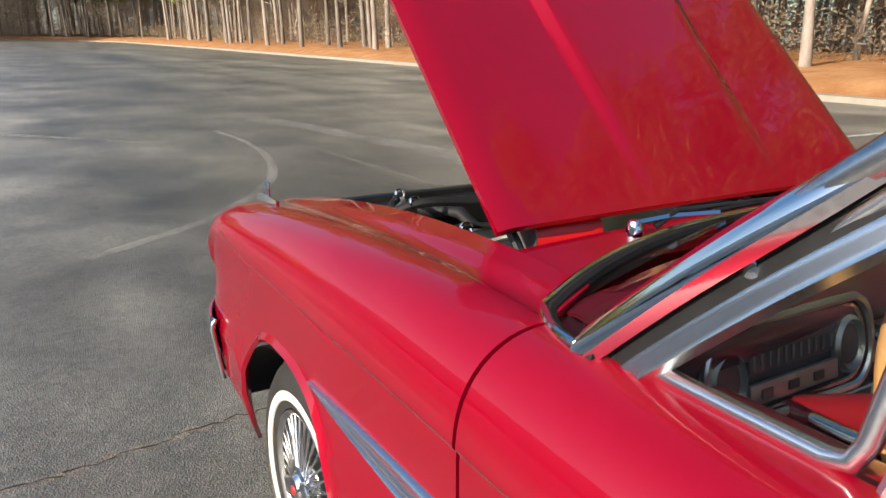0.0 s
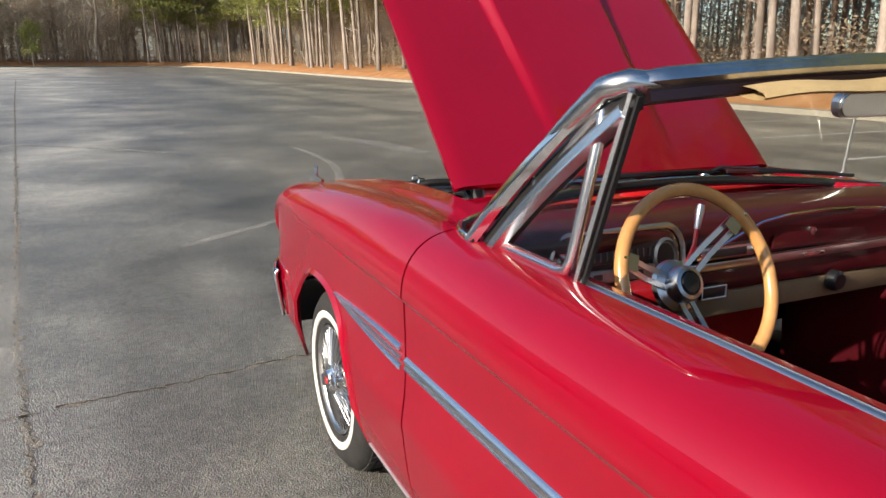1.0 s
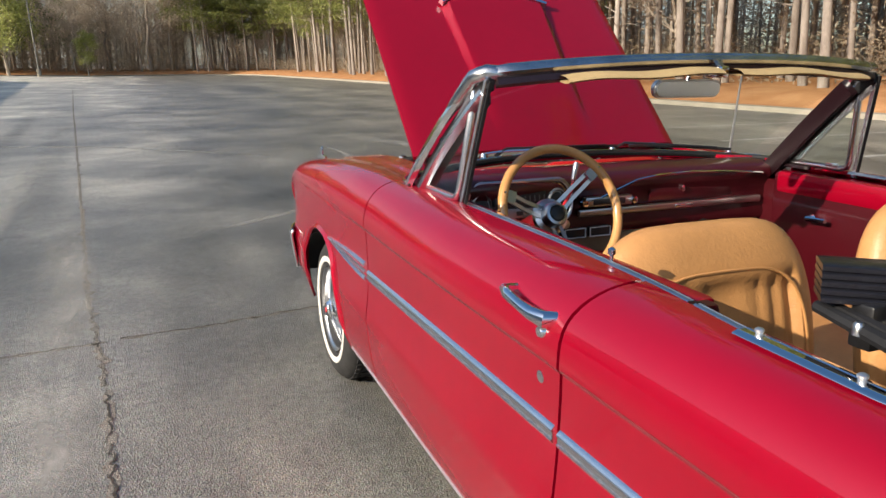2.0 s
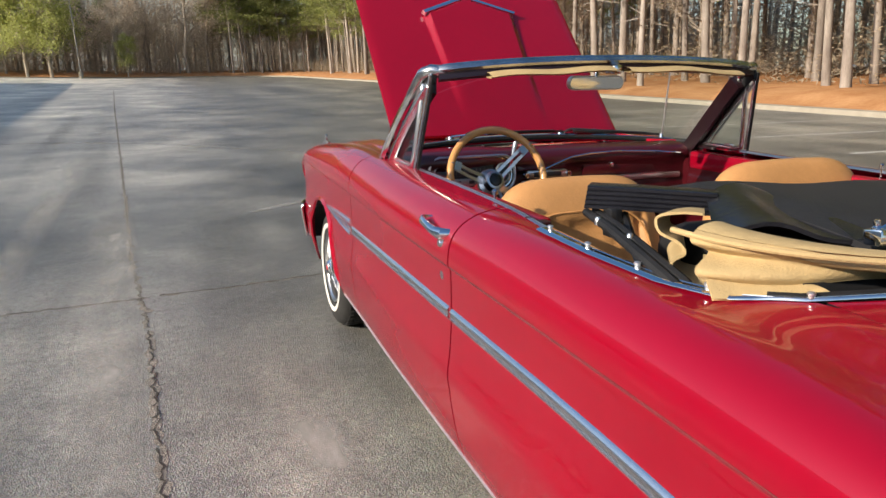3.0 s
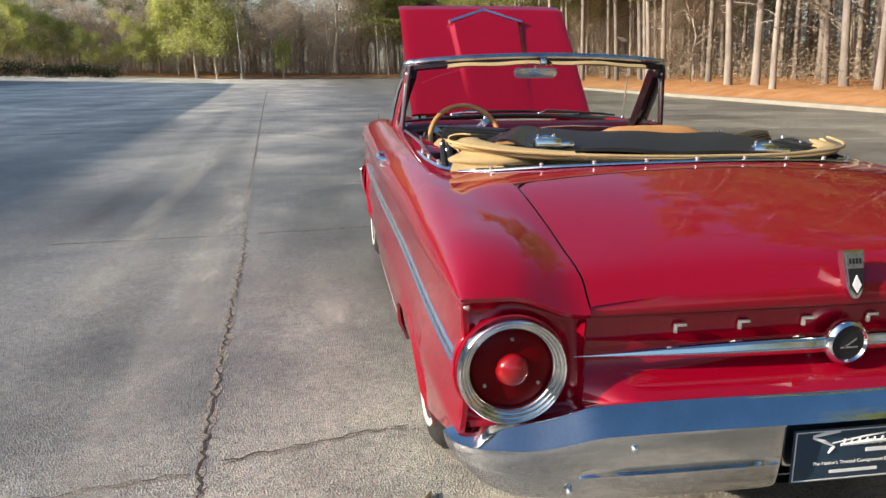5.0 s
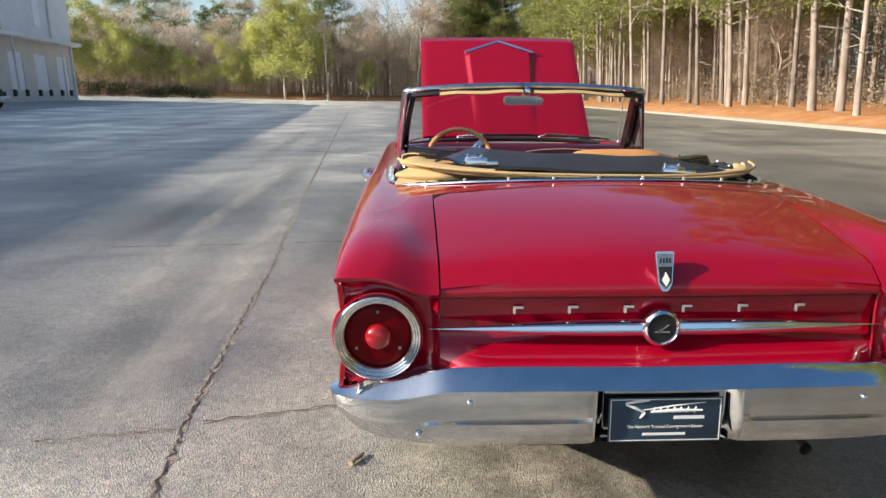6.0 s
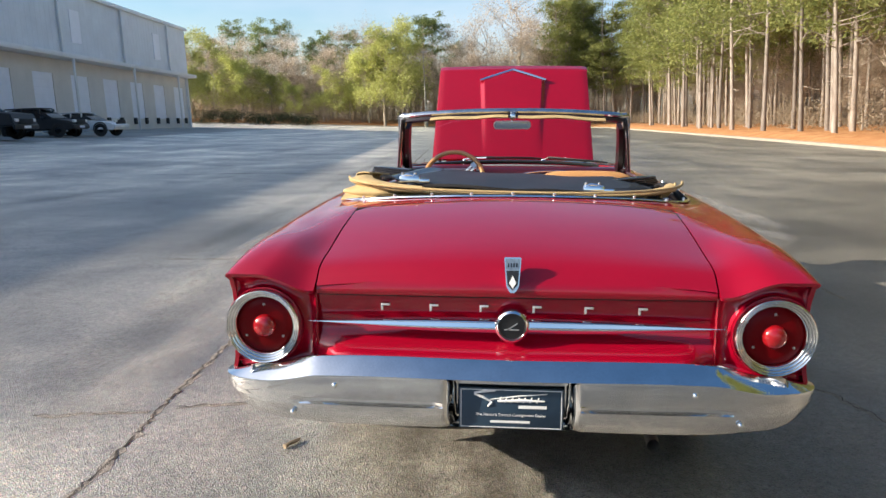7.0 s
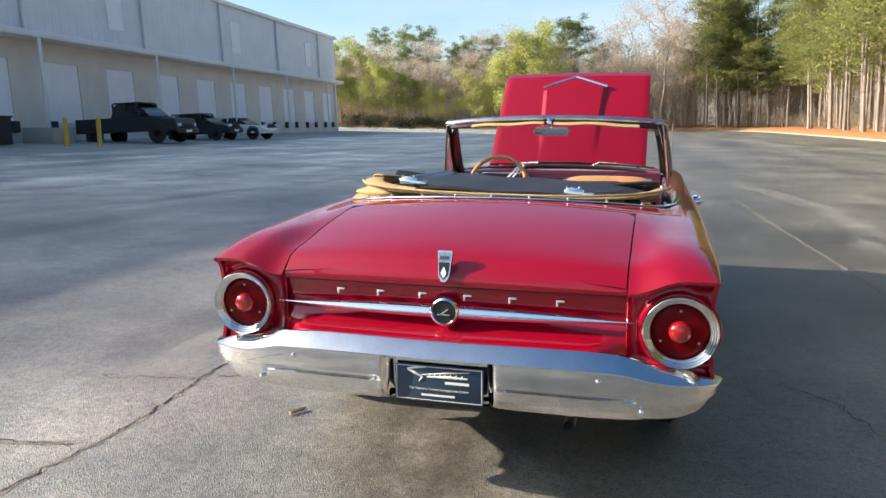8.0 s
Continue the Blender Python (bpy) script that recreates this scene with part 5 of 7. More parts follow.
# pillars run up and bend round into the header in one bright moulding
for sgn in (-1, 1):
    a, b = Vector((sgn * .746, .548, .957)), Vector((sgn * .694, .170, 1.292))
    pil = [a.lerp(b, t) + Vector((sgn * .006 * math.sin(t * math.pi), 0, .012 * math.sin(t * math.pi))) for t in lin(0, 1, 14)]
    bend = [Vector((sgn * .688, .138, 1.303)), Vector((sgn * .674, .116, 1.309)), Vector((sgn * .650, .104, 1.3085)), Vector((sgn * .612, .098, 1.309))]
    trim = sweep_bm(pil, [(-.025, -.010), (-.023, .006), (-.012, .014), (.010, .014), (.021, .006), (.024, -.010)], lambda t, sgn=sgn: (sgn * .75, .30 - .2 * t, .55 + .3 * t))
    trim.verts.ensure_lookup_table()
    for k, v in enumerate(trim.verts):          # the moulding narrows into the rounded corner
        row = k // 6
        if row > 7: v.co = pil[row].lerp(v.co, (.98, .92, .82, .70, .56, .4)[row - 8])
    part("pillar_trim", trim, CHROME, frame_ws, "bright chrome moulding on the windshield pillar")
    part("corner_cap", tube_bm(pil[-8:] + [Vector((sgn * .690, .150, 1.296)), Vector((sgn * .676, .132, 1.303)), ws_top(sgn * .645) + Vector((0, 0, -.004)), ws_top(sgn * .60) + Vector((0, 0, -.006))], [.004, .008, .0115, .0145, .017, .019, .0205, .0215, .022, .022, .022, .020, .012], 14), HEADER, frame_ws, "rounded chrome corner of the windshield frame")
    long_pil = pil + bend[:1]
    part("pillar_seal", sweep_bm([p + Vector((sgn * -.012, -.030, -.026)) for p in long_pil], [(-.016, -.012), (-.016, .008), (.014, .008), (.014, -.012)], (sgn, 0, .3)), BLACK, frame_ws, "black rubber pillar seal")
    part("drip_rail", sweep_bm([p + Vector((sgn * -.006, -.046, -.036)) for p in pil], [(-.015, -.010), (-.014, .009), (-.004, .012), (.004, .009), (.013, .012), (.015, -.010)], (sgn, 0, .3)), SPEAR, frame_ws, "worn chrome channel behind the pillar")
    part("pillar", sweep_bm([p + Vector((sgn * -.046, -.014, -.022)) for p in pil[:-1]], [(-.030, -.014), (-.030, .014), (.026, .014), (.026, -.014)], (sgn, 0, .3)), PILLAR, frame_ws, "dark maroon inner pillar")
    # vent window
    fr = [Vector((sgn * .724, .488, .970)), Vector((sgn * .724, .208, .968)), Vector((sgn * .690, .170, 1.262))]
    cen = sum(fr, Vector()) / 3
    loop = []
    for i in range(3):
        p, q, r = fr[i], fr[(i+1) % 3], fr[(i-1) % 3]
        loop += [p + (r - p).normalized() * .03, p + ((q - p).normalized() + (r - p).normalized()) * .007, p + (q - p).normalized() * .03]
    vf = part("vent_window", tube_bm(loop, .011, 10, closed=True), SPEAR, doors[0 if sgn < 0 else 1], "triangular vent window in a worn chrome frame")
    bm = bmesh.new(); bm.faces.new([bm.verts.new(p) for p in loop])
    pane = solid(part("pane", bm, GLASS, vf, "clear vent glass", smooth=0), .004, 0)
    pane.visible_shadow = False
    part("division_bar", sweep_bm([Vector((sgn * .726, .186, .945)), Vector((sgn * .707, .150, 1.11)), Vector((sgn * .686, .112, 1.287))], [(-.0065, -.006), (-.006, .004), (0, .007), (.006, .004), (.0065, -.006)], (sgn, 0, .15)), SPEAR, vf, "worn chrome division bar")
    part("bar_channel", sweep_bm([Vector((sgn * .722, .171, .945)), Vector((sgn * .703, .135, 1.11)), Vector((sgn * .682, .098, 1.282))], [(-.003, -.006), (-.003, .003), (.003, .003), (.003, -.006)], (sgn, 0, .15)), BLACK, vf)
    part("vent_pivot", lathe_bm([(.010, -.012), (.012, 0), (.009, .010), (0, .012)], 14, Matrix.Translation((sgn * .712, .340, 1.115)) @ Matrix.Rotation(radians(90 * sgn), 4, "Y")), CHROME, vf)
    part("vent_latch", box_bm(sgn * .70, sgn * .69, .225, .275, .975, .988, .003), CHROME, vf)


def F(u, v):
    x = -1 + 2 * u
    return ws_base(x * .695).lerp(ws_top(x * .655), v) + Vector((0, .016 * math.sin(v * math.pi), .010 * math.sin(v * math.pi)))


glass = part("windshield_glass", grid_bm(F, lin(0, 1, 33), lin(0.0, 1, 9)), GLASS, frame_ws, "clear curved windshield glass")
glass.visible_shadow = False
CORNER = [Vector((.716, .638, .961)), Vector((.732, .610, .960)), Vector((.744, .575, .959)), Vector((.750, .535, .959)), Vector((.750, .505, .960))]
BASE_LINE = [Vector((-p.x, p.y, p.z)) for p in CORNER[::-1]] + [ws_base(x) for x in lin(-.70, .70, 41)] + CORNER
part("windshield_gasket", tube_bm([p + Vector((0, .004, .004)) for p in BASE_LINE], .011, 8), BLACK, frame_ws, "black windshield gasket")
part("gasket_trim", tube_bm([p * 1.0 + Vector((math.copysign(.004, p.x) * (abs(p.x) > .69), .020 if abs(p.x) < .71 else .010, .010)) for p in BASE_LINE[1:-1]], .006, 8), CHROME, frame_ws, "chrome gasket trim")
def oval(hw, hh, r, n=10):
    pts = []
    for cx, cz, a0 in ((hw - r, hh - r, 0), (-hw + r, hh - r, 90), (-hw + r, -hh + r, 180), (hw - r, -hh + r, 270)):
        for k in range(n + 1):
            a = radians(a0 + 90 * k / n)
            pts.append((cx + r * math.cos(a), cz + r * math.sin(a)))
    return pts


# wipers
for x0, x1 in ((-.30, .16), (.22, .60)):
    w = part("wiper", tube_bm([ws_base(x0) + Vector((0, .05, .012)), ws_base(x0 + .04) + Vector((0, .03, .04)), ws_base(x1) + Vector((0, .0, .035))], [.007, .005, .004], 8), BLACK_METAL, car, "dark metal wiper arm")
    part("wiper_blade", tube_bm([ws_base(x) + Vector((0, .004, .030)) for x in lin(x1 - .34, x1 + .05, 10)], .006, 6), BLACK, w)
for x0 in (-.34, .22):
    pv = part("wiper_pivot", lathe_bm([(.017, -.01), (.016, .012), (.011, .022), (0, .024)], 18, Matrix.Translation((x0, .868, .985))), CHROME, car, "chrome wiper pivot on the cowl")
    part("wiper_arm", sweep_bm([(x0, .866, 1.004), (x0 + .07, .850, 1.012), (x0 + .16, .815, 1.016)], [(-.008, -.003), (-.006, .004), (.006, .004), (.008, -.003)], (0, .3, 1)), CHROME, pv, "chrome wiper arm")
# mirror, visors
mir = part("mirror", plate_bm(oval(.116, .026, .024), .012, -.012, .004), SATIN, car, "rear view mirror hung from the header")
mir.matrix_basis = pose(-.004, .185, 1.252, 4, 0, -2)
part("mirror_stem", tube_bm([(.0, .0, .02), (-.005, -.03, .075)], .007, 8), CHROME, mir)
part("mirror_glass", plate_bm(oval(.110, .021, .020), -.0125, -.0145), CHROME, mir, "mirror glass")
for x0, x1, d in ((-.50, -.03, .0), (.03, .55, .004)):
    def F(u, v, x0=x0, x1=x1, d=d):
        a = v * 2 * math.pi
        x = x0 + (x1 - x0) * u
        p = ws_top(x)
        fl = .014 * math.sin(u * 9 + d * 900) * .25
        return (x, p.y - .046 + .036 * math.cos(a), p.z - .030 + .009 * math.sin(a) + fl + .006 * math.cos(a))
    vz = part("sun_visor", grid_bm(F, lin(0, 1, 18), lin(0, 1, 11)), TAN_CLOTH, car, "folded tan sun visor under the header", smooth=60)
part("top_latch", box_bm(-.018, .018, .035, .10, 1.285, 1.318, .006), CHROME, frame_ws, "chrome centre latch")

# hood, raised by 45 degrees about the cowl

HOOD = Matrix.Translation((0, .952, 1.000)) @ Matrix.Rotation(radians(45), 4, "X")    # local y runs up the open hood, z out of its top side
HW, HL = .584, .955


def scoop(x, s):
    """Raised centre panel: height above the skin."""
    w = .215 + .045 * min(1, s / .9)
    tip = .910 - .115 * min(1, abs(x) / .252)
    if s > tip or abs(x) > w: 
        return 0.0
    side_f = min(1, (w - abs(x)) / .030)
    return (.006 + .030 * max(0, s / .94) ** 1.5) * side_f * min(1, s / .25) * min(1, (tip - s) / .012 + .0)


def F(u, v):
    x = -HW + 2 * HW * u
    s = HL * v + .09 * max(0, v - 1)
    z = .010 * (1 - (x / HW) ** 2) - (.5 * (v - 1) if v > 1 else 0) + scoop(x, s)
    # skin rolls down a little at the sides
    e = max(0, abs(x) / HW - .93) / .07
    z -= .008 * e * e
    return (x, s, z)


HU = sorted(set([round(v, 5) for v in lin(0, 1, 45)] + [.5 + s * (w / (2 * HW)) for s in (-1, 1) for w in (.205, .215, .222, .230, .238, .246, .252, .26)]))
HV = sorted(set([round(v, 5) for v in lin(0, 1, 60)] + [.953 + .005 * k for k in range(-28, 3)] + [1.02, 1.05, 1.08]))
hood = part("hood", grid_bm(F, HU, HV), RED, car, "raised red hood with a central scoop", smooth=32)
hood.matrix_basis = HOOD
solid(hood, .018, -1)
bm = bmesh.new()
for sg in (-1, 1):
    sweep_bm([(sg * x, .910 - .115 * x / .252 + .006, .036 - .002 * x / .25) for x in lin(0, .256, 10)], [(-.013, -.016), (-.011, .006), (0, .011), (.011, .006), (.013, -.016)], (0, .1, 1), bm)
part("scoop_trim", bm, CHROME, hood, "chrome chevron at the scoop's mouth")
bm = bmesh.new()
for x in (-.42, 0, .42): box_bm(x - .03, x + .03, .06, .92, -.055, -.02, .008, bm)
for y in (.08, .5, .92): box_bm(-.54, .54, y - .03, y + .03, -.052, -.021, .008, bm)
part("hood_brace", bm, DARK_RED, hood, "pressed braces under the hood")
for sg in (-1, 1):
    part("hood_hinge", tube_bm([(sg * .52, .93, .90), (sg * .53, 1.0, .99), (sg * .53, 1.10, 1.09)], .010, 8), BLACK_METAL, car, "black hood hinge")

# cowl between hood and windshield
def F(u, v):
    x = -.60 + 1.2 * u
    b = ws_base(x)
    y = (b.y + .004) + (.905 - b.y) * v
    return (x, y, .968 + .004 * v + .013 * (1 - (x / .60) ** 2))


cowl = solid(part("cowl", grid_bm(F, lin(0, 1, 25), lin(0, 1, 7)), RED, car, "red cowl below the windshield"), .01, -1)
for sgn in (-1, 1):
    def F(u, v, sgn=sgn):
        y = .36 + (.64 - .36) * u
        xi = max(.60, .705 - .11 * max(0, (y - .60) / .04)) if y > .60 else .706
        x = xi + (curve(y, TOPX) + .002 - xi) * v
        return (sgn * x, y, curve(y, TOPZ) + .002 * (1 - v))
    solid(part("pillar_foot", grid_bm(F, lin(0, 1, 12), lin(0, 1, 4)), PILLAR, car), .01, -1)
    part("cowl_corner", box_bm(sgn * .596, sgn * .735, .60, .72, .90, .952, .006), PILLAR, car)

# engine bay
part("firewall", box_bm(-.59, .59, .90, .925, .30, .918), BAY_RED, car, "red firewall")
part("heater_housing", box_bm(-.02, .50, .927, 1.0, .70, .945, .03), BAY_RED, car, "red heater housing on the firewall")
part("blower_pipe", lathe_bm([(.042, 0), (.045, .004), (.045, .19), (.05, .20), (.05, .22)], 26, Matrix.Translation((-.485, 1.000, .962)) @ Matrix.Rotation(radians(90), 4, "Y") @ Matrix.Scale(.72, 4)), BAY_RED, car, "red cylinder lying on the firewall ledge")
part("pipe_mouth", lathe_bm([(.0, -.001), (.038, -.002), (.044, -.003), (.044, .004)], 26, Matrix.Translation((-.485, 1.000, .962)) @ Matrix.Rotation(radians(90), 4, "Y") @ Matrix.Scale(.72, 4)), STEEL, car)
part("firewall_ledge", box_bm(-.58, .58, .926, 1.05, .90, .934, .008), BAY_RED, car, "red ledge along the firewall")
for x in (-.30, -.12, .08, .26):
    part("ledge_bolt", lathe_bm([(.008, 0), (.008, .006), (.004, .009), (0, .009)], 8, Matrix.Translation((x, 1.02, .934))), SATIN, car)
for k, (pts, r, mat) in enumerate((([(-.54, 1.12, .86), (-.50, 1.40, .90), (-.44, 1.66, .88), (-.30, 1.88, .86)], .011, BLACK), ([(-.56, 1.25, .83), (-.46, 1.32, .90), (-.34, 1.30, .90), (-.20, 1.22, .88)], .008, BLACK),
                                   ([(-.52, 1.70, .82), (-.40, 1.60, .90), (-.22, 1.55, .90)], .013, BLACK), ([(-.30, 1.06, .92), (-.36, 1.18, .91), (-.46, 1.24, .88)], .007, STEEL),
                                   ([(-.56, 1.50, .85), (-.48, 1.58, .885), (-.36, 1.74, .88), (-.28, 1.95, .84)], .006, STEEL))):
    part("engine_hose", tube_bm([Vector((curve(t, [(i, p[0]) for i, p in enumerate(pts)]), curve(t, [(i, p[1]) for i, p in enumerate(pts)]), curve(t, [(i, p[2]) for i, p in enumerate(pts)]))) for t in lin(0, len(pts) - 1, 18)], r, 8), mat, car, "thin hose across the engine bay")
for x, y, z in ((-.54, 1.15, .86), (-.49, 1.42, .90), (-.43, 1.30, .905), (-.40, 1.60, .905), (-.34, 1.80, .885), (-.52, 1.72, .85)):
    part("hose_clamp", lathe_bm([(.014, -.006), (.017, -.004), (.017, .004), (.014, .006)], 12, Matrix.Translation((x, y, z)) @ Matrix.Rotation(radians(75), 4, "X")), CHROME, car)

for sgn in (-1, 1):
    part("fender_apron", box_bm(sgn * .596, sgn * .575, .93, 2.04, .40, .850, .006), BLACK_METAL, car, "black inner fender apron")
    part("shock_tower", lathe_bm([(.12, 0), (.11, .10), (.085, .15), (.05, .17), (0, .17)], 20, Matrix.Translation((sgn * .50, 1.36, .64))), BLACK_METAL, car)
    part("tower_brace", sweep_bm([(sgn * .50, 1.38, .82), (sgn * .30, 1.10, .90), (sgn * .22, .93, .92)], [(-.02, -.004), (-.02, .004), (.02, .004), (.02, -.004)], (0, 0, 1)), BLACK_METAL, car, "black tower brace")
    for y in (1.05, 1.35, 1.65, 1.95):
        part("fender_bolt", lathe_bm([(.009, 0), (.009, .007), (.005, .010), (0, .010)], 8, Matrix.Translation((sgn * .586, y, .851))), SATIN, car)
part("radiator", box_bm(-.38, .38, 1.93, 2.01, .40, .82, .012), BLACK_METAL, car, "black radiator and support")
part("radiator_support", box_bm(-.58, .58, 2.00, 2.04, .76, .84, .01), BLACK_METAL, car)
eng = part("engine_block", box_bm(-.22, .22, 1.02, 1.75, .35, .72, .04), BLACK_METAL, car, "black engine block")
part("valve_cover", box_bm(-.20, -.05, 1.06, 1.68, .70, .79, .03), BLACK_METAL, eng)
part("valve_cover", box_bm(.05, .20, 1.06, 1.68, .70, .79, .03), BLACK_METAL, eng)
part("air_cleaner", lathe_bm([(.0, .06), (.02, .06), (.025, .045), (.19, .04), (.20, .03), (.20, -.02), (.17, -.03)], 36, Matrix.Translation((0, 1.36, .84))), BLACK_METAL, eng, "round black air cleaner")
part("battery", box_bm(-.52, -.36, 1.74, 1.95, .52, .74, .01), BLACK, car, "black battery")
part("hose", tube_bm([(-.1, 1.70, .74), (-.12, 1.82, .80), (-.2, 1.93, .80)], .022, 10), BLACK, car)
part("brake_cylinder", lathe_bm([(.05, 0), (.05, .10), (.03, .11), (.03, .15), (0, .15)], 18, Matrix.Translation((-.36, .99, .80)) @ Matrix.Rotation(radians(-90), 4, "X")), STEEL, car)
part("bay_floor", box_bm(-.57, .57, .93, 2.1, .26, .30), BLACK_METAL, car)

# nose
def F(u, v):
    x = -.80 + 1.6 * u
    z = .46 + .26 * v
    return (x, 2.16 - .10 * (abs(x) / .8) ** 4 - .02 * v, z)


nose = solid(part("grille", grid_bm(F, lin(0, 1, 25), lin(0, 1, 6)), SATIN, car, "bright front grille between the headlights"), .012, -1)
for i in range(14):
    x = -.50 + i * 1.0 / 13
    part("grille_bar", box_bm(x - .008, x + .008, 2.158, 2.176, .50, .70, .003), CHROME, nose)
rot_front = Matrix.Rotation(radians(-90), 4, "X")
for sgn in (-1, 1):
    hl = part("headlight", lathe_bm([(.115, -.05), (.115, .03), (.105, .045), (.095, .03)], 36, Matrix.Translation((sgn * .68, 2.11, .70)) @ rot_front), CHROME, car, "round headlight in a chrome ring")
    part("headlight_lens", lathe_bm([(.095, .028), (.06, .045), (0, .05)], 32, Matrix.Translation((sgn * .68, 2.11, .70)) @ rot_front), GLASS, hl)
    part("headlight_bowl", lathe_bm([(.093, .02), (.05, -.02), (0, -.03)], 32, Matrix.Translation((sgn * .68, 2.11, .70)) @ rot_front), SATIN, hl)
    # fender ornament
    orn = part("fender_ornament", sweep_bm([(sgn * .738, 1.70, .912), (sgn * .738, 1.78, .915), (sgn * .738, 1.85, .905)], [(-.006, -.005), (-.004, .012), (.004, .012), (.006, -.005)], (0, 0, 1)), CHROME, car, "chrome fender ornament")
    part("ornament_blade", box_bm(sgn * .738 - .004, sgn * .738 + .004, 1.765, 1.800, .922, .960, .003), CHROME, orn)


FBX = [(0, 0), (.6, .6), (.75, .735), (.85, .800), (.92, .832), (1.0, .856), (1.07, .870), (1.11, .874), (1.15, .866)]
FBY = [(0, 2.28), (.6, 2.25), (.75, 2.22), (.85, 2.175), (.92, 2.12), (1.0, 2.055), (1.07, 2.0), (1.11, 1.968), (1.15, 1.935)]


def front_bumper_point(u, k):
    s, sg = abs(u), (1 if u >= 0 else -1)
    x, y = curve(s, FBX), curve(s, FBY)
    o, z = [(-.016, .544), (-.010, .548), (-.003, .538), (0, .520), (-.008, .46), (-.017, .40), (-.023, .362), (-.030, .360)][k]
    tx, ty = curve(s + .01, FBX) - x, curve(s + .01, FBY) - y
    if s > 1.13:
        tx, ty = -.2, -.9
    ln = math.hypot(tx, ty) or 1
    return (sg * (x - ty / ln * o), y + tx / ln * o, z)


solid(part("front_bumper", grid_bm(front_bumper_point, lin(-1.15, 1.15, 71), list(range(8))), CHROME, car, "chrome front bumper wrapping round the corners", smooth=35), .004, -1)

for sgn in (-1, 1):
    # black block added as the shade in the bumper's hollow end
    part("bumper_hollow_shade", box_bm(sgn * .785, sgn * .838, 1.938, 2.00, .375, .520, .008), BLACK, car, "added black block for the shade inside the bumper end")
    part("bumper_lip", tube_bm([(sgn * .858, 1.940, .544), (sgn * .866, 1.940, .536), (sgn * .869, 1.940, .520), (sgn * .861, 1.940, .46), (sgn * .852, 1.940, .40), (sgn * .846, 1.940, .362)], .0068, 10), SATIN, car, "rolled metal edge of the bumper end")

# ---- interior ----
part("floor_pan", box_bm(-.70, .70, -1.30, .90, .24, .275), CARPET, car, "dark red carpeted floor")
part("rear_bulkhead", box_bm(-.68, .68, -1.36, -1.33, .26, .90), BLACK, car)
part("transmission_tunnel", box_bm(-.14, .14, -1.25, .88, .27, .43, .05, seg=3), CARPET, car)
part("kick_panel", box_bm(-.70, -.68, .45, .90, .27, .90), DARK_RED, car)
part("kick_panel", box_bm(.68, .70, .45, .90, .27, .90), DARK_RED, car)
DASH_Y = .040
DASH = [(.80, .952), (.70, .966), (.60, .970), (.53, .964), (.495, .948), (.484, .925), (.492, .900), (.506, .875), (.508, .80), (.500, .775), (.508, .750), (.56, .735)]


def F(u, k):
    x = -.685 + 1.37 * u
    y, z = DASH[k]
    bend = .07 * (x / .685) ** 2
    reach = ws_base(x).y - .02 - DASH_Y
    # raised hood over the instruments, swept line towards the far side
    z += .012 * math.exp(-((x + .40) / .20) ** 4) * (1 if 2 <= k <= 5 else 0)
    return (x, min(reach, y - bend * (1 if k < 2 else .25)) - .02 * math.exp(-((x + .40) / .22) ** 4) * (1 if 3 <= k <= 6 else 0), z)


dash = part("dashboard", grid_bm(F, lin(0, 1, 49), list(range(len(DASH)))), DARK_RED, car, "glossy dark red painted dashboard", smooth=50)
solid(dash, .006, -1)
dash.location.y = DASH_Y
# swept chrome lines on the passenger side
part("dash_moulding", tube_bm([(x, .478 - .017 * (x / .685) ** 2, z) for x, z in ((-.14, .865), (-.06, .875), (.02, .905), (.09, .930), (.18, .942), (.32, .946), (.50, .938), (.64, .925))], .0045, 6), CHROME, dash, "swept chrome line on the dashboard")
part("dash_band", box_bm(-.14, .66, .480, .498, .812, .838, .005), SATIN, dash, "bright band across the dashboard")
part("band_badge", box_bm(.26, .34, .476, .481, .818, .830, .002), CHROME, dash)
part("glove_box", box_bm(.16, .60, .496, .506, .845, .905, .004), DARK_RED, dash, "dark red glove box lid")
part("glove_lock", lathe_bm([(.011, 0), (.011, .010), (0, .012)], 16, Matrix.Translation((.30, .498, .885)) @ rot_back), CHROME, dash)
part("radio", box_bm(-.12, .07, .474, .500, .845, .880, .004), SATIN, dash, "radio in a bright surround")
part("radio_dial", box_bm(-.09, .04, .472, .475, .852, .873, .001), GAUGE, dash)
for x in (-.125, .075):
    part("radio_knob", lathe_bm([(.011, 0), (.011, .02), (0, .022)], 16, Matrix.Translation((x, .485, .862)) @ rot_back), CHROME, dash)
part("under_panel", box_bm(-.68, .68, .50, .52, .68, .745, .008), UNDER, dash, "tan panel below the dashboard")
for x in (-.155, -.055):
    v = part("air_vent", box_bm(x - .042, x + .042, .478, .50, .742, .776, .004), GAUGE, dash, "black vent with a pale outline")
    b = bmesh.new()
    for a in ((-.042, .042, .014, .017), (-.042, .042, -.017, -.014), (-.042, -.039, -.017, .017), (.039, .042, -.017, .017)):
        box_bm(x + a[0], x + a[1], .4755, .4785, .759 + a[2], .759 + a[3], 0, b)
    part("vent_outline", b, WHITE, v, smooth=0)
part("speaker_knob", lathe_bm([(.03, 0), (.03, .02), (.022, .03), (0, .032)], 22, Matrix.Translation((.40, .49, .735)) @ rot_back), BLACK_METAL, dash)

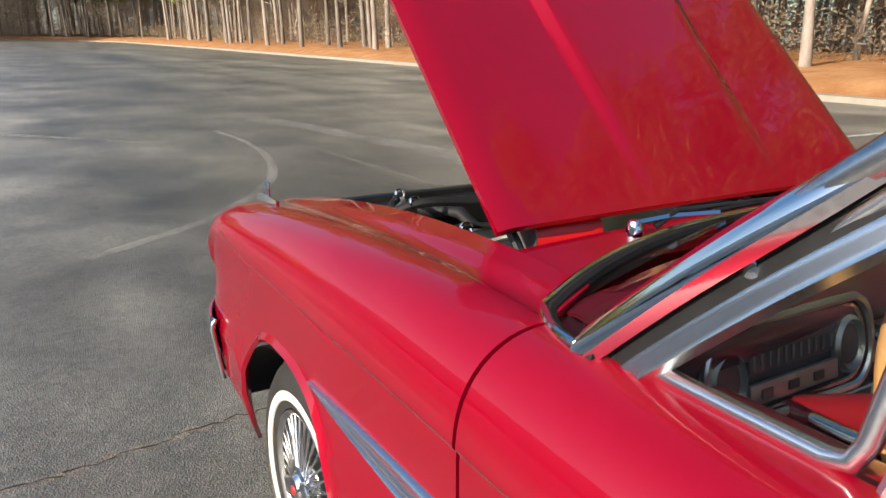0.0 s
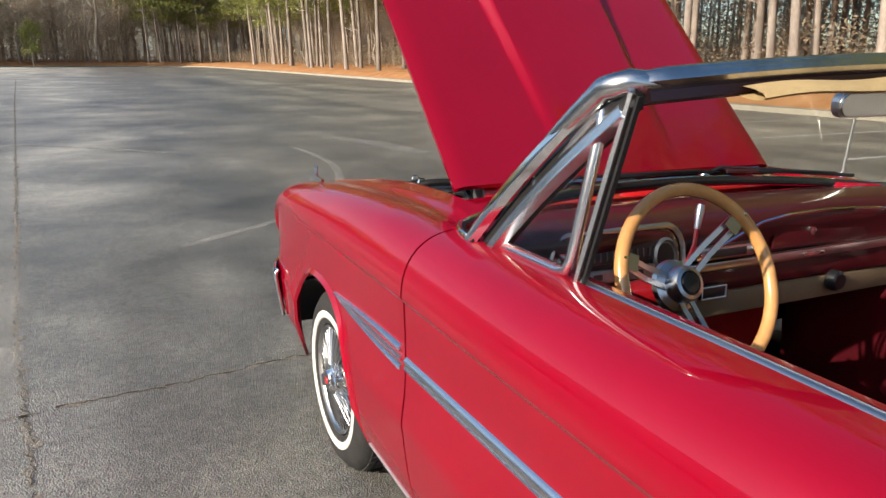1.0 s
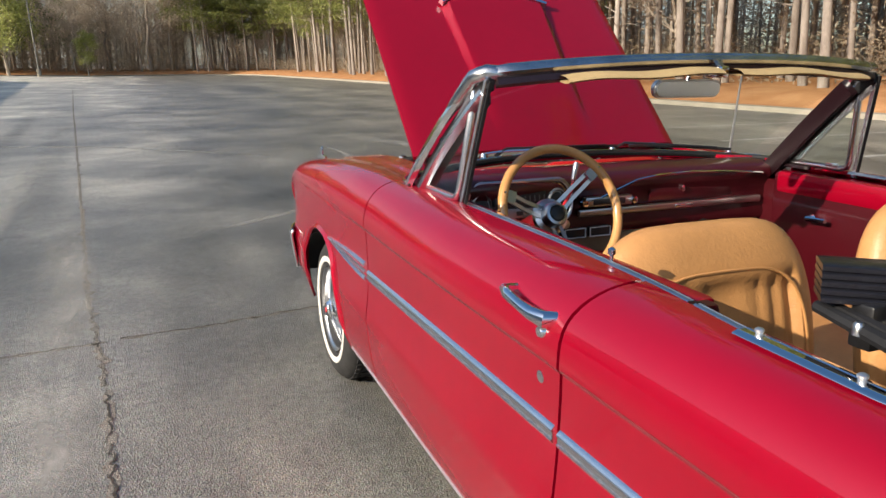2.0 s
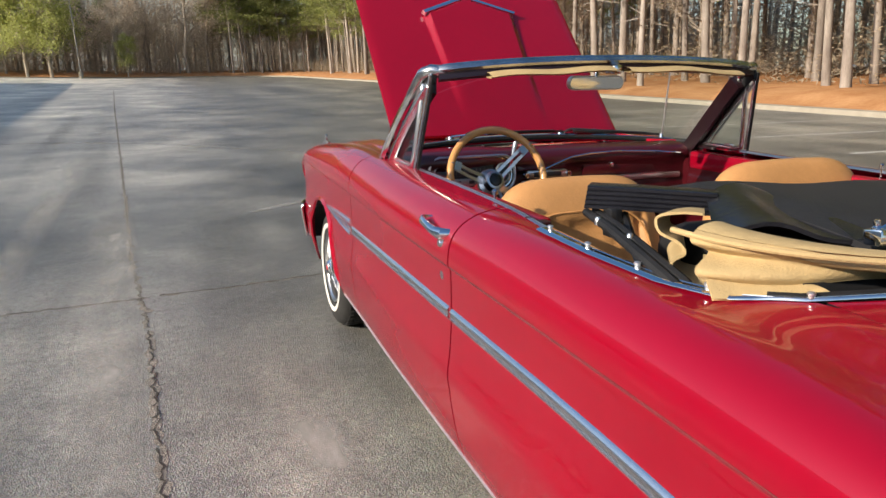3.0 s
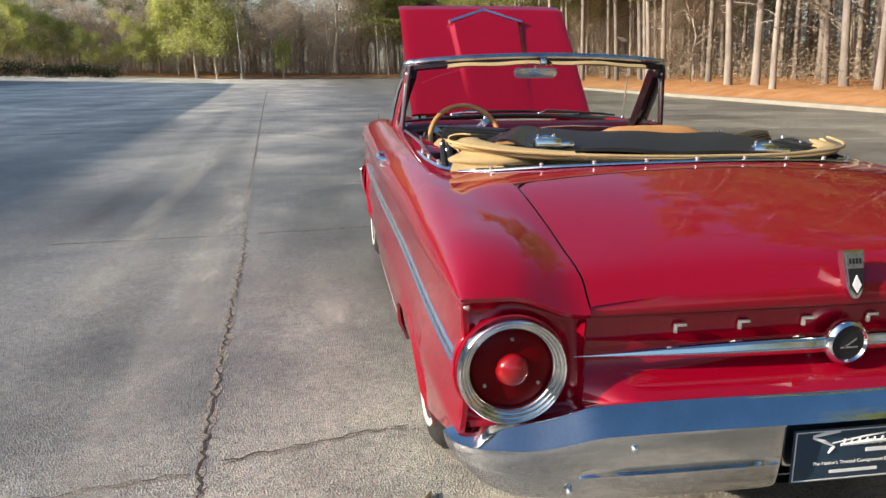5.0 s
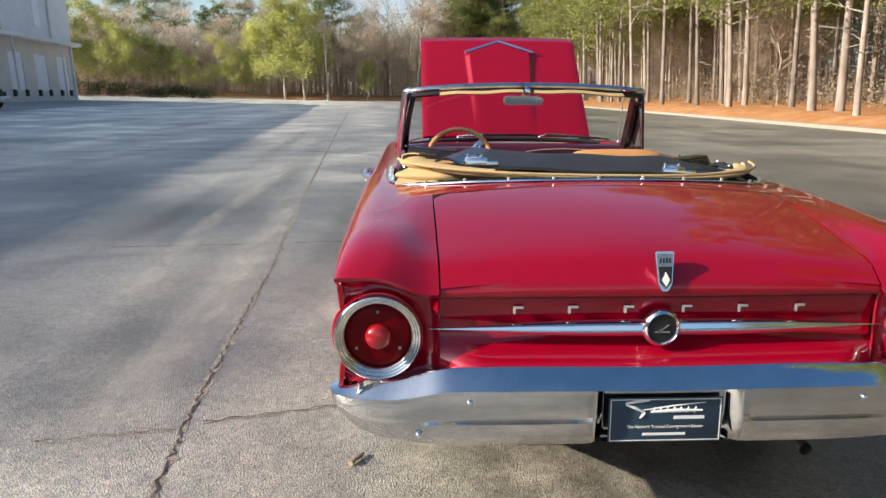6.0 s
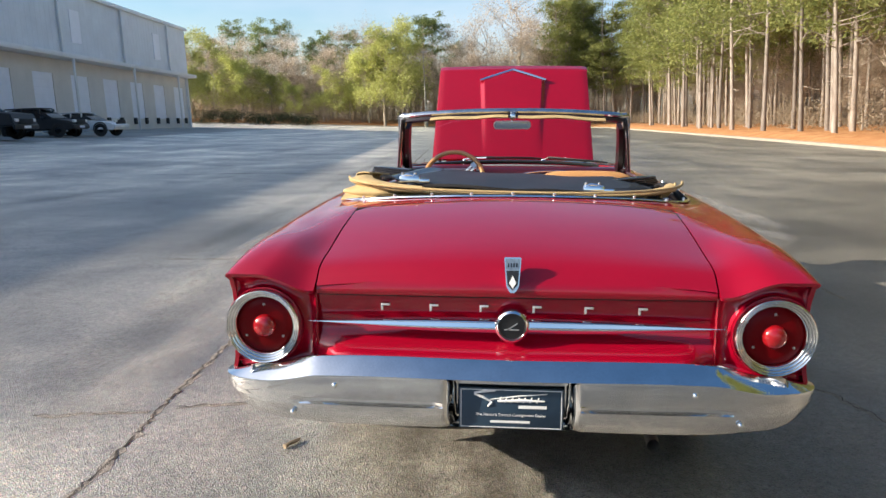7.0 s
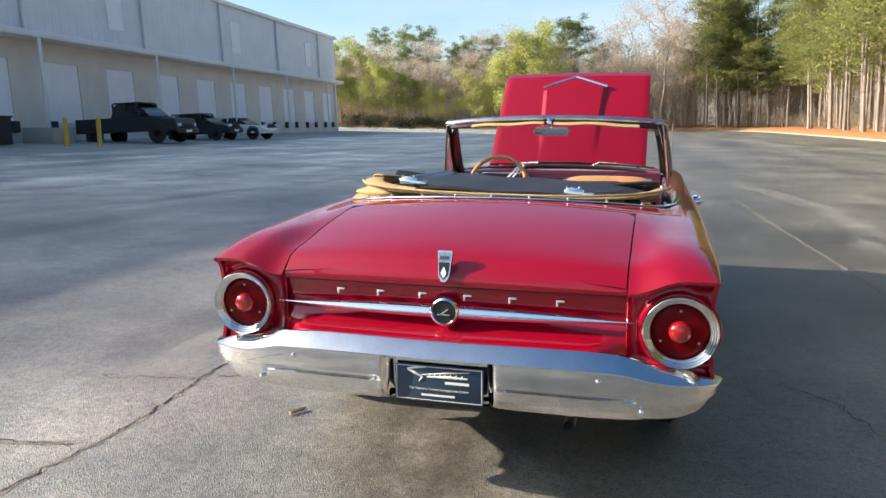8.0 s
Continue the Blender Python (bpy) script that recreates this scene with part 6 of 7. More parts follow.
# instrument cluster: long oval
CL = pose(-.378, .458, .884, -10, 0, 0) @ Matrix.Diagonal((.84, 1.0, 1.04, 1))
ov = oval(.225, .068, .060)
bm = tube_bm([(x, 0, z) for x, z in ov], .007, 8, closed=True)
cluster = part("instrument_panel", bm, SATIN, dash, "oval instrument cluster in a chrome ring")
cluster.matrix_basis = CL
bm = tube_bm([(x * .93, .004, z * .84) for x, z in ov], .004, 6, closed=True)
part("inner_ring", bm, CHROME, cluster)
bm = bmesh.new(); bm.faces.new([bm.verts.new((x, .012, z)) for x, z in ov])
solid(part("cluster_face", bm, GAUGE, cluster, "black cluster face", smooth=0), .006, 0)
for x in (-.165, .165):
    g = part("gauge", lathe_bm([(.044, -.01), (.044, .006), (.038, .012), (.034, .004), (0, .002)], 30, Matrix.Translation((x, .008, -.004)) @ rot_back), STEEL, cluster, "round gauge with a satin ring")
    part("gauge_face", lathe_bm([(.031, .0045), (0, .0055)], 24, Matrix.Translation((x, .008, -.004)) @ rot_back), GAUGE, g)
part("speed_band", box_bm(-.115, .115, .002, .008, -.005, .035, .002), GAUGE, cluster)
for i in range(11):
    part("speed_mark", box_bm(-.105 + i * .021 - .002, -.105 + i * .021 + .002, -.0005, .0015, .002, .022), DIALMARK, cluster, smooth=0)
part("control_plate", box_bm(-.12, .12, -.004, .006, -.046, -.016, .003), STEEL, cluster, "satin control plate")
for x in (-.08, -.01, .06):
    part("control_slot", box_bm(x - .014, x + .014, -.006, -.003, -.038, -.025), GAUGE, cluster, smooth=0)

# steering wheel
WHEEL = Matrix.Translation((-.372, .250, .902)) @ Matrix.Rotation(radians(66), 4, "X")    # local z along the column towards the driver
sw = part("steering_wheel", tube_bm([(.192 * math.cos(a), .192 * math.sin(a), 0) for a in lin(0, 2 * math.pi, 49)[:-1]], .0145, 12, closed=True), WOOD, car, "wood rimmed steering wheel with three slotted metal spokes")
sw.matrix_basis = WHEEL
for a in (160, 40, 280):
    ca, sa = math.cos(radians(a)), math.sin(radians(a))
    bm = bmesh.new()
    for o in (-.011, .011):
        sweep_bm([(.03 * ca - o * 1.25 * sa, .03 * sa + o * 1.25 * ca, -.062), (.10 * ca - o * 1.1 * sa, .10 * sa + o * 1.1 * ca, -.045), (.19 * ca - o * sa, .19 * sa + o * ca, -.001)], [(-.006, -.002), (-.006, .002), (.006, .002), (.006, -.002)], (0, 0, 1), bm)
    sweep_bm([(.15 * ca, .15 * sa, -.004), (.19 * ca, .19 * sa, -.001)], [(-.017, -.0015), (-.017, .0015), (.017, .0015), (.017, -.0015)], (0, 0, 1), bm)
    part("spoke", bm, SATIN, sw, "slotted brushed metal spoke")
    part("rivet", lathe_bm([(.004, 0), (.003, .003), (0, .003)], 8, Matrix.Translation((.192 * ca, .192 * sa, .0135))), CHROME, sw)
hub = part("hub", lathe_bm([(.058, -.080), (.055, -.068), (.040, -.060), (.038, -.035), (.034, -.028), (.026, -.026), (.025, -.032), (0, -.032)], 36), SATIN, sw, "satin metal hub")
part("hub_cap", lathe_bm([(.025, -.031), (.020, -.024), (0, -.020)], 28), BLACK_METAL, hub, "black horn button")
part("steering_column", lathe_bm([(.030, -.38), (.034, -.11), (.042, -.09), (.036, -.081)], 20, WHEEL), COLUMN_RED, car, "red steering column")
part("shift_lever", tube_bm([(-.31, .37, .865), (-.25, .40, .93), (-.235, .41, .985)], [.006, .005, .005], 8), BAY_RED, car, "column shift lever")
part("lever_grip", tube_bm([(-.240, .407, .965), (-.226, .416, 1.005), (-.222, .418, 1.018)], [.007, .011, .009], 10), SATIN, car)
part("ignition_switch", lathe_bm([(.012, 0), (.012, .035), (.016, .036), (.016, .05), (0, .05)], 12, Matrix.Translation((-.285, .42, .83)) @ rot_back), SATIN, car)

# seats
def seat(x0):
    st = part("front_seat", pillow(.26, .24, .085, .035), TAN_LEATHER, car, "tan leather bucket seat with a rounded back")
    st.matrix_basis = pose(x0, -.20, .50)
    bk = part("backrest", back_bm(), TAN_LEATHER, st, "rounded tan leather backrest")
    bk.matrix_basis = pose(0, -.26, .0, -10, 0, 0)
    pts = [(.222 * math.cos(a) ** .5, -.070, .17 + .225 * math.sin(a) ** .7) for a in lin(.02, math.pi / 2, 14)]
    full = [(.222, -.076, 0)] + pts + [(-x, y, z) for x, y, z in pts[::-1]] + [(-.222, -.076, 0)]
    part("seam_piping", tube_bm(full, .0035, 6), TAN_LEATHER, bk, "stitched piping")
    part("seat_base", box_bm(-.22, .22, -.20, .20, -.22, -.06, .02), BLACK_METAL, st)
    return st


def pillow(hx, hy, hz, e):
    def F(u, v):
        a, b = u * 2 * math.pi, -math.pi / 2 + v * math.pi
        c = lambda t: math.copysign(abs(math.cos(t)) ** .45, math.cos(t))
        s = lambda t: math.copysign(abs(math.sin(t)) ** .45, math.sin(t))
        return (hx * c(b) * c(a), hy * c(b) * s(a), hz * s(b))
    bm = grid_bm(F, lin(0, 1, 33)[:-1], lin(0, 1, 17), close_u=True)
    bmesh.ops.remove_doubles(bm, verts=bm.verts, dist=1e-4)
    return bm


def back_bm():
    """Backrest: rounded top, swelling bolster, thick padded edge."""
    def F(u, v):
        a = u * 2 * math.pi
        c, s = math.cos(a), math.sin(a)
        t = math.copysign(abs(c) ** .55, c), math.copysign(abs(s) ** .8, s)
        zc = -.05 + .55 * v
        k = (1 - max(0, (v - .45) / .55) ** 2.6) ** .5 if v < 1 else 0.0
        k2 = max(k, .02)
        dep = (.072 + .012 * math.sin(v * math.pi)) * (k2 ** .6)
        x = .285 * k2 ** .42 * t[0]
        m = max(abs(x) / .212, v / .80)
        r = min(1, max(0, (1 - m) / .10))
        r = r * r * (3 - 2 * r)
        # pleated panel let in between the rolled edges, front and back
        return (x, (dep - r * (.022 + .0035 * math.cos(x * 2 * math.pi / .047))) * t[1], zc)
    bm = grid_bm(F, lin(0, 1, 145)[:-1], [0, .1, .2, .3, .4, .5, .6, .66, .70, .73, .76, .79, .82, .86, .90, .935, .96, .98, .993, 1.0], close_u=True)
    bmesh.ops.remove_doubles(bm, verts=bm.verts, dist=1e-3)
    return bm


seat(-.40); seat(.40).scale = (1.16, 1.0, 1.03)
rs = part("rear_seat", pillow(.60, .22, .09, .03), TAN_LEATHER, car, "tan leather rear bench")
rs.matrix_basis = pose(0, -.98, .52)
part("rear_backrest", pillow(.60, .09, .24, .03), TAN_LEATHER, rs).matrix_basis = pose(0, -.26, .18, -12, 0, 0)

# ---- folded soft top ----
top = part("folded_top", box_bm(-.60, .60, -1.48, -1.06, .86, 1.004, .05), BLACK, car, "folded soft top of black vinyl and tan canvas lying in its well")
# black cover panel, slack, lower towards the far side
def F(u, v):
    x = -.44 + 1.05 * u
    y = -.93 - .60 * v + .12 * (x / .62) ** 2 - .03 * u
    z = 1.049 - .042 * u + .012 * math.sin(v * math.pi) - .016 * v + .003 * math.sin(x * 17 + v * 5) - .025 * max(0, x - .48) / .12 - .012 * max(0, -.34 - x) / .1
    return (x, y, z)


solid(part("top_cover", grid_bm(F, lin(0, 1, 40), lin(0, 1, 14)), VINYL, top, "slack black vinyl cover"), .012, -1)
GLOSSVINYL = material("glossy_black_vinyl", (0.010, 0.010, 0.013), 0.22, vary=0.3, scale=9, bump=0.12, bump_scale=60)
def F(u, v):
    a, b = Vector((-.47, -1.07, 1.050)).lerp(Vector((-.32, -1.02, 1.056)), u), Vector((-.60, -1.26, 1.026)).lerp(Vector((-.40, -1.46, 1.022)), u)
    p = a.lerp(b, v)
    return (p.x, p.y, p.z + .012 * math.sin(u * math.pi) - .010 * math.cos(u * 9) * v)
solid(part("bent_flap", grid_bm(F, lin(0, 1, 14), lin(0, 1, 10)), GLOSSVINYL, top, "creased glossy black vinyl flap"), .008, -1)
# side rails: black bows stacked on the near and far side
for sgn in (-1, 1):
    zz = 0 if sgn < 0 else -.040
    for k in range(5):
        dz, dx = .0095 * k, .004 * k
        part("roof_rail", sweep_bm([(sgn * (.672 - dx), -.925 + dx, 1.018 + dz + zz), (sgn * (.60 - dx), -.985 + dx, 1.018 + dz + zz), (sgn * (.47 - dx), -1.09, 1.016 + dz + zz)], [(-.030, -.0035), (-.030, .0025), (-.026, .0045), (.026, .0045), (.030, .0025), (.030, -.0035)], (0, 0, 1)), GLOSSVINYL, top, "black roof side rail")
    part("rail_bracket", box_bm(sgn * .625, sgn * .655, -1.00, -.965, .955, 1.018 + zz, .005), BLACK_METAL, top)
    for o in (0, .022):
        part("rail_link", tube_bm([(sgn * (.675 - o), -.93, 1.002 + zz), (sgn * (.695 - o), -1.06, .992), (sgn * (.715 - o), -1.20, .972), (sgn * (.728 - o), -1.33, .948), (sgn * (.728 - o), -1.37, .91)], [.009, .011, .011, .011, .009], 8), BLACK, top, "black folding link")
    part("rail_link", tube_bm([(sgn * .61, -.98, 1.0 + zz), (sgn * .66, -1.12, .93)], .010, 8), BLACK_METAL, top)
    for y, z in ((-1.01, .995), (-1.13, .984)):
        part("link_bolt", lathe_bm([(.008, -.005), (.008, .008), (.005, .012), (0, .012)], 10, Matrix.Translation((sgn * .692, y, z))), SATIN, top)
    latch = part("top_latch", box_bm(-.052, .034, -.018, .018, -.012, .016, .005), CHROME, top, "chrome header latch on the folded top")
    latch.matrix_basis = pose(sgn * .385 - (.03 if sgn < 0 else .05), -1.478, 1.040 + zz * .9, -8, 0, 0)
    part("latch_plate", box_bm(.024, .075, -.017, .015, -.011, .003, .003), CHROME, latch)
    for hx in (-.040, .012):
        part("latch_hook", lathe_bm([(.009, 0), (.009, .010), (.005, .013), (.006, .018), (.006, .022), (0, .024)], 12, Matrix.Translation((hx, 0, .008))), CHROME, latch)
    part("latch_lever", tube_bm([(-.048, -.006, .012), (-.02, -.010, .020), (.018, -.008, .016)], [.005, .007, .005], 8), CHROME, latch)


# tan canvas: a loose roll swept round the back of the well
def u_path(t, inset, ends):
    """Plan of a fold: down one side, round the back, up the other; t from -1 to 1."""
    a = abs(t)
    x = math.copysign(curve(a, [(0, 0), (.3, .30), (.6, .54), (.8, .645), (1, .690 - ends * .05)]), t)
    y = curve(a, [(0, -1.585), (.3, -1.565), (.6, -1.475), (.8, -1.36), (1, -1.20)])
    return x * (1 - inset), y + inset * .45


def hem_z(t):
    return 1.000 + .026 * t * t - .012 * u_path(t, 0, 0)[0] / .7


def outward(t, inset=0.0):
    x, y = u_path(t - .005, inset, 0)
    x2, y2 = u_path(min(1, t + .005), inset, 0)
    n = Vector((y2 - y, -(x2 - x), 0))
    return n.normalized()


def fold(name, drop, depth, width, inset, label, wob, seed, t0=-1.0, t1=1.0, taper=.05):
    """A loose fold of canvas: a flattened, wavering roll that thins out at its ends."""
    r4 = random.Random(seed)
    ph = [r4.uniform(0, 6) for _ in range(4)]
    def F(u, v):
        t = t0 + (t1 - t0) * u
        p = Vector((*u_path(t, inset, 0), hem_z(t) - drop))
        a = v * 2 * math.pi
        w = 1 + wob * math.sin(t * 7 + ph[0]) + .5 * wob * math.sin(t * 15 + ph[1])
        end = min(1, min(u, 1 - u) / taper + .12) ** .6
        q = p + outward(t, inset) * (width * w * math.cos(a) * end)
        return (q.x, q.y, q.z + depth * w * math.sin(a) * end + .006 * math.sin(t * 9 + ph[2]) * wob)
    return part(name, grid_bm(F, lin(0, 1, 70), lin(0, 1, 17)), TAN_CLOTH, top, label, smooth=70)


fold("canvas_fold", .008, .013, .038, .0, "upper roll of tan canvas", .06, 1, -.72, 1.0, .16)
fold("canvas_fold", .028, .018, .040, .06, "inner fold of tan canvas", .18, 2, -.5, .92, .08)
part("canvas_edge", tube_bm([Vector((*u_path(t, 0, 0), hem_z(t) + .006)) + outward(t) * .046 for t in lin(-.90, .97, 70)], [.0055] * 70, 8), TAN_CLOTH, top, "piped hem of the tan canvas")


# near end: the cloth hangs in an S of two curls that smooths out towards the back
def F(u, v):
    t = -.865 + .50 * u
    p = Vector((*u_path(t, 0, 0), 0))
    n = outward(t)
    keep = (1 - u) ** 1.4
    if v < 0:                      # over the top, in under the black cover
        o = .034 - (.075 - .05 * u) * (-v / .4) - .012 * keep
        z = hem_z(t) + .010 + .006 * math.sin(-v * 7) * keep
    else:
        curl = -math.cos(2 * math.pi * (v - .16) / .60)
        o = .018 + .045 * v * (1 - u) ** 2 + .022 * (1 - u) ** 3 * -curl - (.060 * u + .012) * v + .012 * math.sin(v * 3 + u * 6) * u * (1 - u)
        z = hem_z(t) + .010 - (.074 - .034 * u) * v - .004 * math.sin(u * 10 + v * 5) * u
        p.y -= .06 * v * (1 - u) ** 2
    q = p + n * o
    return (q.x, q.y, z)


solid(part("canvas_drape", grid_bm(F, lin(0, 1, 40), lin(-.4, -.02, 8) + lin(0, 1, 40)), TAN_CLOTH, top, "curled hanging end of the tan canvas", smooth=70), .005, 0)
def F(u, v):
    a = Vector((-.664, -1.315, .990)).lerp(Vector((-.572, -1.455, .966)), u)
    b = Vector((-.728, -1.425, .948)).lerp(Vector((-.545, -1.512, .946)), u)
    p = a.lerp(b, v)
    k = math.sin(v * math.pi)
    return (p.x - .010 * k * (1 - u), p.y - .006 * k + .004 * math.sin(u * 9), p.z + .006 * k + .003 * math.sin(u * 7 + 1))
solid(part("canvas_flap", grid_bm(F, lin(0, 1, 18), lin(0, 1, 10)), TAN_CLOTH, top, "hanging flap of tan canvas", smooth=70), .005, 0)
# cut edge of the cloth, doubled back in two curls
CURL_X = [(0, .085), (1, .045), (2, .004), (3, .000), (4, .028), (5, .034), (6, .008), (7, .004), (8, .036), (9, .072), (10, .090)]
CURL_Z = [(0, .010), (1, .011), (2, .002), (3, -.024), (4, -.040), (5, -.058), (6, -.073), (7, -.097), (8, -.110), (9, -.102), (10, -.093)]
def F(u, v):
    r, z = curve(v, CURL_X), curve(v, CURL_Z)
    d = -.012 + .11 * u
    r = r * (1 - .25 * u) + .012 * u
    return (-.694 + .82 * r + .57 * d + .02 * u, -1.212 - .57 * r + .82 * d - .10 * (1 - u) * max(0, -z) * 6, 1.045 + z * (1 - .15 * u) - .012 * u)
solid(part("canvas_scroll", grid_bm(F, lin(0, 1, 6), lin(0, 10, 81)), TAN_CLOTH, top, "curled cut edge of the tan canvas", smooth=70), .005, 0)
# far end: a short flap under the hem
def F(u, v):
    t = .70 + .26 * u
    p = Vector((*u_path(t, 0, 0), hem_z(t))) + outward(t) * (.02 - .03 * v)
    return (p.x, p.y, p.z - .05 * v * (1 - .4 * u) + .004 * math.sin(u * 8))
solid(part("canvas_flap", grid_bm(F, lin(0, 1, 14), lin(0, 1, 6)), TAN_CLOTH, top, smooth=70), .005, 0)

# ---- wheels ----
def wheel_at(x, y, sgn, tmpl=None):
    axis = Matrix.Translation((x, y, .305)) @ Matrix.Rotation(radians(90 * sgn), 4, "Y")   # local z points outwards
    if tmpl:
        w = copy_thing(tmpl, axis)
        w.parent = car
        return w
    w = part("wheel", lathe_bm([(.165, -.13), (.172, -.12), (.172, -.02), (.168, -.005), (.176, .004), (.182, .006), (.184, .0)], 48), SATIN, car, "wire wheel with a whitewall tyre")
    w.matrix_basis = axis
    part("tyre", lathe_bm([(.180, -.150), (.215, -.165), (.262, -.165), (.292, -.150), (.303, -.128), (.306, -.08), (.303, -.032), (.292, -.010), (.270, .006), (.245, .012), (.212, .010), (.186, .002)], 64), TYRE, w, "black tyre")
    part("whitewall", lathe_bm([(.206, .0095), (.208, .0130), (.228, .0148), (.231, .0125)], 64), WHITEWALL, w, "white sidewall band")
    b = bmesh.new()
    for i in range(56):       # tread blocks
        for z0, z1 in ((-.125, -.095), (-.088, -.058), (-.051, -.030)):
            b2 = box_bm(.303, .3085, -.0125, .0125, z0, z1)
            merge(b, b2, Matrix.Rotation(2 * math.pi * (i + .5 * (z0 > -.1)) / 56, 4, "Z"))
    part("tread", b, TYRE, w, smooth=0)
    for i in range(32):       # crossed wire spokes
        a0 = 2 * math.pi * i / 32
        for d, z0 in ((.22, .012), (-.22, .000)):
            part("spoke", tube_bm([(.050 * math.cos(a0), .050 * math.sin(a0), z0), (.168 * math.cos(a0 + d), .168 * math.sin(a0 + d), -.006)], .0021, 5, cap=False), SATIN, w)
    part("hub_shell", lathe_bm([(.058, -.07), (.056, .002), (.050, .012), (.040, .016), (.034, .023), (.030, .029), (0, .031)], 30), CHROME, w, "chrome hub")
    for i in range(2):
        part("spinner_ear", merge(None, box_bm(-.022, .022, .03, .078, .012, .027, .006), Matrix.Rotation(radians(180 * i + 20), 4, "Z")), CHROME, w, "chrome spinner ear")
    part("spinner_disc", lathe_bm([(.013, .0295), (.011, .032), (0, .033)], 20), BAY_RED, w, "red spinner disc")
    part("rim_backing", lathe_bm([(.166, -.07), (.05, -.075), (0, -.075)], 30), BLACK_METAL, w)
    return w


w0 = wheel_at(-.808, 1.39, -1)
wheel_at(-.800, -1.39, -1, w0); wheel_at(.808, 1.39, 1, w0); wheel_at(.800, -1.39, 1, w0)
for sgn in (-1, 1):
    for yc, hl in ((1.375, .36), (-1.47, .40)):
        def F(u, v, yc=yc, hl=hl, sgn=sgn):
            a = math.pi * u
            return (sgn * (.845 - .30 * v), yc + hl * math.cos(a), .40 + (.24 if yc > 0 else .16) * math.sin(a))
        part("wheel_well", grid_bm(F, lin(0, 1, 20), lin(0, 1, 3)), BLACK, car)
        part("well_back", box_bm(sgn * .55, sgn * .54, yc - .36, yc + .36, .22, .62), BLACK, car)
for sgn in (-1, 1):
    part("rocker", box_bm(sgn * .69, sgn * .80, -1.08, 1.02, .264, .36, .01), BLACK, car)
part("underbody", box_bm(-.74, .74, -1.02, .98, .21, .255, .01), BLACK, car, "black underbody")
part("underbody", box_bm(-.55, .55, -2.30, -1.0, .34, .38, .01), BLACK, car)
part("front_axle", tube_bm([(-.72, 1.39, .29), (.72, 1.39, .29)], .03, 8), BLACK_METAL, car)
part("rear_axle", tube_bm([(-.72, -1.39, .30), (.72, -1.39, .30)], .045, 10), BLACK_METAL, car)
part("fuel_tank", box_bm(-.40, .30, -2.28, -1.80, .345, .52, .04), BLACK_METAL, car)
part("rear_valance", box_bm(-.60, .60, -2.40, -2.36, .40, .57, .008), RED, car)
part("exhaust_pipe", tube_bm([(.43, -1.7, .36), (.43, -2.2, .35), (.425, -2.40, .325)], .019, 14, cap=False), STEEL, car, "steel tail pipe under the bumper")
ant = part("antenna", tube_bm([(.745, .80, .955), (.750, .79, 1.10), (.757, .775, 1.30)], [.0050, .0045, .0035], 8), SATIN, car, "thin radio antenna on the far fender")
part("antenna_base", lathe_bm([(.018, 0), (.014, .012), (.006, .03), (0, .03)], 16, Matrix.Translation((.745, .80, .955))), CHROME, ant)
# ---- cracks and litter on the asphalt ----
CRUMBLE = material("crumbled_asphalt", (0.24, 0.215, 0.18), 0.95, vary=0.4, scale=25, bump=0.8, bump_scale=120)
def crack_bm(pts, w, seed, step=.028, jit=.0085):
    r5 = random.Random(seed)
    bm = bmesh.new()
    prev = None
    for (xa, ya), (xb, yb) in zip(pts, pts[1:]):
        n = max(2, int(math.hypot(xb - xa, yb - ya) / step))
        for i in range(n):
            t = i / n
            x, y = xa + (xb - xa) * t + r5.gauss(0, jit), ya + (yb - ya) * t + r5.gauss(0, jit)
            d = Vector((xb - xa, yb - ya)).normalized()
            ww = w * r5.uniform(.25, 1.3)
            pr = (bm.verts.new((x - d.y * ww, y + d.x * ww, ground_z(x, y) + .004)), bm.verts.new((x + d.y * ww, y - d.x * ww, ground_z(x, y) + .004)))
            if prev: bm.faces.new((prev[0], prev[1], pr[1], pr[0]))
            prev = pr
    return bm


for k, (pts, w) in enumerate((([(-1.50, -9), (-1.53, -6), (-1.56, -2.75), (-1.51, -2.06), (-1.58, -1.35), (-1.645, -.21), (-1.69, .68), (-1.74, 1.65)], .0046), ([(-1.74, 1.65), (-1.90, 3.26), (-2.13, 6.83), (-3.44, 26), (-5, 50)], .0024),
                              ([(-1.70, 2.24), (-1.25, 2.27), (-.82, 2.35), (-.2, 2.40)], .0050), ([(-3.2, 2.1), (-1.72, 2.22)], .0026),
                              ([(-1.50, -1.44), (-1.19, -1.36), (-.82, -1.27)], .003), ([(-2.1, -1.60), (-1.55, -1.50)], .0024), ([(-2.4, -2.46), (-1.92, -2.41), (-1.66, -2.36), (-1.54, -2.33)], .003), ([(1.30, -.80), (1.52, -1.02), (1.60, -1.32), (1.70, -1.60)], .0022), ([(1.95, 9.0), (2.07, 6.8), (2.23, 4.15), (2.33, 2.5), (2.40, .9)], .0026))):
    edge_bm = crack_bm(pts, .020, 80 + k, .05, .009)
    bmesh.ops.translate(edge_bm, verts=edge_bm.verts, vec=(0, 0, -.0022))
    tagged(part("ground_crumble", edge_bm, CRUMBLE, smooth=0), "pale crumbled asphalt along a crack", "crack edge", kind="structure")
    tagged(part("ground_crack", crack_bm(pts, w, 60 + k), CRACK, smooth=0), "thin dark crack running through the asphalt", "crack", kind="structure")


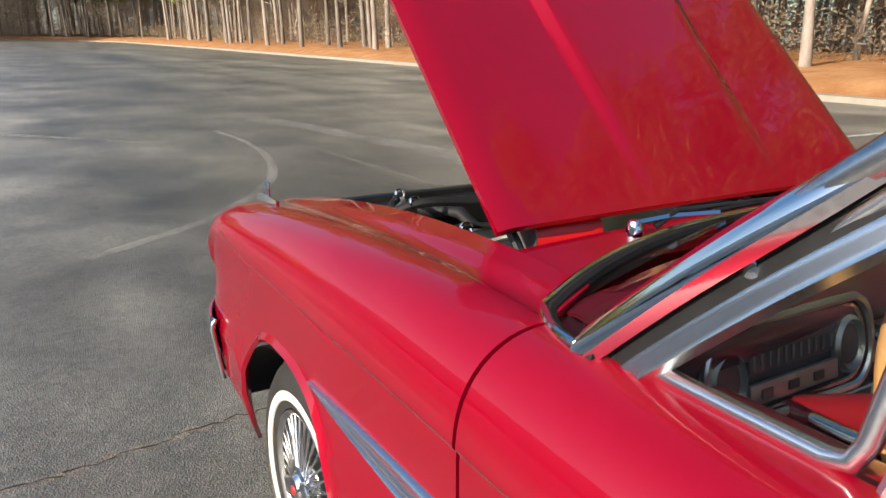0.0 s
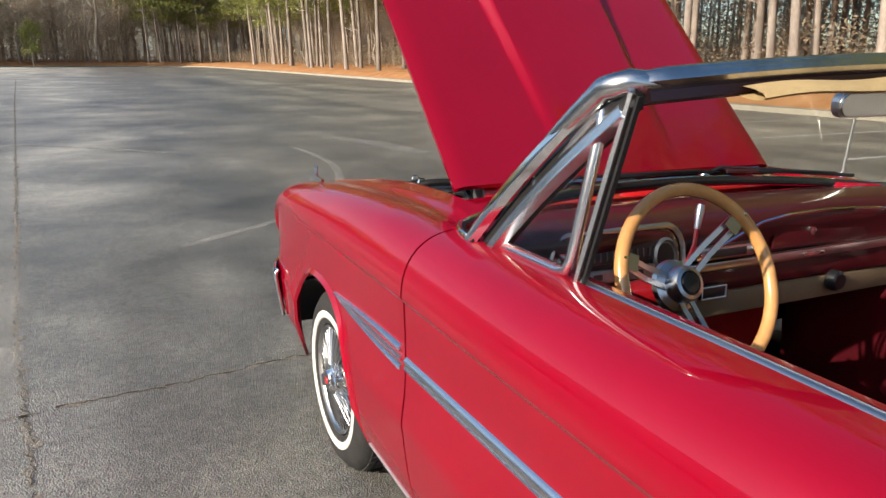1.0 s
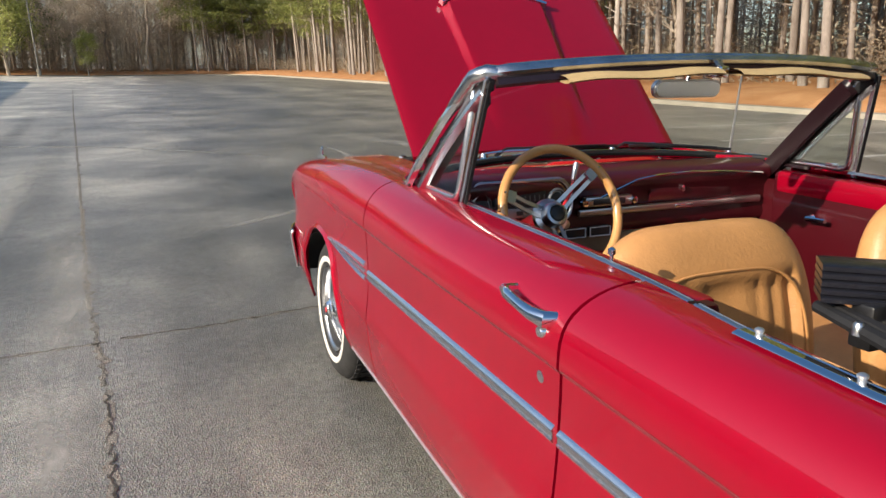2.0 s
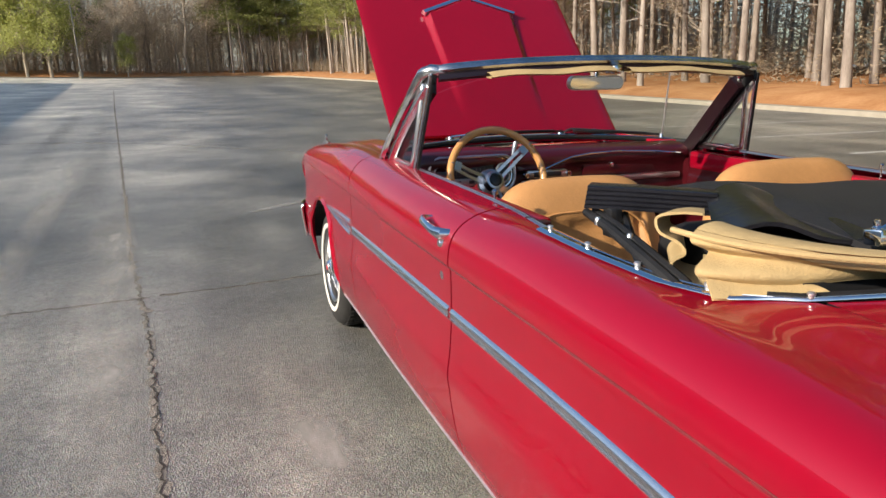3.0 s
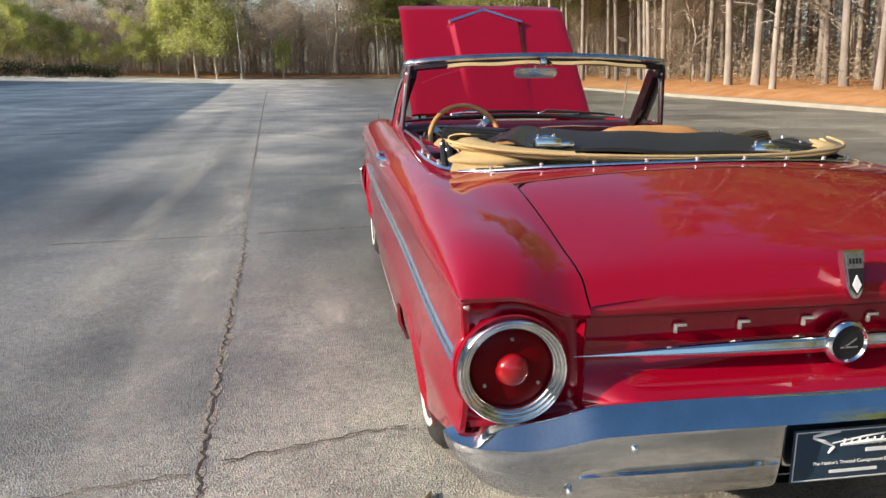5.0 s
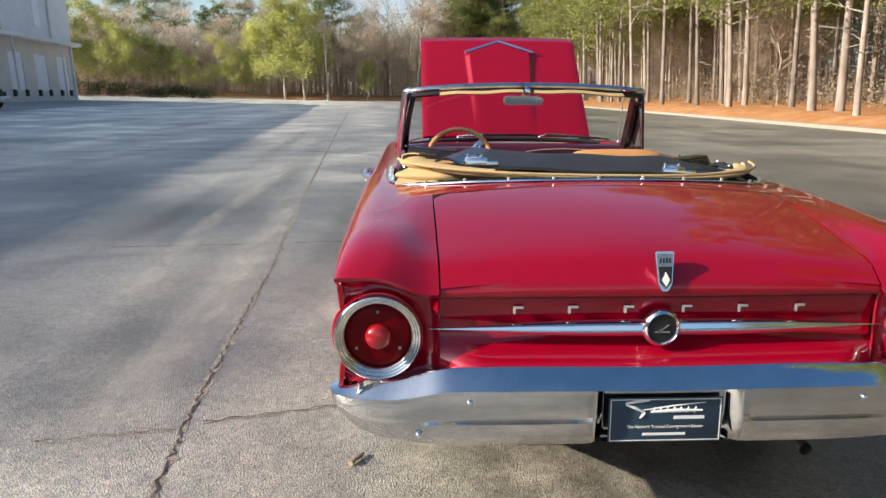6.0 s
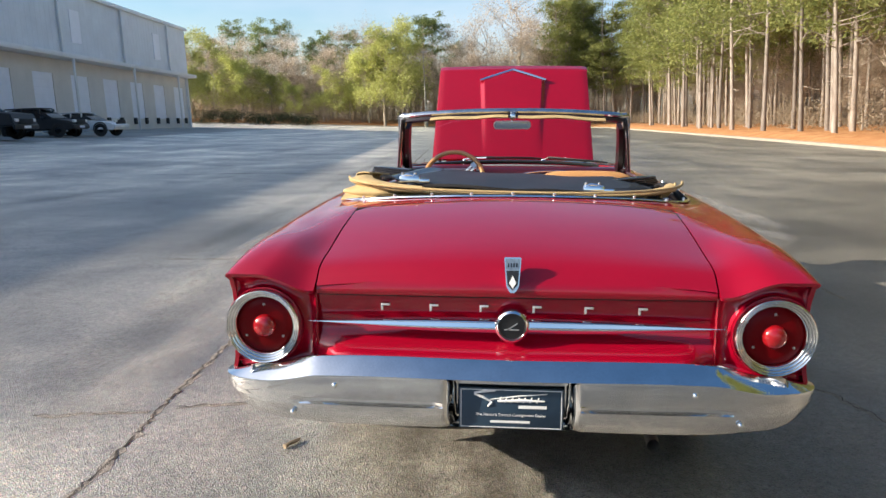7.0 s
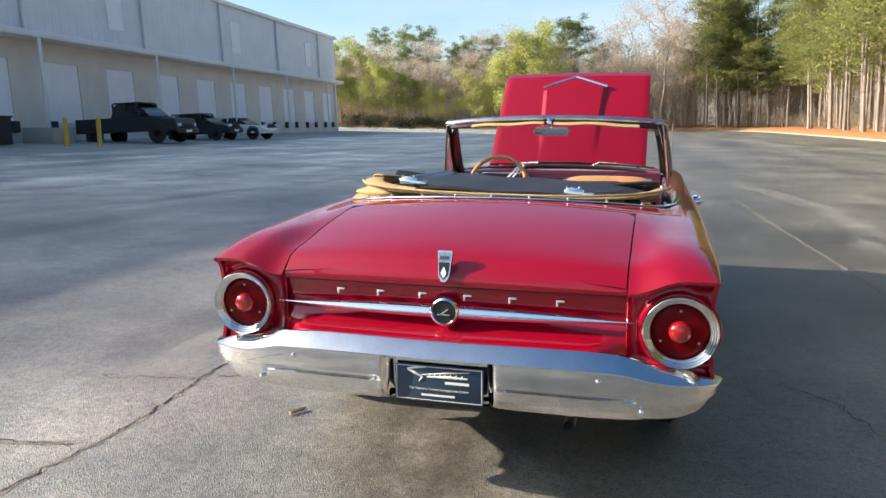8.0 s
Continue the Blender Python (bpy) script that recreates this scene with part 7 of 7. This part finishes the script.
def worn_film(name, color, strength, scale, rough, stretch=(1, 1, 1)):
    """A thin broken film on the asphalt: rubber, dust or damp, thinning towards its rim."""
    m = material(name, color, rough, vary=.3, scale=scale, bump=.6, bump_scale=150, spec=.4)
    n, l = m.node_tree.nodes, m.node_tree.links
    at, no, mp, tc, mr, mu, tr, mx = (n.new(k) for k in ("ShaderNodeAttribute", "ShaderNodeTexNoise", "ShaderNodeMapping", "ShaderNodeTexCoord", "ShaderNodeMapRange", "ShaderNodeMath", "ShaderNodeBsdfTransparent", "ShaderNodeMixShader"))
    at.attribute_name = "cover"
    mp.inputs["Scale"].default_value = stretch
    no.inputs["Scale"].default_value, no.inputs["Detail"].default_value, no.inputs["Roughness"].default_value = scale, 7, .7
    mr.inputs["From Min"].default_value, mr.inputs["From Max"].default_value, mr.inputs["To Max"].default_value = .36, .66, strength
    mu.operation = "MULTIPLY"
    l.new(tc.outputs["Object"], mp.inputs["Vector"]); l.new(mp.outputs[0], no.inputs["Vector"]); l.new(no.outputs["Fac"], mr.inputs["Value"])
    l.new(mr.outputs[0], mu.inputs[0]); l.new(at.outputs["Fac"], mu.inputs[1]); l.new(mu.outputs[0], mx.inputs[0])
    l.new(tr.outputs[0], mx.inputs[1]); l.new(n["Principled BSDF"].outputs[0], mx.inputs[2]); l.new(mx.outputs[0], n["Material Output"].inputs["Surface"])
    return m


def film_strip(name, pts, half, mat, lift, label, category):
    """A soft-edged band along plan points, following the ground."""
    vs = lin(-1, 1, 9)
    n = len(pts)
    us = lin(0, n - 1, 10 * n)
    V, C, Fc = [], [], []
    for u in us:
        p = [curve(u, [(i, q[c]) for i, q in enumerate(pts)]) for c in (0, 1)]
        q = [curve(min(n - 1, u + .05), [(i, q[c]) for i, q in enumerate(pts)]) for c in (0, 1)]
        o = [curve(max(0, u - .05), [(i, q[c]) for i, q in enumerate(pts)]) for c in (0, 1)]
        d = Vector((q[0] - o[0], q[1] - o[1])).normalized()
        end = min(1, u / .5, (n - 1 - u) / .5)
        for v in vs:
            x, y = p[0] - d.y * v * half, p[1] + d.x * v * half
            V.append((x, y, ground_z(x, y) + lift))
            C.append((1 - v * v) ** 1.2 * end)
    m = len(vs)
    Fc = [(i * m + j, i * m + j + 1, (i + 1) * m + j + 1, (i + 1) * m + j) for i in range(len(us) - 1) for j in range(m - 1)]
    me = bpy.data.meshes.new(name)
    me.from_pydata(V, [], Fc)
    at = me.attributes.new("cover", "FLOAT", "POINT")
    at.data.foreach_set("value", C)
    return tagged(link_mesh(name, me, mat, smooth=0), label, category, kind="structure")


RUBBER_FILM = worn_film("tyre_rubber_film", (.085, .084, .083), .26, 1.1, .6, (1, .2, 1))
DUST_FILM = worn_film("pale_dust_film", (.46, .44, .40), .62, 2.2, .9, (1, .35, 1))
DAMP_FILM = worn_film("damp_brown_film", (.10, .086, .066), .50, 3.0, .5, (1, .5, 1))
for k, (pts, h) in enumerate((([(-2.25, -1.6), (-2.30, 1.0), (-2.42, 4.5), (-2.75, 11.0), (-3.5, 24.0)], .26), ([(-3.15, 1.5), (-3.25, 5.0), (-3.6, 12.0), (-4.6, 28.0)], .24), ([(-1.18, .9), (-1.22, 3.0), (-1.05, 5.6), (-.2, 9.0), (1.6, 13.0)], .34), ([(-9, 2.0), (-8.0, 6.0), (-6.6, 12), (-5.8, 22)], .35), ([(-12, 5.0), (-10.2, 10.0), (-9.4, 20), (-9.4, 34)], .4))):
    film_strip("ground_tyre_mark", pts, h, RUBBER_FILM, .0032 + .0004 * k, "faint dark tyre track on the asphalt", "tyre mark")
for k, (pts, h) in enumerate((([(-1.0, 4.7), (-.59, 4.99), (0, 5.47), (.72, 6.46), (1.16, 7.62), (1.39, 9.19), (1.3, 11.5)], .07), ([(-2.46, 0), (-2.58, 1.6), (-2.70, 3.86), (-2.93, 10.7)], .16), ([(-1.95, -2.2), (-1.86, 0), (-1.95, 2.2), (-2.2, 6.0)], .20), ([(.6, 9.5), (-2.5, 12.5), (-5.5, 13.2), (-9, 12.5)], .12), ([(2.6, 3.2), (3.1, 5.0), (3.0, 8.5), (2.2, 13)], .30), ([(-1.18, .42), (-1.14, .1), (-1.09, -.27)], .14))):
    film_strip("ground_scuff", pts, h, DUST_FILM, .0054 + .0004 * k, "pale dusty scuff on the asphalt", "scuff")
for k, (pts, h) in enumerate((([(-.42, -1.35), (-.34, -1.8), (-.22, -2.3), (-.10, -2.9)], .30), ([(-.05, -1.4), (0, -1.9), (.06, -2.4), (.10, -3.0)], .26))):
    film_strip("ground_stain", pts, h, DAMP_FILM, .0076 + .0004 * k, "damp brown stain behind the tail pipe", "stain")
stick = thing("stick", "short pale dry stick lying on the asphalt", "stick")
part("twig", tube_bm([(-.887, -1.832, .012), (-.872, -1.802, .014), (-.855, -1.775, .012), (-.846, -1.752, .012)], [.010, .008, .009, .004], 7), material("dry_wood", (.38, .29, .19), .9, vary=.3, scale=30), stick)
